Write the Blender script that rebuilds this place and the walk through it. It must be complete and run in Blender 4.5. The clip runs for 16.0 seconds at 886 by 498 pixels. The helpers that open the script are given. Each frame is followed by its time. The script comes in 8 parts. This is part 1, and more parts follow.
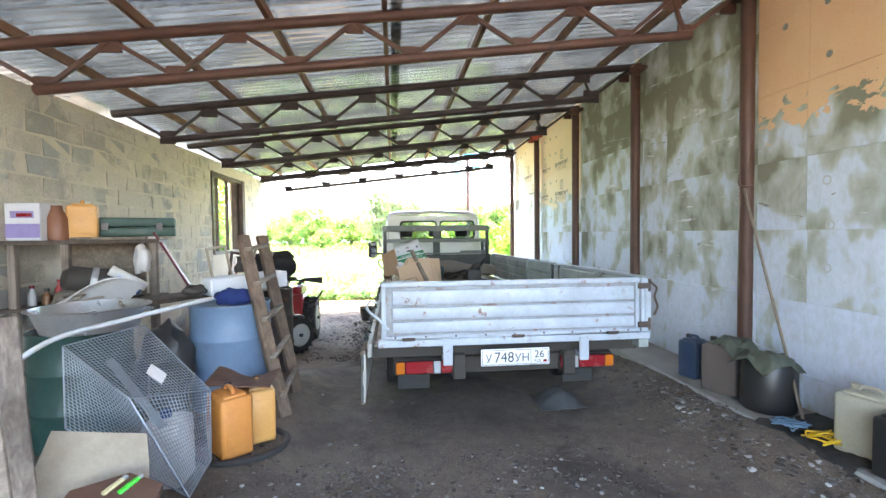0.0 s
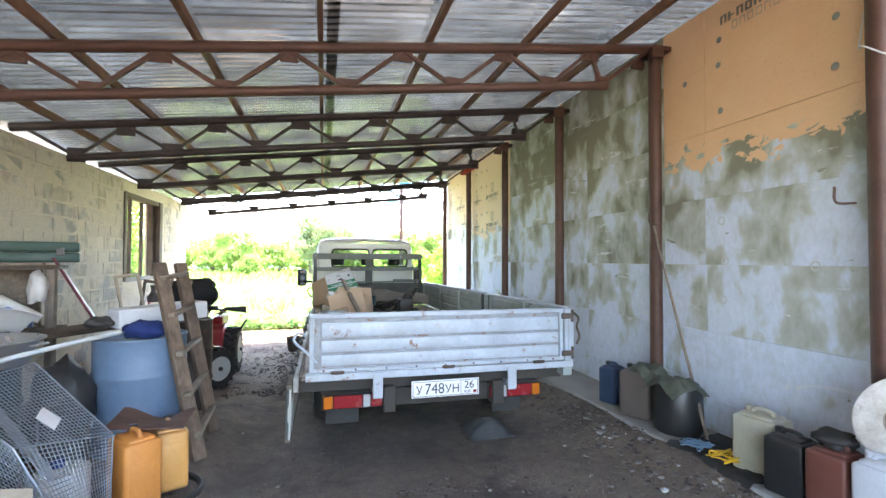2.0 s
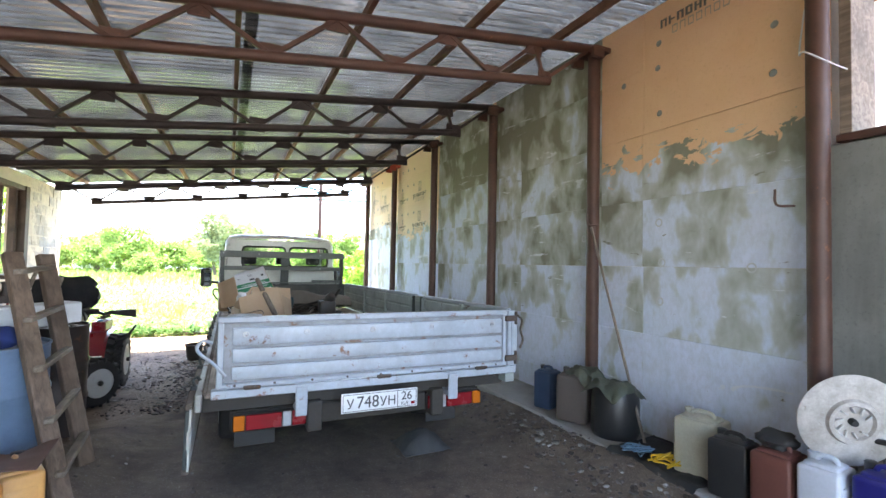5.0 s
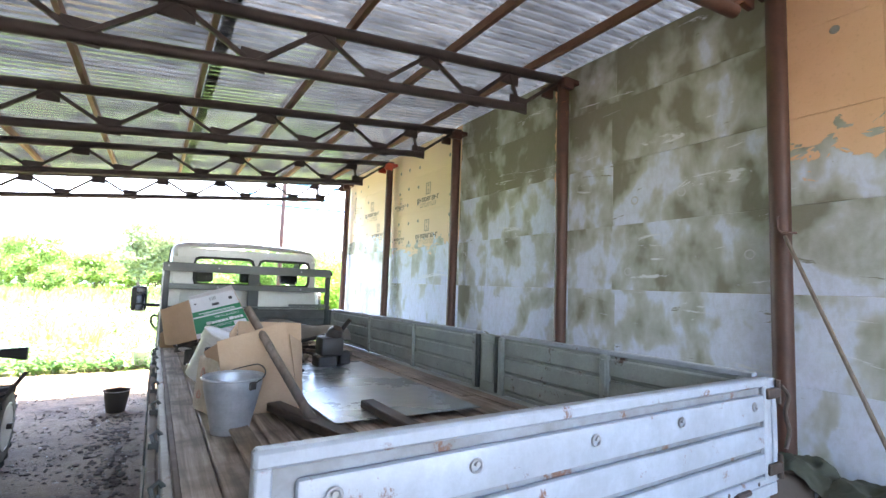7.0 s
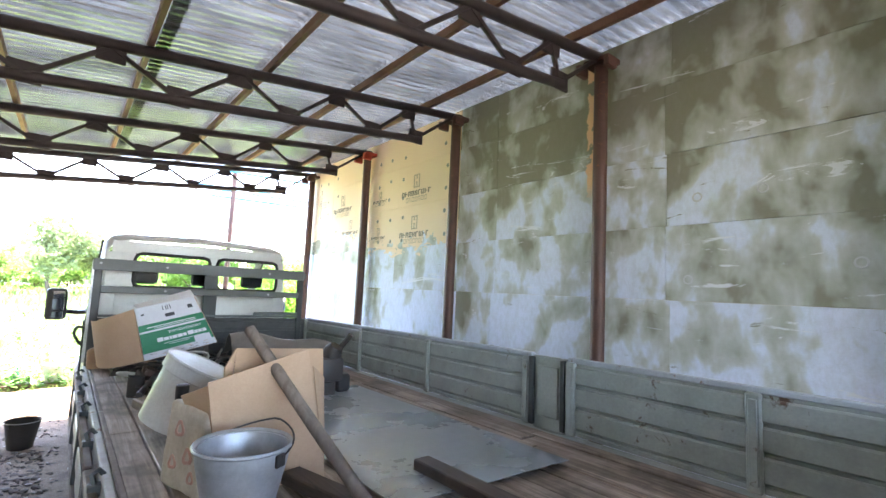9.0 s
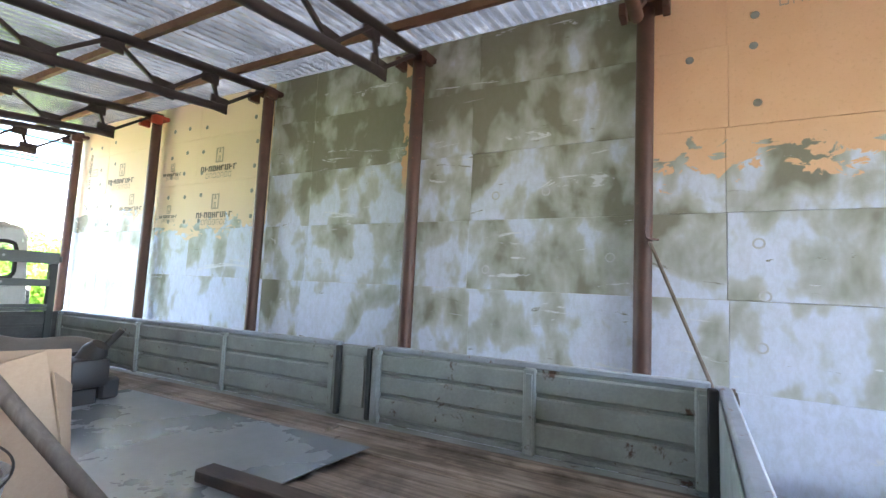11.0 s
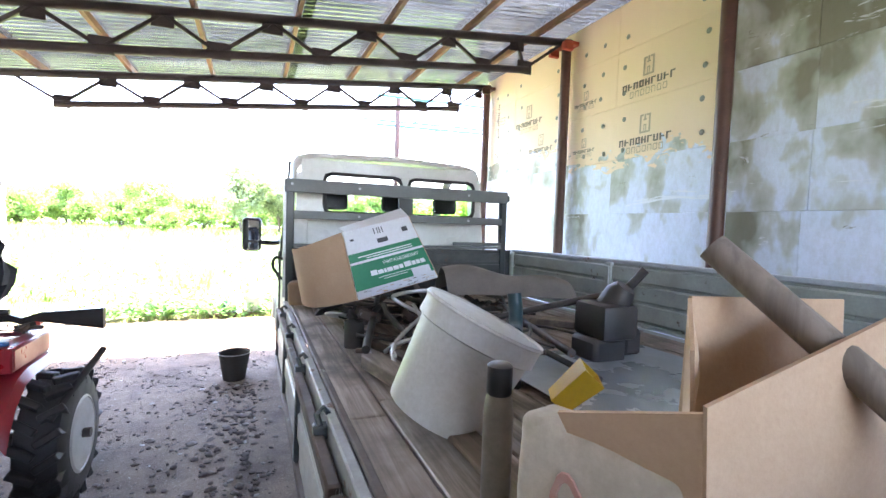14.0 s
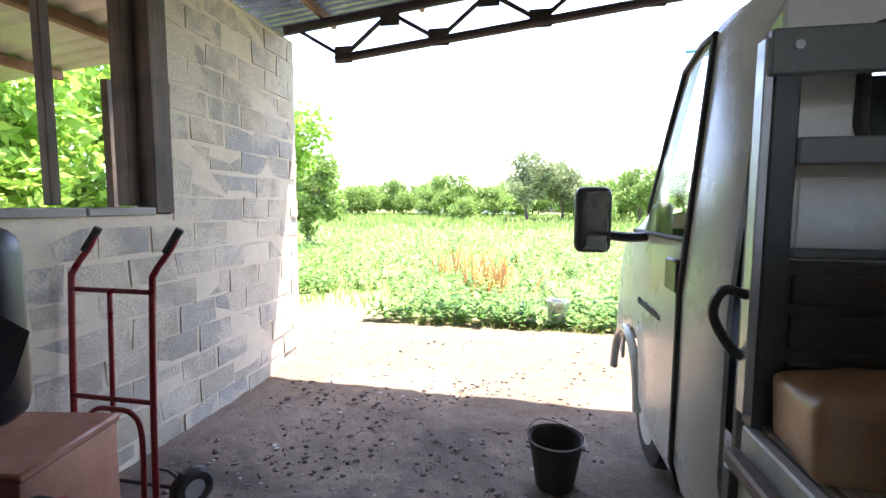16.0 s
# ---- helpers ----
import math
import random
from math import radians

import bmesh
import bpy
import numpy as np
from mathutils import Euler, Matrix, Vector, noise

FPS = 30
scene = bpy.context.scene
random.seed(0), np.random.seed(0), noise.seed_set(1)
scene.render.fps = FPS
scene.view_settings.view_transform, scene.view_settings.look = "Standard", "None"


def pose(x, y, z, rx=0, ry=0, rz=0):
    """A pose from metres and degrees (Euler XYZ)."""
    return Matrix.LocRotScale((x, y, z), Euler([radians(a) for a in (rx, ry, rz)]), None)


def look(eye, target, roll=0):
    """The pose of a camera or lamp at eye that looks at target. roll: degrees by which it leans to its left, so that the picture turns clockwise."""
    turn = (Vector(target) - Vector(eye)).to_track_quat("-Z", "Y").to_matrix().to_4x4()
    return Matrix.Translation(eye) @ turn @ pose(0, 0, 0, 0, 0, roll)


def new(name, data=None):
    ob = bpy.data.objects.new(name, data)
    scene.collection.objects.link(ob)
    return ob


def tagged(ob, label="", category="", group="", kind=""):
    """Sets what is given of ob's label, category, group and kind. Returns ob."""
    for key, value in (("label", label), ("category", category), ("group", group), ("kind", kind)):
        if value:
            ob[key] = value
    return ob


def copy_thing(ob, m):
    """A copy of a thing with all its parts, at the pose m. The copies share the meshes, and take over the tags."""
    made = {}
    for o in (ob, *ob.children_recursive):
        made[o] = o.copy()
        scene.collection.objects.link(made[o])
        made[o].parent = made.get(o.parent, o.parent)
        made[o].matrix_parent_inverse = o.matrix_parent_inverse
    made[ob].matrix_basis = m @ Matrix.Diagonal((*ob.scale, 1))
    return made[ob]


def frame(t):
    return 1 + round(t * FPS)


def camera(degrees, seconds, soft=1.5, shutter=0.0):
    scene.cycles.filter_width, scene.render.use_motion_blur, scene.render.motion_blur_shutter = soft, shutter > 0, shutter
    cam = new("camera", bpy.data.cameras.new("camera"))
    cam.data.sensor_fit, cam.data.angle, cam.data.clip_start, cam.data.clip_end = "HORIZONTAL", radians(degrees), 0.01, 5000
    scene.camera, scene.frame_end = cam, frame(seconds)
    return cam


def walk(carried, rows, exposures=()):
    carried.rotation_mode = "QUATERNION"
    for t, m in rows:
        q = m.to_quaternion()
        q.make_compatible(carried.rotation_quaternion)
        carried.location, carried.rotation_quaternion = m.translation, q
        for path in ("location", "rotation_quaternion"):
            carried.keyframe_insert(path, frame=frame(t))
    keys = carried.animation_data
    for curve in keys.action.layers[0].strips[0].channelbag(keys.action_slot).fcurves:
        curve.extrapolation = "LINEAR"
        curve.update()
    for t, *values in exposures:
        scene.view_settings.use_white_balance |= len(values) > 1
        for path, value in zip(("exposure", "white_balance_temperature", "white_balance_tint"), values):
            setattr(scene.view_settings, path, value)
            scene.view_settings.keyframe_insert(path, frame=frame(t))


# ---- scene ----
cam = camera(87.4, 16.0)
PATH = [
    (0, (-0.008, 0.022, 1.604), (0.206, 2.009, 1.535), -0.6),
    (0.5, (-0.008, 0.023, 1.601), (0.17, 2.015, 1.549), -0.4),
    (1, (-0.013, 0.003, 1.61), (0.189, 1.992, 1.592), -0.2),
    (1.5, (-0.015, -0.009, 1.624), (0.297, 1.966, 1.642), 0.0),
    (2, (-0.005, -0.009, 1.633), (0.492, 1.928, 1.681), 0.2),
    (2.5, (0.019, -0.008, 1.639), (0.685, 1.878, 1.689), 0.3),
    (3, (0.046, -0.007, 1.626), (0.852, 1.823, 1.671), 0.5),
    (3.5, (0.055, -0.006, 1.622), (0.936, 1.79, 1.653), 0.7),
    (4, (0.045, 0.011, 1.618), (0.934, 1.802, 1.639), 0.9),
    (4.5, (0.004, 0.101, 1.59), (0.82, 1.927, 1.639), 1.1),
    (7, (-0.294, 2.553, 1.567), (0.752, 4.25, 1.73), 2.1),
    (7.5, (-0.351, 2.998, 1.59), (0.742, 4.664, 1.771), 2.1),
    (8, (-0.378, 3.456, 1.588), (0.788, 5.071, 1.77), 2.2),
    (10.5, (-0.433, 3.694, 1.578), (1.127, 4.929, 1.778), 2.8),
    (11, (-0.333, 3.658, 1.579), (1.414, 4.616, 1.753), 2.8),
    (11.5, (-0.274, 3.59, 1.566), (1.545, 4.408, 1.719), 2.7),
    (12, (-0.262, 3.566, 1.553), (1.498, 4.509, 1.66), 2.5),
    (12.5, (-0.28, 3.694, 1.529), (1.342, 4.863, 1.581), 2.6),
    (13, (-0.368, 4.075, 1.467), (0.997, 5.537, 1.459), 2.4),
    (13.5, (-0.431, 4.518, 1.432), (0.623, 6.216, 1.365), 2.1),
    (14, (-0.458, 5.199, 1.405), (0.301, 7.047, 1.302), 1.9),
    (14.5, (-0.565, 5.838, 1.402), (-0.078, 7.773, 1.262), 1.5),
    (15, (-0.605, 6.561, 1.375), (-0.42, 8.545, 1.204), 1.0),
    (15.5, (-0.725, 7.258, 1.341), (-0.793, 9.249, 1.164), 0.5),
    (16, (-0.792, 7.994, 1.31), (-1.176, 9.948, 1.124), 0.3),
]
EXPOSE = [(0, 4.6, 6950, 12), (2.0, 4.4, 6900, 13), (4.5, 4.0, 6900, 14), (7.0, 4.45, 6650, 18), (8.0, 4.6, 6700, 18), (10.5, 4.7, 6500, 18), (12.5, 4.78, 6500, 18), (13.5, 5.0, 6450, 21),
          (14.0, 4.8, 6400, 22), (14.5, 4.45, 6400, 22), (15.0, 4.05, 6450, 22), (15.5, 3.5, 6550, 20), (16.0, 3.0, 6600, 20)]
walk(cam, [(t, look(eye, target, roll)) for t, eye, target, roll in PATH], EXPOSE)

# ---- light ----
SUN_EL, SUN_AZ = radians(74), radians(35)   # azimuth from +y towards +x
world = bpy.data.worlds.new("sky")
scene.world = world
world.use_nodes = True
wn = world.node_tree.nodes
sky = wn.new("ShaderNodeTexSky")
sky.sky_type, sky.sun_disc = "NISHITA", False
sky.sun_elevation, sky.sun_rotation = SUN_EL, SUN_AZ
sky.air_density, sky.dust_density = 1.0, 1.5
world.node_tree.links.new(sky.outputs[0], wn["Background"].inputs[0])
wn["Background"].inputs[1].default_value = 0.15
sun = new("sun", bpy.data.lights.new("sun", "SUN"))
sun.data.energy, sun.data.angle, sun.data.color = 4.6, radians(0.6), (1.0, 0.95, 0.87)
sun.matrix_world = look((0, 0, 30), (-30 * math.sin(SUN_AZ) * math.cos(SUN_EL), -30 * math.cos(SUN_AZ) * math.cos(SUN_EL), 30 - 30 * math.sin(SUN_EL)))

# ---- building helpers ----
def rnd(a, b):
    return random.uniform(a, b)


def add_box(bm, x0, x1, y0, y1, z0, z1, bevel=0.0, m=None, seg=1):
    r = bmesh.ops.create_cube(bm, size=1.0, matrix=Matrix.Translation(((x0 + x1) / 2, (y0 + y1) / 2, (z0 + z1) / 2)) @ Matrix.Diagonal((abs(x1 - x0), abs(y1 - y0), abs(z1 - z0), 1)))
    vs = r["verts"]
    if bevel > 0:
        es = list({e for v in vs for e in v.link_edges})
        r2 = bmesh.ops.bevel(bm, geom=es, offset=bevel, segments=seg, profile=0.5, affect="EDGES", clamp_overlap=True)
        vs = list({v for v in r2["verts"]} | {v for v in vs if v.is_valid})
    if m is not None:
        bmesh.ops.transform(bm, matrix=m, verts=[v for v in vs if v.is_valid])
    return vs


def add_pipe(bm, p0, p1, r0, r1=None, n=12, caps=True):
    p0, p1 = Vector(p0), Vector(p1)
    d = p1 - p0
    q = Vector((0, 0, 1)).rotation_difference(d.normalized()).to_matrix().to_4x4()
    bmesh.ops.create_cone(bm, cap_ends=caps, segments=n, radius1=r0, radius2=r0 if r1 is None else r1, depth=d.length, matrix=Matrix.Translation((p0 + p1) / 2) @ q)


def add_bar(bm, p0, p1, w, h, bevel=0.0, up=(0, 0, 1)):
    """A bar of rectangular section between two points."""
    p0, p1 = Vector(p0), Vector(p1)
    y = (p1 - p0).normalized()
    x = y.cross(Vector(up)).normalized()
    z = x.cross(y)
    m = Matrix((x, y, z)).transposed().to_4x4()
    m.translation = (p0 + p1) / 2
    add_box(bm, -w / 2, w / 2, -(p1 - p0).length / 2, (p1 - p0).length / 2, -h / 2, h / 2, bevel, m)


def add_lathe(bm, profile, n=24, m=None, ripple=None, close=True):
    """Turns a line of (radius, height) round the z axis."""
    rings, made = [], []
    for r, z in profile:
        ring = []
        for i in range(n):
            a = 2 * math.pi * i / n
            k = r if ripple is None else r * (1 + ripple(a, z))
            v = bm.verts.new((k * math.cos(a), k * math.sin(a), z))
            ring.append(v)
        rings.append(ring)
        made += ring
    for a, b in zip(rings, rings[1:]):
        for i in range(n):
            bm.faces.new((a[i], a[(i + 1) % n], b[(i + 1) % n], b[i]))
    for ring, turn in ((rings[0], True), (rings[-1], False)):
        if close and (ring[0].co - ring[n // 2].co).length > 0.004:
            bm.faces.new(ring[::-1] if turn else ring)
    if m is not None:
        bmesh.ops.transform(bm, matrix=m, verts=made)
    return made


def add_tube(bm, pts, r, n=8, closed=False):
    pts = [Vector(p) for p in pts]
    rings, up = [], None
    for i, p in enumerate(pts):
        a, b = pts[max(i - 1, 0)], pts[min(i + 1, len(pts) - 1)]
        if closed:
            a, b = pts[i - 1], pts[(i + 1) % len(pts)]
        d = (b - a).normalized()
        if up is None:
            up = d.orthogonal().normalized()
        up = (up - d * up.dot(d)).normalized()
        s = d.cross(up)
        k = r[i] if isinstance(r, (list, tuple)) else r
        rings.append([bm.verts.new(p + (up * math.cos(2 * math.pi * j / n) + s * math.sin(2 * math.pi * j / n)) * k) for j in range(n)])
    pairs = list(zip(rings, rings[1:])) + ([(rings[-1], rings[0])] if closed else [])
    for a, b in pairs:
        for j in range(n):
            bm.faces.new((a[j], a[(j + 1) % n], b[(j + 1) % n], b[j]))
    if not closed:
        bm.faces.new(rings[0][::-1])
        bm.faces.new(rings[-1])


def add_prism(bm, poly, depth, m=None):
    """A flat outline in x, y, given a thickness along z."""
    a = [bm.verts.new((x, y, 0)) for x, y in poly]
    b = [bm.verts.new((x, y, depth)) for x, y in poly]
    n = len(poly)
    bm.faces.new(a[::-1])
    bm.faces.new(b)
    for i in range(n):
        bm.faces.new((a[i], a[(i + 1) % n], b[(i + 1) % n], b[i]))
    if m is not None:
        bmesh.ops.transform(bm, matrix=m, verts=a + b)


def add_sheet(bm, nx, ny, f, thick=0.0):
    """A sheet of nx by ny cells, f(u, v) -> place; with a thickness along its normal when asked."""
    g = [[bm.verts.new(f(i / nx, j / ny)) for i in range(nx + 1)] for j in range(ny + 1)]
    fs = [bm.faces.new((g[j][i], g[j][i + 1], g[j + 1][i + 1], g[j + 1][i])) for j in range(ny) for i in range(nx)]
    if thick:
        bm.normal_update()
        bmesh.ops.solidify(bm, geom=fs, thickness=thick)


def curve_pts(pts, steps=6):
    """A smooth line through points (Catmull-Rom)."""
    p = [Vector(q) for q in pts]
    p = [2 * p[0] - p[1]] + p + [2 * p[-1] - p[-2]]
    out = []
    for i in range(1, len(p) - 2):
        for k in range(steps):
            t = k / steps
            out.append(0.5 * (2 * p[i] + (p[i + 1] - p[i - 1]) * t + (2 * p[i - 1] - 5 * p[i] + 4 * p[i + 1] - p[i + 2]) * t * t + (3 * p[i] - p[i - 1] - 3 * p[i + 1] + p[i + 2]) * t ** 3))
    return out + [p[-2]]


def part(name, bm, mat, parent=None, label="", smooth=40, m=None):
    """Links a bmesh as one mesh object, under a thing or part when one is given."""
    bmesh.ops.recalc_face_normals(bm, faces=bm.faces)
    me = bpy.data.meshes.new(name)
    if smooth:
        for f in bm.faces:
            f.smooth = True
        for e in bm.edges:
            e.smooth = e.calc_face_angle(0) < radians(smooth)
    bm.to_mesh(me)
    bm.free()
    me.materials.append(mat)
    ob = new(name, me)
    if m is not None:
        ob.matrix_world = m
    if parent is not None:
        ob.parent = parent
    if label:
        ob["label"] = label
    return ob


def thing(name, label, category, m=None, group="", kind=""):
    ob = new(name)
    ob.empty_display_size = 0.1
    if m is not None:
        ob.matrix_world = m
    return tagged(ob, label, category, group, kind)


def structure(name, bm, mat, label, category, smooth=40):
    return tagged(part(name, bm, mat, smooth=smooth), label, category, kind="structure")


def gz(x, y):
    """Height of the ground."""
    def ease(a, b, v):
        t = min(max((v - a) / (b - a), 0), 1)
        return t * t * (3 - 2 * t)
    z = -0.38 * ease(3.5, 11.0, y)
    z += 0.20 * ease(-0.55, -1.0, x) * ease(6.5, 4.6, y)
    z += 0.12 * ease(2.25, 2.75, x) * ease(12.5, 10.5, y)
    z -= 0.10 * ease(13.6, 15.0, y)
    return z

# ---- materials ----
class Mat:
    """A small node graph writer round one Principled shader."""
    def __init__(self, name, rough=0.7, metal=0.0, spec=0.5):
        self.mat = bpy.data.materials.new(name)
        self.mat.use_nodes = True
        self.t = self.mat.node_tree
        self.b = self.t.nodes["Principled BSDF"]
        self.b.inputs["Roughness"].default_value = rough
        self.b.inputs["Metallic"].default_value = metal
        self.b.inputs["Specular IOR Level"].default_value = spec
        self.geo = self.t.nodes.new("ShaderNodeNewGeometry")
        self.tc = self.t.nodes.new("ShaderNodeTexCoord")

    def link(self, a, b):
        self.t.links.new(a, b)

    def pos(self, scale=(1, 1, 1), local=False):
        m = self.t.nodes.new("ShaderNodeMapping")
        m.inputs["Scale"].default_value = scale
        self.link(self.tc.outputs["Object"] if local else self.geo.outputs["Position"], m.inputs[0])
        return m.outputs[0]

    def noise(self, scale, detail=4, rough=0.6, dist=0.0, stretch=(1, 1, 1), local=False):
        n = self.t.nodes.new("ShaderNodeTexNoise")
        n.inputs["Scale"].default_value, n.inputs["Detail"].default_value = scale, detail
        n.inputs["Roughness"].default_value, n.inputs["Distortion"].default_value = rough, dist
        self.link(self.pos(stretch, local), n.inputs["Vector"])
        return n.outputs["Fac"]

    def voronoi(self, scale, feature="F1", stretch=(1, 1, 1), out="Distance", local=False):
        n = self.t.nodes.new("ShaderNodeTexVoronoi")
        n.feature = feature
        n.inputs["Scale"].default_value = scale
        self.link(self.pos(stretch, local), n.inputs["Vector"])
        return n.outputs[out]

    def ramp(self, fac, *stops):
        r = self.t.nodes.new("ShaderNodeValToRGB")
        els = r.color_ramp.elements
        while len(els) < len(stops):
            els.new(0.5)
        for e, (p, c) in zip(els, stops):
            e.position = p
            e.color = (c, c, c, 1) if isinstance(c, (int, float)) else (*c, 1)
        self.link(fac, r.inputs[0])
        return r.outputs[0]

    def mix(self, fac, a, b, mode="MIX"):
        n = self.t.nodes.new("ShaderNodeMix")
        n.data_type, n.blend_type = "RGBA", mode
        for k, v in ((0, fac), (6, a), (7, b)):
            if isinstance(v, (int, float)):
                n.inputs[k].default_value = v if k == 0 else (v, v, v, 1)
            elif isinstance(v, tuple):
                n.inputs[k].default_value = (*v, 1)
            else:
                self.link(v, n.inputs[k])
        return n.outputs[2]

    def math(self, op, a, b=0.0):
        n = self.t.nodes.new("ShaderNodeMath")
        n.operation = op
        for k, v in ((0, a), (1, b)):
            if isinstance(v, (int, float)):
                n.inputs[k].default_value = v
            else:
                self.link(v, n.inputs[k])
        return n.outputs[0]

    def axis(self, k):
        n = self.t.nodes.new("ShaderNodeSeparateXYZ")
        self.link(self.geo.outputs["Position"], n.inputs[0])
        return n.outputs[k]

    def random(self):
        return self.t.nodes.new("ShaderNodeObjectInfo").outputs["Random"]

    def island(self):
        return self.geo.outputs["Random Per Island"]

    def color(self, c):
        if isinstance(c, tuple):
            self.b.inputs["Base Color"].default_value = (*c, 1)
        else:
            self.link(c, self.b.inputs["Base Color"])
        return self

    def rough(self, v):
        self.link(v, self.b.inputs["Roughness"])
        return self

    def bump(self, fac, strength=0.3, dist=0.01):
        n = self.t.nodes.new("ShaderNodeBump")
        n.inputs["Strength"].default_value, n.inputs["Distance"].default_value = strength, dist
        self.link(fac, n.inputs["Height"])
        self.link(n.outputs[0], self.b.inputs["Normal"])
        return self


def worn(name, base, dark, rough=0.6, metal=0.0, scale=6.0, grain=60.0, amount=0.5, bump=0.15, rust=None, rust_at=0.68, local=False, spec=0.5):
    """Painted or plain surface with broad stains, fine grain and, when asked, rust."""
    k = Mat(name, rough, metal, spec)
    n1 = k.noise(scale, 5, 0.65, local=local)
    n2 = k.noise(grain, 3, 0.7, local=local)
    c = k.mix(k.ramp(n1, (0.35, 0.0), (0.75, amount)), base, dark)
    c = k.mix(k.ramp(n2, (0.3, 0.35), (0.7, 0.0)), c, dark)
    if rust:
        n3 = k.noise(scale * 1.7, 8, 0.75, 0.4, local=local)
        c = k.mix(k.ramp(n3, (rust_at, 0.0), (rust_at + 0.05, 1.0)), c, rust)
    k.color(c).bump(n2, bump, 0.004)
    k.rough(k.ramp(n1, (0.3, max(rough - 0.12, 0.05)), (0.8, min(rough + 0.15, 1.0))))
    return k.mat


def wood(name, light, dark, along="y", rough=0.75):
    k = Mat(name, rough)
    st = {"x": (1.5, 30, 30), "y": (30, 1.5, 30), "z": (30, 30, 1.5)}[along]
    g = k.noise(1.0, 6, 0.65, 0.6, st, local=True)
    s = k.noise(3.0, 5, 0.6)
    c = k.mix(k.ramp(g, (0.38, 0.0), (0.62, 1.0)), dark, light)
    c = k.mix(k.ramp(k.random(), (0.0, 0.0), (1.0, 0.45)), c, tuple(0.55 * v for v in light))
    c = k.mix(k.ramp(s, (0.46, 0.0), (0.66, 0.75)), c, tuple(0.5 * v for v in dark))
    k.color(c).bump(g, 0.4, 0.004)
    return k.mat


def ground_mat():
    k = Mat("dirt_and_grass", 0.95, spec=0.2)
    y, x = k.axis(1), k.axis(0)
    big, mid, fine = k.noise(0.8, 5), k.noise(9, 6, 0.7), k.noise(70, 4, 0.75)
    inside = k.mix(k.ramp(big, (0.3, 0.0), (0.7, 1.0)), (0.15, 0.115, 0.09), (0.25, 0.20, 0.16))
    inside = k.mix(k.ramp(mid, (0.35, 0.5), (0.62, 0.0)), inside, (0.08, 0.067, 0.06))
    inside = k.mix(k.ramp(fine, (0.56, 0.0), (0.68, 0.75)), inside, (0.42, 0.37, 0.32))
    oil = k.ramp(k.noise(1.1, 4, 0.6, 0.5), (0.5, 0.0), (0.68, 0.8))
    inside = k.mix(oil, inside, (0.065, 0.056, 0.052))
    # near ground slightly darkened in colour, standing in for weaker light there
    near_dim = k.math("ADD", y, k.math("MULTIPLY", k.math("SUBTRACT", k.noise(1.0, 5, 0.65), 0.5), 4.0))
    inside = k.mix(k.ramp(k.math("DIVIDE", near_dim, 20.0), (0.22, 0.10), (0.36, 0.0)), inside, (0.058, 0.049, 0.044))
    sand = k.mix(k.ramp(mid, (0.3, 0.0), (0.7, 1.0)), (0.12, 0.082, 0.052), (0.19, 0.135, 0.09))
    sand = k.mix(k.ramp(fine, (0.35, 0.6), (0.55, 0.0)), sand, (0.11, 0.08, 0.052))
    wob = k.math("ADD", y, k.math("MULTIPLY", k.math("SUBTRACT", k.noise(1.3, 4), 0.5), 1.6))
    c = k.mix(k.ramp(k.math("DIVIDE", wob, 20.0), (0.56, 0.0), (0.63, 1.0)), inside, sand)
    far = k.math("ADD", k.math("DIVIDE", wob, 20.0), 0.0)
    field = k.mix(k.ramp(k.noise(0.35, 6, 0.7), (0.35, 0.0), (0.65, 1.0)), (0.10, 0.155, 0.04), (0.20, 0.23, 0.085))
    c = k.mix(k.ramp(far, (0.72, 0.0), (0.80, 1.0)), c, field)
    k.color(c)
    k.bump(k.mix(0.5, mid, fine), 0.8, 0.03)
    return k.mat


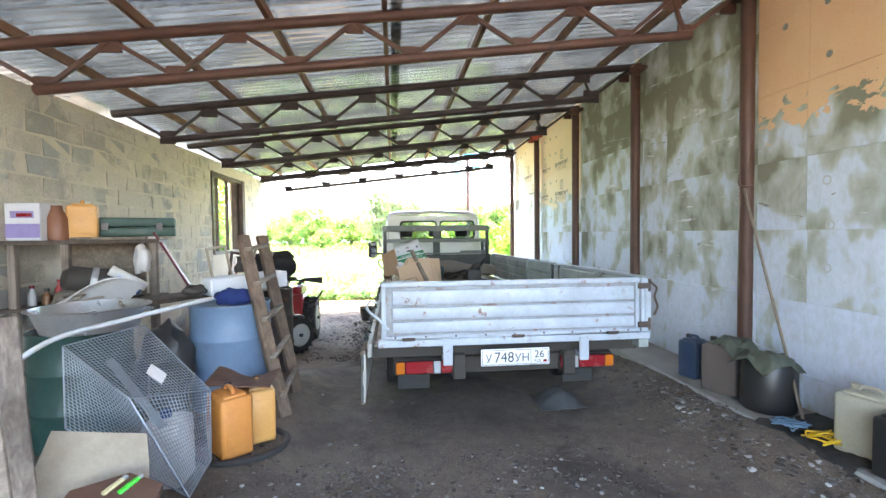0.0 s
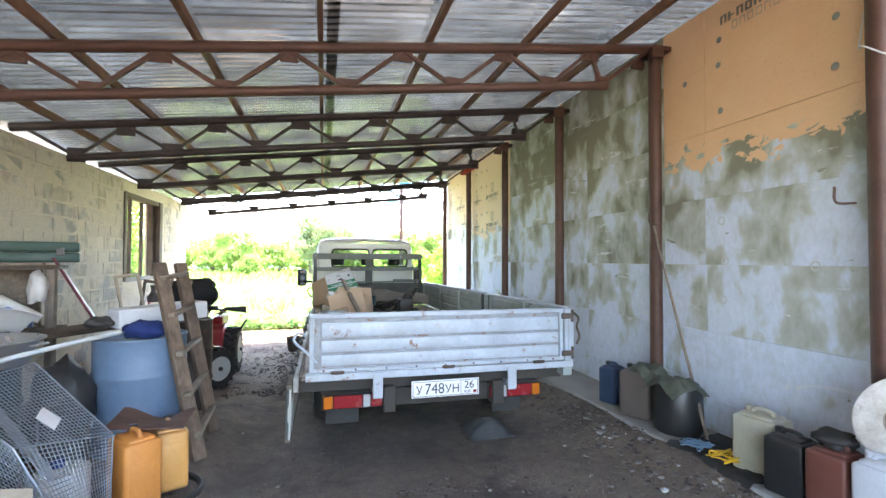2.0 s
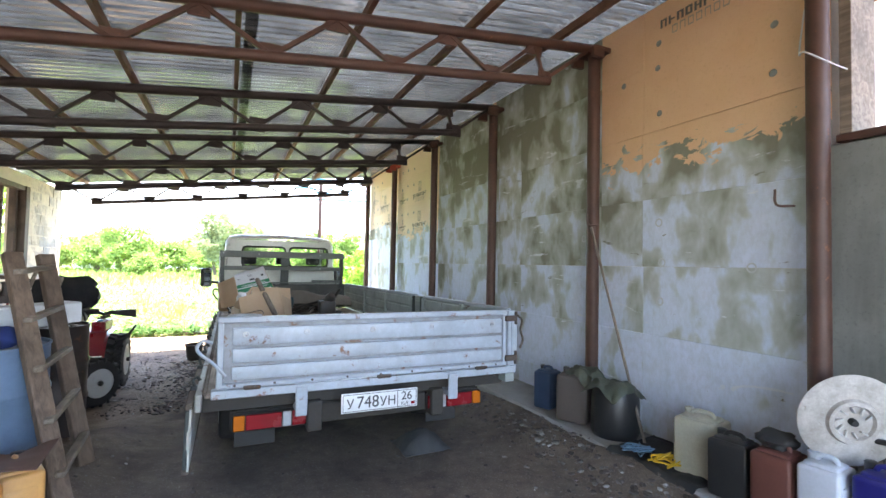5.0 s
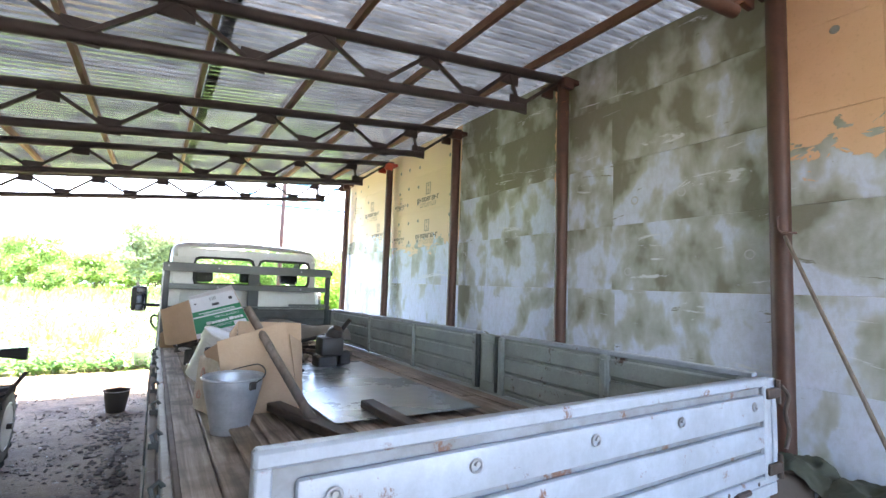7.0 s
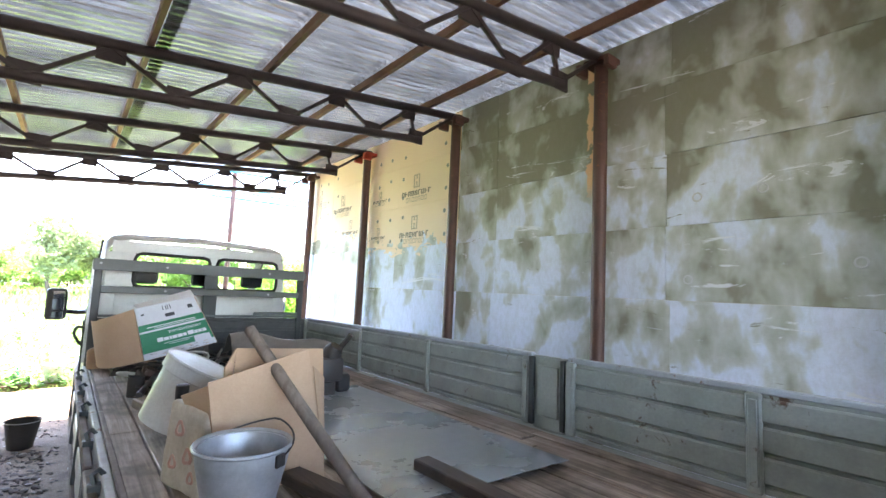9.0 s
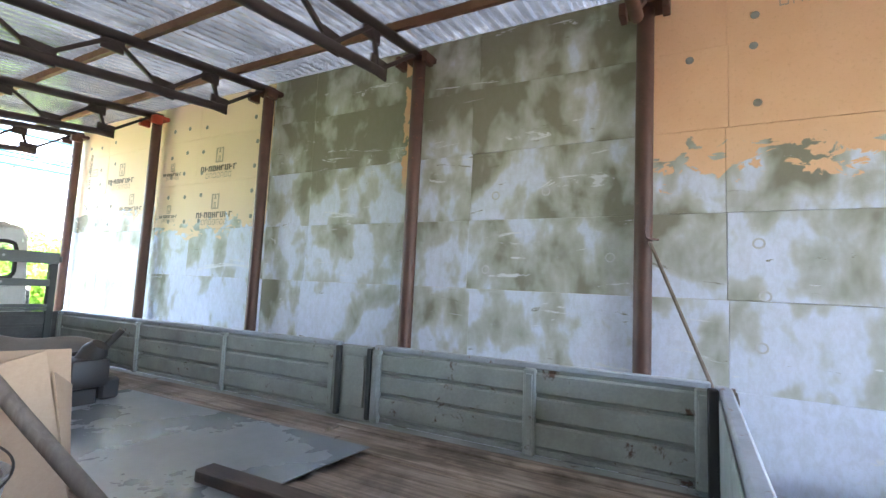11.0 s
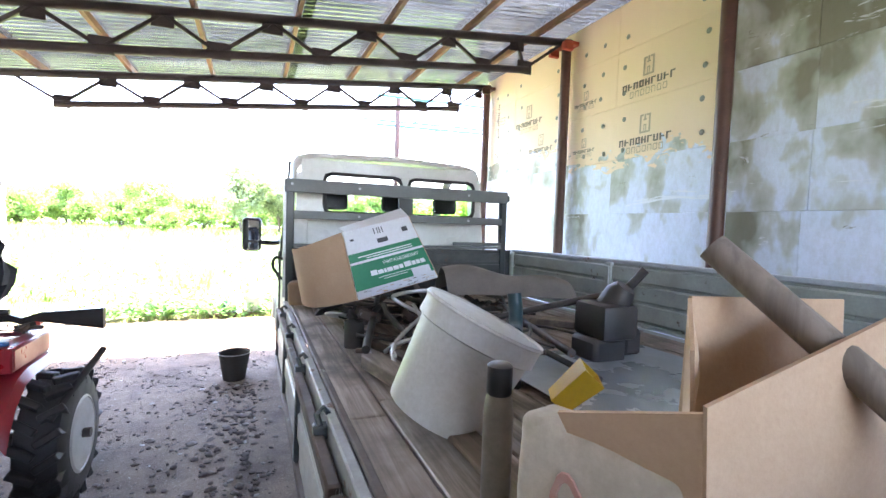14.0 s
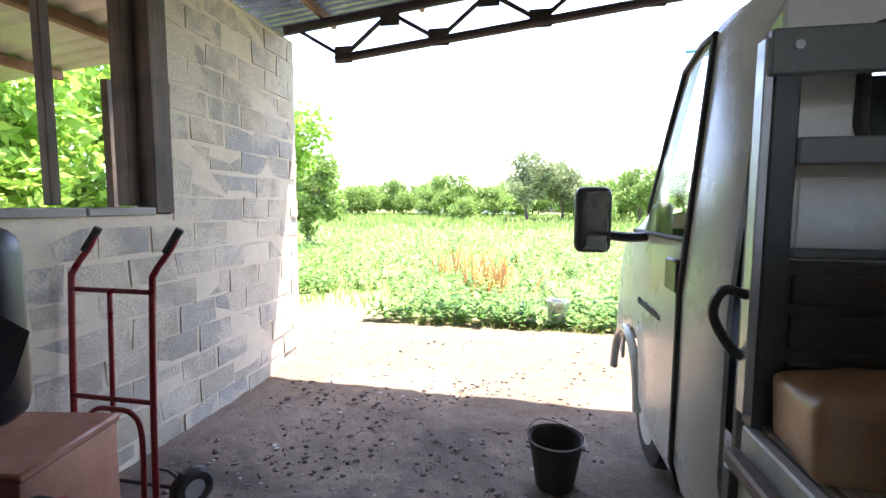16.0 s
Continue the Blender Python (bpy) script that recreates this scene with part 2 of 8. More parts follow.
def xps_mat():
    """Rigid foam boards: bare peach-coloured foam, and grey-green adhesive smeared over it with trowelled white patches."""
    k = Mat("insulation_wall", 0.8, spec=0.25)
    y, z = k.axis(1), k.axis(2)

    def shifted(scale, detail, rough, dist, stretch):
        """Noise that starts anew on each board."""
        n = k.t.nodes.new("ShaderNodeTexNoise")
        n.inputs["Scale"].default_value, n.inputs["Detail"].default_value = scale, detail
        n.inputs["Roughness"].default_value, n.inputs["Distortion"].default_value = rough, dist
        v = k.t.nodes.new("ShaderNodeVectorMath")
        v.operation = "ADD"
        k.link(k.pos(stretch), v.inputs[0])
        k.link(k.math("MULTIPLY", k.random(), 9.0), v.inputs[1])
        k.link(v.outputs[0], n.inputs["Vector"])
        return n.outputs["Fac"]

    # where the smear stops: a height for each bay
    edge = k.ramp(k.math("DIVIDE", y, 14.0), (0.0, 0.612), (0.285, 1.0), (0.5722, 0.532), (0.7322, 0.595))
    edge.node.color_ramp.interpolation = "CONSTANT"
    ragged = k.math("MULTIPLY", k.math("SUBTRACT", k.noise(1.5, 3, 0.5, 0.4, (1, 1, 1.6)), 0.5), 0.10)
    flakes = k.math("MULTIPLY", k.math("SUBTRACT", k.noise(4.6, 4, 0.55, 1.1, (1, 1, 1.9)), 0.5), 0.26)
    h = k.math("ADD", k.math("ADD", k.math("DIVIDE", z, 4.15), ragged), flakes)
    bare = k.ramp(k.math("SUBTRACT", h, edge), (0.0, 0.0), (0.006, 1.0))
    # a bare strip beside one column
    strip = k.ramp(k.math("DIVIDE", k.math("ADD", y, k.math("MULTIPLY", k.math("SUBTRACT", k.noise(6, 5, 0.7), 0.5), 0.16)), 14.0), (0.0, 0.0), (0.4325, 1.0), (0.4395, 0.0))
    strip.node.color_ramp.interpolation = "CONSTANT"
    above = k.ramp(k.math("DIVIDE", z, 4.15), (0.60, 0.0), (0.64, 1.0))
    bare = k.math("MAXIMUM", bare, k.math("MULTIPLY", k.math("MULTIPLY", strip, above), k.ramp(k.noise(5, 3), (0.40, 0.0), (0.42, 1.0))))
    foam = k.mix(k.ramp(k.noise(3, 4), (0.3, 0.0), (0.7, 0.6)), (0.78, 0.50, 0.29), (0.83, 0.58, 0.37))
    foam = k.mix(k.ramp(k.noise(40, 4, 0.7), (0.55, 0.0), (0.75, 0.35)), foam, (0.55, 0.32, 0.17))
    foam = k.mix(k.ramp(k.math("DIVIDE", y, 14.0), (0.57, 0.0), (0.58, 0.7)), foam, (0.80, 0.69, 0.53))
    broad = shifted(1.15, 2, 0.45, 0.0, (1, 1, 0.9))
    mid = shifted(3.3, 3, 0.5, 0.25, (1, 1.15, 0.8))
    patch = k.math("ADD", k.math("MULTIPLY", broad, 0.50), k.math("MULTIPLY", mid, 0.55))
    # more plaster lower down, with the sky's blue tint painted into its whites
    low = k.math("MULTIPLY", k.math("SUBTRACT", 2.25, z), 0.062)
    patch = k.math("ADD", k.math("ADD", patch, low), k.math("MULTIPLY", k.math("SUBTRACT", k.random(), 0.5), 0.06))
    smear = k.ramp(patch, (0.42, (0.25, 0.25, 0.185)), (0.475, (0.41, 0.43, 0.36)), (0.535, (0.53, 0.565, 0.54)), (0.58, (0.67, 0.74, 0.85)), (0.72, (0.72, 0.78, 0.92)))
    smear = k.mix(k.ramp(k.noise(22, 5, 0.7, 0.3, (1, 1, 0.6)), (0.35, 0.22), (0.6, 0.0)), smear, (0.32, 0.32, 0.27))
    scrape = k.ramp(k.noise(2.0, 8, 0.7, 1.2, (1, 0.6, 4)), (0.63, 0.0), (0.645, 0.85))
    smear = k.mix(scrape, smear, (0.74, 0.77, 0.80))
    gouge = k.ramp(k.noise(3.1, 8, 0.72, 1.6, (1, 0.5, 3)), (0.655, 0.0), (0.67, 0.9))
    smear = k.mix(gouge, smear, (0.24, 0.24, 0.18))
    k.color(k.mix(bare, smear, foam))
    k.bump(k.mix(bare, k.mix(0.5, k.noise(30, 4, 0.7), mid), 0.35), 0.45, 0.012)
    return k.mat


def block_mat(name, tint):
    k = Mat(name, 0.95, spec=0.2)
    n1, n2 = k.noise(7, 5, 0.65), k.noise(55, 4, 0.8)
    pick = k.math("FRACT", k.math("ADD", k.random(), k.math("MULTIPLY", k.island(), 7.3)))
    c = k.ramp(pick, (0.0, tint), (0.25, (0.36, 0.365, 0.36)), (0.5, (0.55, 0.49, 0.40)), (0.75, (0.36, 0.38, 0.40)), (1.0, (0.54, 0.49, 0.41)))
    c = k.mix(k.ramp(n1, (0.35, 0.45), (0.65, 0.0)), c, tuple(0.6 * v for v in tint))
    c = k.mix(k.ramp(n2, (0.3, 0.5), (0.55, 0.0)), c, tuple(0.5 * v for v in tint))
    wash = k.ramp(k.noise(1.6, 6, 0.62, 0.5), (0.45, 0.0), (0.53, 0.85))
    c = k.mix(wash, c, k.mix(k.ramp(n2, (0.35, 0.0), (0.6, 1.0)), (0.48, 0.43, 0.35), (0.66, 0.60, 0.50)))
    k.color(c).bump(k.mix(0.5, n2, k.noise(5, 6, 0.7, 0.4)), 0.9, 0.03)
    return k.mat


M_GROUND = ground_mat()
M_XPS = xps_mat()
M_BLOCK = block_mat("concrete_block", (0.51, 0.455, 0.36))
M_MORTAR = worn("mortar", (0.64, 0.565, 0.44), (0.38, 0.35, 0.30), 0.95, scale=8, bump=0.5)
M_CONCRETE = worn("concrete", (0.33, 0.32, 0.30), (0.17, 0.165, 0.155), 0.9, scale=3, bump=0.5)


def panel_mat():
    k = Mat("dark_cement_board", 0.7, spec=0.35)
    runs = k.noise(1.0, 5, 0.6, 0.3, (3, 5, 0.7))
    cloud = k.noise(1.7, 5, 0.65)
    c = k.mix(k.ramp(runs, (0.35, 0.0), (0.7, 1.0)), (0.15, 0.155, 0.14), (0.25, 0.255, 0.235))
    c = k.mix(k.ramp(cloud, (0.42, 0.0), (0.66, 0.6)), c, (0.30, 0.31, 0.29))
    c = k.mix(k.ramp(k.noise(45, 4, 0.7), (0.55, 0.0), (0.75, 0.5)), c, (0.10, 0.10, 0.09))
    k.color(c).bump(k.noise(30, 5, 0.7), 0.3, 0.006)
    return k.mat


M_PANEL = panel_mat()
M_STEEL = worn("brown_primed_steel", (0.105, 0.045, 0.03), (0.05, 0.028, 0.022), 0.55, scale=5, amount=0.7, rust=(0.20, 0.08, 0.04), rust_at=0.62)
M_STEELDARK = worn("brown_primed_steel_darker", (0.04, 0.028, 0.025), (0.022, 0.018, 0.017), 0.6, scale=5, amount=0.7, rust=(0.09, 0.045, 0.03), rust_at=0.66)
M_PURLIN = worn("rusty_purlin", (0.20, 0.095, 0.05), (0.10, 0.05, 0.03), 0.7, scale=6)
M_RED = worn("red_primer", (0.45, 0.06, 0.03), (0.25, 0.05, 0.03), 0.6)


def galv():
    k = Mat("galvanised_sheet", 0.25, 0.9)
    n = k.noise(1.2, 6, 0.65, 0.3, (1, 3, 1))
    c = k.mix(k.ramp(n, (0.35, 0.0), (0.7, 1.0)), (0.16, 0.16, 0.152), (0.29, 0.29, 0.275))
    c = k.mix(k.ramp(k.noise(14, 6, 0.7, 0.3, (0.6, 1, 1)), (0.55, 0.0), (0.72, 0.6)), c, (0.10, 0.09, 0.075))
    k.color(c)
    k.rough(k.ramp(k.noise(3, 4), (0.3, 0.11), (0.8, 0.22)))
    return k.mat


M_GALV = galv()
M_WHITE_PAINT = worn("old_white_truck_paint", (0.43, 0.49, 0.56), (0.26, 0.28, 0.30), 0.42, scale=4.5, grain=30, amount=0.7, rust=(0.20, 0.10, 0.06), rust_at=0.595)
M_CAB = worn("white_cab_paint", (0.66, 0.67, 0.63), (0.50, 0.51, 0.48), 0.28, scale=2, grain=20, amount=0.3, bump=0.03)
# rusty tailgate sheet, toned darker than its ribs to paint in groove shading
M_GATE = worn("groove_shade_sheet", (0.30, 0.335, 0.37), (0.16, 0.15, 0.14), 0.5, scale=5, grain=30, amount=0.8, rust=(0.17, 0.085, 0.05), rust_at=0.57)
M_SILL = worn("dull_grey_sill_paint", (0.40, 0.40, 0.37), (0.22, 0.21, 0.19), 0.6, scale=5, amount=0.8, rust=(0.16, 0.09, 0.06), rust_at=0.58)
M_SILLDARK = worn("grimy_brown_edge", (0.15, 0.115, 0.09), (0.07, 0.055, 0.045), 0.8, scale=7, amount=0.8, rust=(0.30, 0.28, 0.25), rust_at=0.62)
M_DROPSIDE = worn("cream_white_dropside_paint", (0.55, 0.55, 0.51), (0.36, 0.35, 0.32), 0.5, scale=4, amount=0.6, rust=(0.17, 0.10, 0.07), rust_at=0.64)
M_FRONT = worn("dark_front_board_paint", (0.085, 0.09, 0.085), (0.04, 0.04, 0.038), 0.6, scale=4, amount=0.9, rust=(0.09, 0.055, 0.04), rust_at=0.6)
M_BED_GREEN = worn("grey_green_board_paint", (0.37, 0.42, 0.40), (0.21, 0.235, 0.22), 0.5, scale=4, amount=0.85, rust=(0.10, 0.06, 0.04), rust_at=0.61)
M_DARK_RACK = worn("dark_green_rack_paint", (0.055, 0.065, 0.062), (0.03, 0.035, 0.033), 0.5, scale=4)
M_RACK_BAR = worn("grey_green_rack_bar", (0.16, 0.18, 0.17), (0.10, 0.11, 0.105), 0.5, scale=4)
M_PLANK = wood("grey_weathered_planks", (0.50, 0.42, 0.345), (0.16, 0.125, 0.098))
M_BLACK = worn("black_rubber", (0.02, 0.02, 0.021), (0.035, 0.033, 0.031), 0.7, scale=10)
M_UNDER = worn("dirty_chassis", (0.03, 0.028, 0.026), (0.06, 0.05, 0.04), 0.85)


def plain(name, c, rough=0.5, metal=0.0, spec=0.5):
    return worn(name, c, tuple(0.72 * v for v in c), rough, metal, scale=8, grain=70, amount=0.4, bump=0.08, spec=spec)


def glass(name, tint=(0.9, 0.95, 0.93)):
    k = Mat(name, 0.02)
    k.b.inputs["Transmission Weight"].default_value = 1.0
    k.b.inputs["IOR"].default_value = 1.05
    k.color(tint)
    return k.mat


M_GLASS = glass("cab_glass")
M_KRAFT = worn("kraft_cardboard", (0.54, 0.375, 0.245), (0.40, 0.265, 0.165), 0.85, scale=5, grain=90, amount=0.5)
M_BOXWHITE = worn("white_box_print", (0.66, 0.67, 0.70), (0.48, 0.47, 0.47), 0.6, scale=6, amount=0.4)
M_BOXGREEN = plain("green_box_print", (0.01, 0.20, 0.085), 0.55)
M_INK = plain("dark_ink", (0.06, 0.06, 0.065), 0.7)
M_INKWHITE = plain("white_ink", (0.72, 0.75, 0.74), 0.6)
M_ZINC = worn("zinc_bucket", (0.50, 0.52, 0.54), (0.30, 0.31, 0.32), 0.42, 0.55, scale=9, grain=50, amount=0.6)
M_SHEET = worn("dull_steel_sheet", (0.36, 0.405, 0.44), (0.23, 0.26, 0.285), 0.30, 0.35, scale=2.2, grain=25, amount=0.45)
M_ROUGHWOOD = wood("old_grey_timber", (0.33, 0.27, 0.21), (0.16, 0.125, 0.095))
M_POLE = wood("wooden_handle", (0.27, 0.22, 0.175), (0.14, 0.11, 0.085), "z")
M_LADDER = wood("brown_ladder_wood", (0.23, 0.16, 0.115), (0.12, 0.085, 0.06), "z")
M_DARKWOOD = wood("dark_timber", (0.11, 0.08, 0.06), (0.055, 0.04, 0.03))
M_SCRAP = worn("scrap_iron", (0.10, 0.075, 0.06), (0.045, 0.038, 0.034), 0.6, 0.4, scale=9, rust=(0.16, 0.075, 0.04), rust_at=0.58)
M_SCRAPDARK = worn("oily_iron", (0.04, 0.038, 0.037), (0.075, 0.06, 0.05), 0.5, 0.3, scale=12)
M_CHROME = worn("chrome_hose", (0.52, 0.52, 0.50), (0.30, 0.30, 0.29), 0.42, 0.8, scale=20)
M_PAIL = worn("dirty_white_plastic", (0.62, 0.62, 0.60), (0.38, 0.37, 0.34), 0.45, scale=5, amount=0.5)
# lens colours lowered to include the shade under the truck bed
M_RED_LENS = plain("red_lamp_lens", (0.24, 0.012, 0.018), 0.25)
M_AMBER = plain("amber_lamp_lens", (0.48, 0.13, 0.012), 0.25)
M_CLEAR = plain("clear_lamp_lens", (0.42, 0.44, 0.46), 0.2)
M_PLATE = plain("white_plate", (0.74, 0.75, 0.76), 0.35)
M_BLACKPLASTIC = worn("black_plastic", (0.018, 0.018, 0.019), (0.035, 0.034, 0.033), 0.42, scale=10)
M_GREYPLASTIC = worn("grey_brown_plastic", (0.20, 0.175, 0.15), (0.12, 0.105, 0.09), 0.55, scale=6)
M_SEATCLOTH = plain("dark_seat", (0.03, 0.03, 0.033), 0.9)
M_YELLOW = plain("yellow_plastic", (0.65, 0.40, 0.02), 0.5)
M_TEAL = plain("teal_fitting", (0.02, 0.055, 0.065), 0.4)

# ---- structure ----
COLS = [2.03, 3.99, 5.97, 8.02, 10.25, 12.45]
# roof runs on unseen behind the camera, keeping light off the near end
ROOF_Y0, ROOF_Y1 = -3.0, 12.78


def roof_z(x):
    return 3.10 + 0.1125 * (x + 3.2)


def build_ground():
    def axis(lo, hi, fine_lo, fine_hi, step, grow=1.32):
        v, s = [fine_lo], step
        while v[-1] < fine_hi:
            v.append(v[-1] + step)
        while v[-1] < hi:
            s *= grow
            v.append(v[-1] + s)
        s = step
        while v[0] > lo:
            s *= grow
            v.insert(0, v[0] - s)
        return v
    xs, ys = axis(-700, 700, -3.4, 3.2, 0.09), axis(-300, 1500, -1.0, 15.0, 0.09)
    bm = bmesh.new()
    rows = []
    for y in ys:
        row = []
        for x in xs:
            k = 1.0 if -4 < x < 4 and -3 < y < 16 else 0.0
            n = noise.noise(Vector((x * 1.6, y * 1.6, 0))) * 0.022 + noise.noise(Vector((x * 6, y * 6, 3))) * 0.014 + noise.noise(Vector((x * 15, y * 15, 7))) * 0.008
            row.append(bm.verts.new((x, y, gz(x, y) + n * k)))
        rows.append(row)
    for a, b in zip(rows, rows[1:]):
        for i in range(len(xs) - 1):
            bm.faces.new((a[i], a[i + 1], b[i + 1], b[i]))
    structure("ground", bm, M_GROUND, "trodden grey-brown dirt running out to sandy soil and a green field", "ground", 80)


def build_roof():
    bm = bmesh.new()
    pitch, y = 0.1051, ROOF_Y0
    prof = []
    while y < ROOF_Y1:
        for a, b in ((0.0, 0.0), (0.040, 0.0), (0.052, 0.024), (0.092, 0.024), (0.1045, 0.0)):
            prof.append((y + a, b))
        y += pitch
    # eaves carried past the wall tops, out of view, to block leaking light
    for x0, x1 in ((-3.75, 0.1), (0.0, 3.80)):
        lift = 0.0 if x0 < -1 else 0.004
        lo = [bm.verts.new((x0, py, roof_z(x0) + 0.10 + pz + lift)) for py, pz in prof]
        hi = [bm.verts.new((x1, py, roof_z(x1) + 0.10 + pz + lift)) for py, pz in prof]
        for i in range(len(prof) - 1):
            bm.faces.new((lo[i], lo[i + 1], hi[i + 1], hi[i]))
    bmesh.ops.solidify(bm, geom=list(bm.faces), thickness=0.0012)
    structure("ceiling", bm, M_GALV, "corrugated galvanised steel sheet roof seen from below", "roof", 0)


def build_truss(y, tail=0):
    # trusses beyond y = 5 take a darker copy of the brown steel
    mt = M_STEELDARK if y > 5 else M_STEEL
    t = thing("roof_truss", "brown primed steel truss of pipes and gusset plates under the roof", "roof truss", group="roof trusses", kind="structure")
    bm = bmesh.new()
    add_pipe(bm, (-3.3, y, roof_z(-3.3) - 0.035), (3.3, y, roof_z(3.3) - 0.035), 0.047, n=10)
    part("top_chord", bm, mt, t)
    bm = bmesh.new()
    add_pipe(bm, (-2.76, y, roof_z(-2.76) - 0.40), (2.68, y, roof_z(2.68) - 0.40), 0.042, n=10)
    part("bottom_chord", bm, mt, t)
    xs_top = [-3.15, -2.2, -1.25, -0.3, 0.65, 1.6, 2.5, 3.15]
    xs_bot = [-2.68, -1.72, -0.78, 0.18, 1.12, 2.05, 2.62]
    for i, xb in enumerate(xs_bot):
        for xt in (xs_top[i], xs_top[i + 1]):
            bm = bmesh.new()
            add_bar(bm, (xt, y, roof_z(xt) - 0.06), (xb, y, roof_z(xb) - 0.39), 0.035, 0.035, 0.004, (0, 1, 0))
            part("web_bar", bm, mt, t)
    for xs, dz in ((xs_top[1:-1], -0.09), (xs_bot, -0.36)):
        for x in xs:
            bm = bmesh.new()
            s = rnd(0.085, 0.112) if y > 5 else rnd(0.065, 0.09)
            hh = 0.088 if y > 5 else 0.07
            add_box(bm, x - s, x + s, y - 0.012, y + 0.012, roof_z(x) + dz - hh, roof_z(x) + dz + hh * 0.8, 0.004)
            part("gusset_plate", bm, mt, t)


def build_columns():
    for i, y in enumerate(COLS):
        t = thing("steel_column", "brown primed steel pipe column standing against the insulated wall", "column", pose(3.24, y, 0), "wall columns", "structure")
        bm = bmesh.new()
        r = 0.062
        add_pipe(bm, (0, 0, gz(3.0, y) - 0.1), (0, 0, roof_z(3.24) - 0.02), r, n=18)
        part("pipe", bm, M_STEEL, t)
        bm = bmesh.new()
        add_box(bm, -0.10, 0.10, -0.13, 0.13, roof_z(3.24) - 0.10, roof_z(3.24) - 0.05, 0.006)
        add_box(bm, -0.16, -0.02, -0.17, -0.12, roof_z(3.24) - 0.19, roof_z(3.24) - 0.09, 0.006)
        add_box(bm, -0.16, -0.02, 0.12, 0.17, roof_z(3.24) - 0.19, roof_z(3.24) - 0.09, 0.006)
        part("bracket", bm, M_RED if i == 4 else M_STEEL, t)


def build_purlins():
    for k, x in enumerate((-2.9, -1.95, -1.0, -0.05, 0.9, 1.85, 2.8)):
        bm = bmesh.new()
        z = roof_z(x) + 0.055
        add_box(bm, x - 0.022, x + 0.022, ROOF_Y0, ROOF_Y1 - 0.03, z - 0.04, z + 0.04, 0.004)
        structure("purlin", bm, M_PURLIN, "thin rusty steel purlin carrying the roof sheets", "purlin")


def build_right_wall():
    bm = bmesh.new()
    add_box(bm, 3.40, 3.65, 2.03, 12.62, -0.5, 3.92)
    w = structure("wall_east", bm, M_MORTAR, "long wall clad with foam boards smeared with adhesive", "wall")
    # boards, cut to the bays, each standing a little proud
    rows = [0.03, 0.40, 1.0, 1.6, 2.2, 2.8, 3.4, 3.93]
    for y0, y1 in zip(COLS, [*COLS[1:-1], 12.60]):
        for ra, rb in zip(rows, rows[1:]):
            seam = y0 + 1.42 + rnd(-0.03, 0.03)
            for a, b in ((y0, seam), (seam, y1)):
                bm = bmesh.new()
                d = rnd(0.0, 0.007)
                add_box(bm, 3.352 - d, 3.404, a + 0.001, b - 0.001, ra + 0.001, rb - 0.001, 0.002)
                part("foam_board", bm, M_XPS, w, smooth=0)
    bm = bmesh.new()
    add_box(bm, 2.76, 3.40, -3.0, 12.45, -0.6, 0.13, 0.02)
    structure("plinth", bm, M_CONCRETE, "narrow rough concrete plinth along the foot of the wall", "plinth")
    bm = bmesh.new()
    add_box(bm, 3.36, 3.52, -3.0, 2.03, 0.70, 2.38, 0.01)
    structure("wall_southeast", bm, M_PANEL, "low dark grey cement-board wall under an open window", "wall")
    bm = bmesh.new()
    add_box(bm, 3.33, 3.56, -3.0, 1.98, 2.38, 2.43, 0.006)
    add_box(bm, 3.335, 3.56, -3.0, 1.98, 0.66, 0.70, 0.006)
    structure("trim_1", bm, M_STEEL, "brown steel angle framing the low wall", "trim")


def build_left_wall():
    bm = bmesh.new()
    for y0, y1, z0, z1 in ((-3.2, 8.97, -0.6, 3.0), (8.97, 10.85, -0.6, 1.24), (8.97, 10.85, 2.80, 3.0), (10.85, 12.62, -0.6, 3.0)):
        add_box(bm, -3.62, -3.3165, y0, y1, z0, z1)
    w = structure("wall_west", bm, M_MORTAR, "grey concrete block wall with rough mortar joints", "wall")
    near, rest = [], []
    z, row = -0.42, 0
    while z < 3.0:
        h = min(0.188, 3.0 - z)
        y = -3.2 + (0.2 if row % 2 else 0)
        while y < 12.62:
            a, b = y, min(y + 0.39, 12.62)
            cuts = [(a, b)]
            if z + h > 1.24 and z < 2.80:
                cuts = [(a, min(b, 8.97)), (max(a, 10.85), b)] if a < 10.85 and b > 8.97 else cuts
            for c, d in cuts:
                if d - c > 0.04:
                    (near if c > 6.9 else rest).append((c, d, z, h))
            y += 0.402
        z += 0.2
        row += 1
    def block(bm, c, d, z, h):
        e = rnd(0.0, 0.009)
        vs = add_box(bm, -3.40, -3.313 + e, c + 0.006, d - 0.006, z + 0.005, z + h - 0.005)
        for v in vs:
            if v.co.x > -3.35:
                v.co += Vector((rnd(-0.010, 0.003), rnd(-0.018, 0.018), rnd(-0.016, 0.012)))
    for b in near:
        bm = bmesh.new()
        block(bm, *b)
        part("block", bm, M_BLOCK, w, smooth=0)
    bm = bmesh.new()
    for b in rest:
        block(bm, *b)
    tagged(part("blocks", bm, M_BLOCK, w, smooth=0), kind="stuff")


build_ground()
build_roof()
for ty in COLS:
    build_truss(ty)
build_columns()
build_purlins()
build_right_wall()
build_left_wall()

# ---- the truck ----
TB = Vector((0.95, 3.43, 0.0))
truck = thing("flatbed_truck", "white flatbed truck with long dropside bed and grey headboard rack", "truck", Matrix.Translation(TB) @ pose(0, 0, 0, -0.55))
T_IN = Matrix.Translation(-TB)


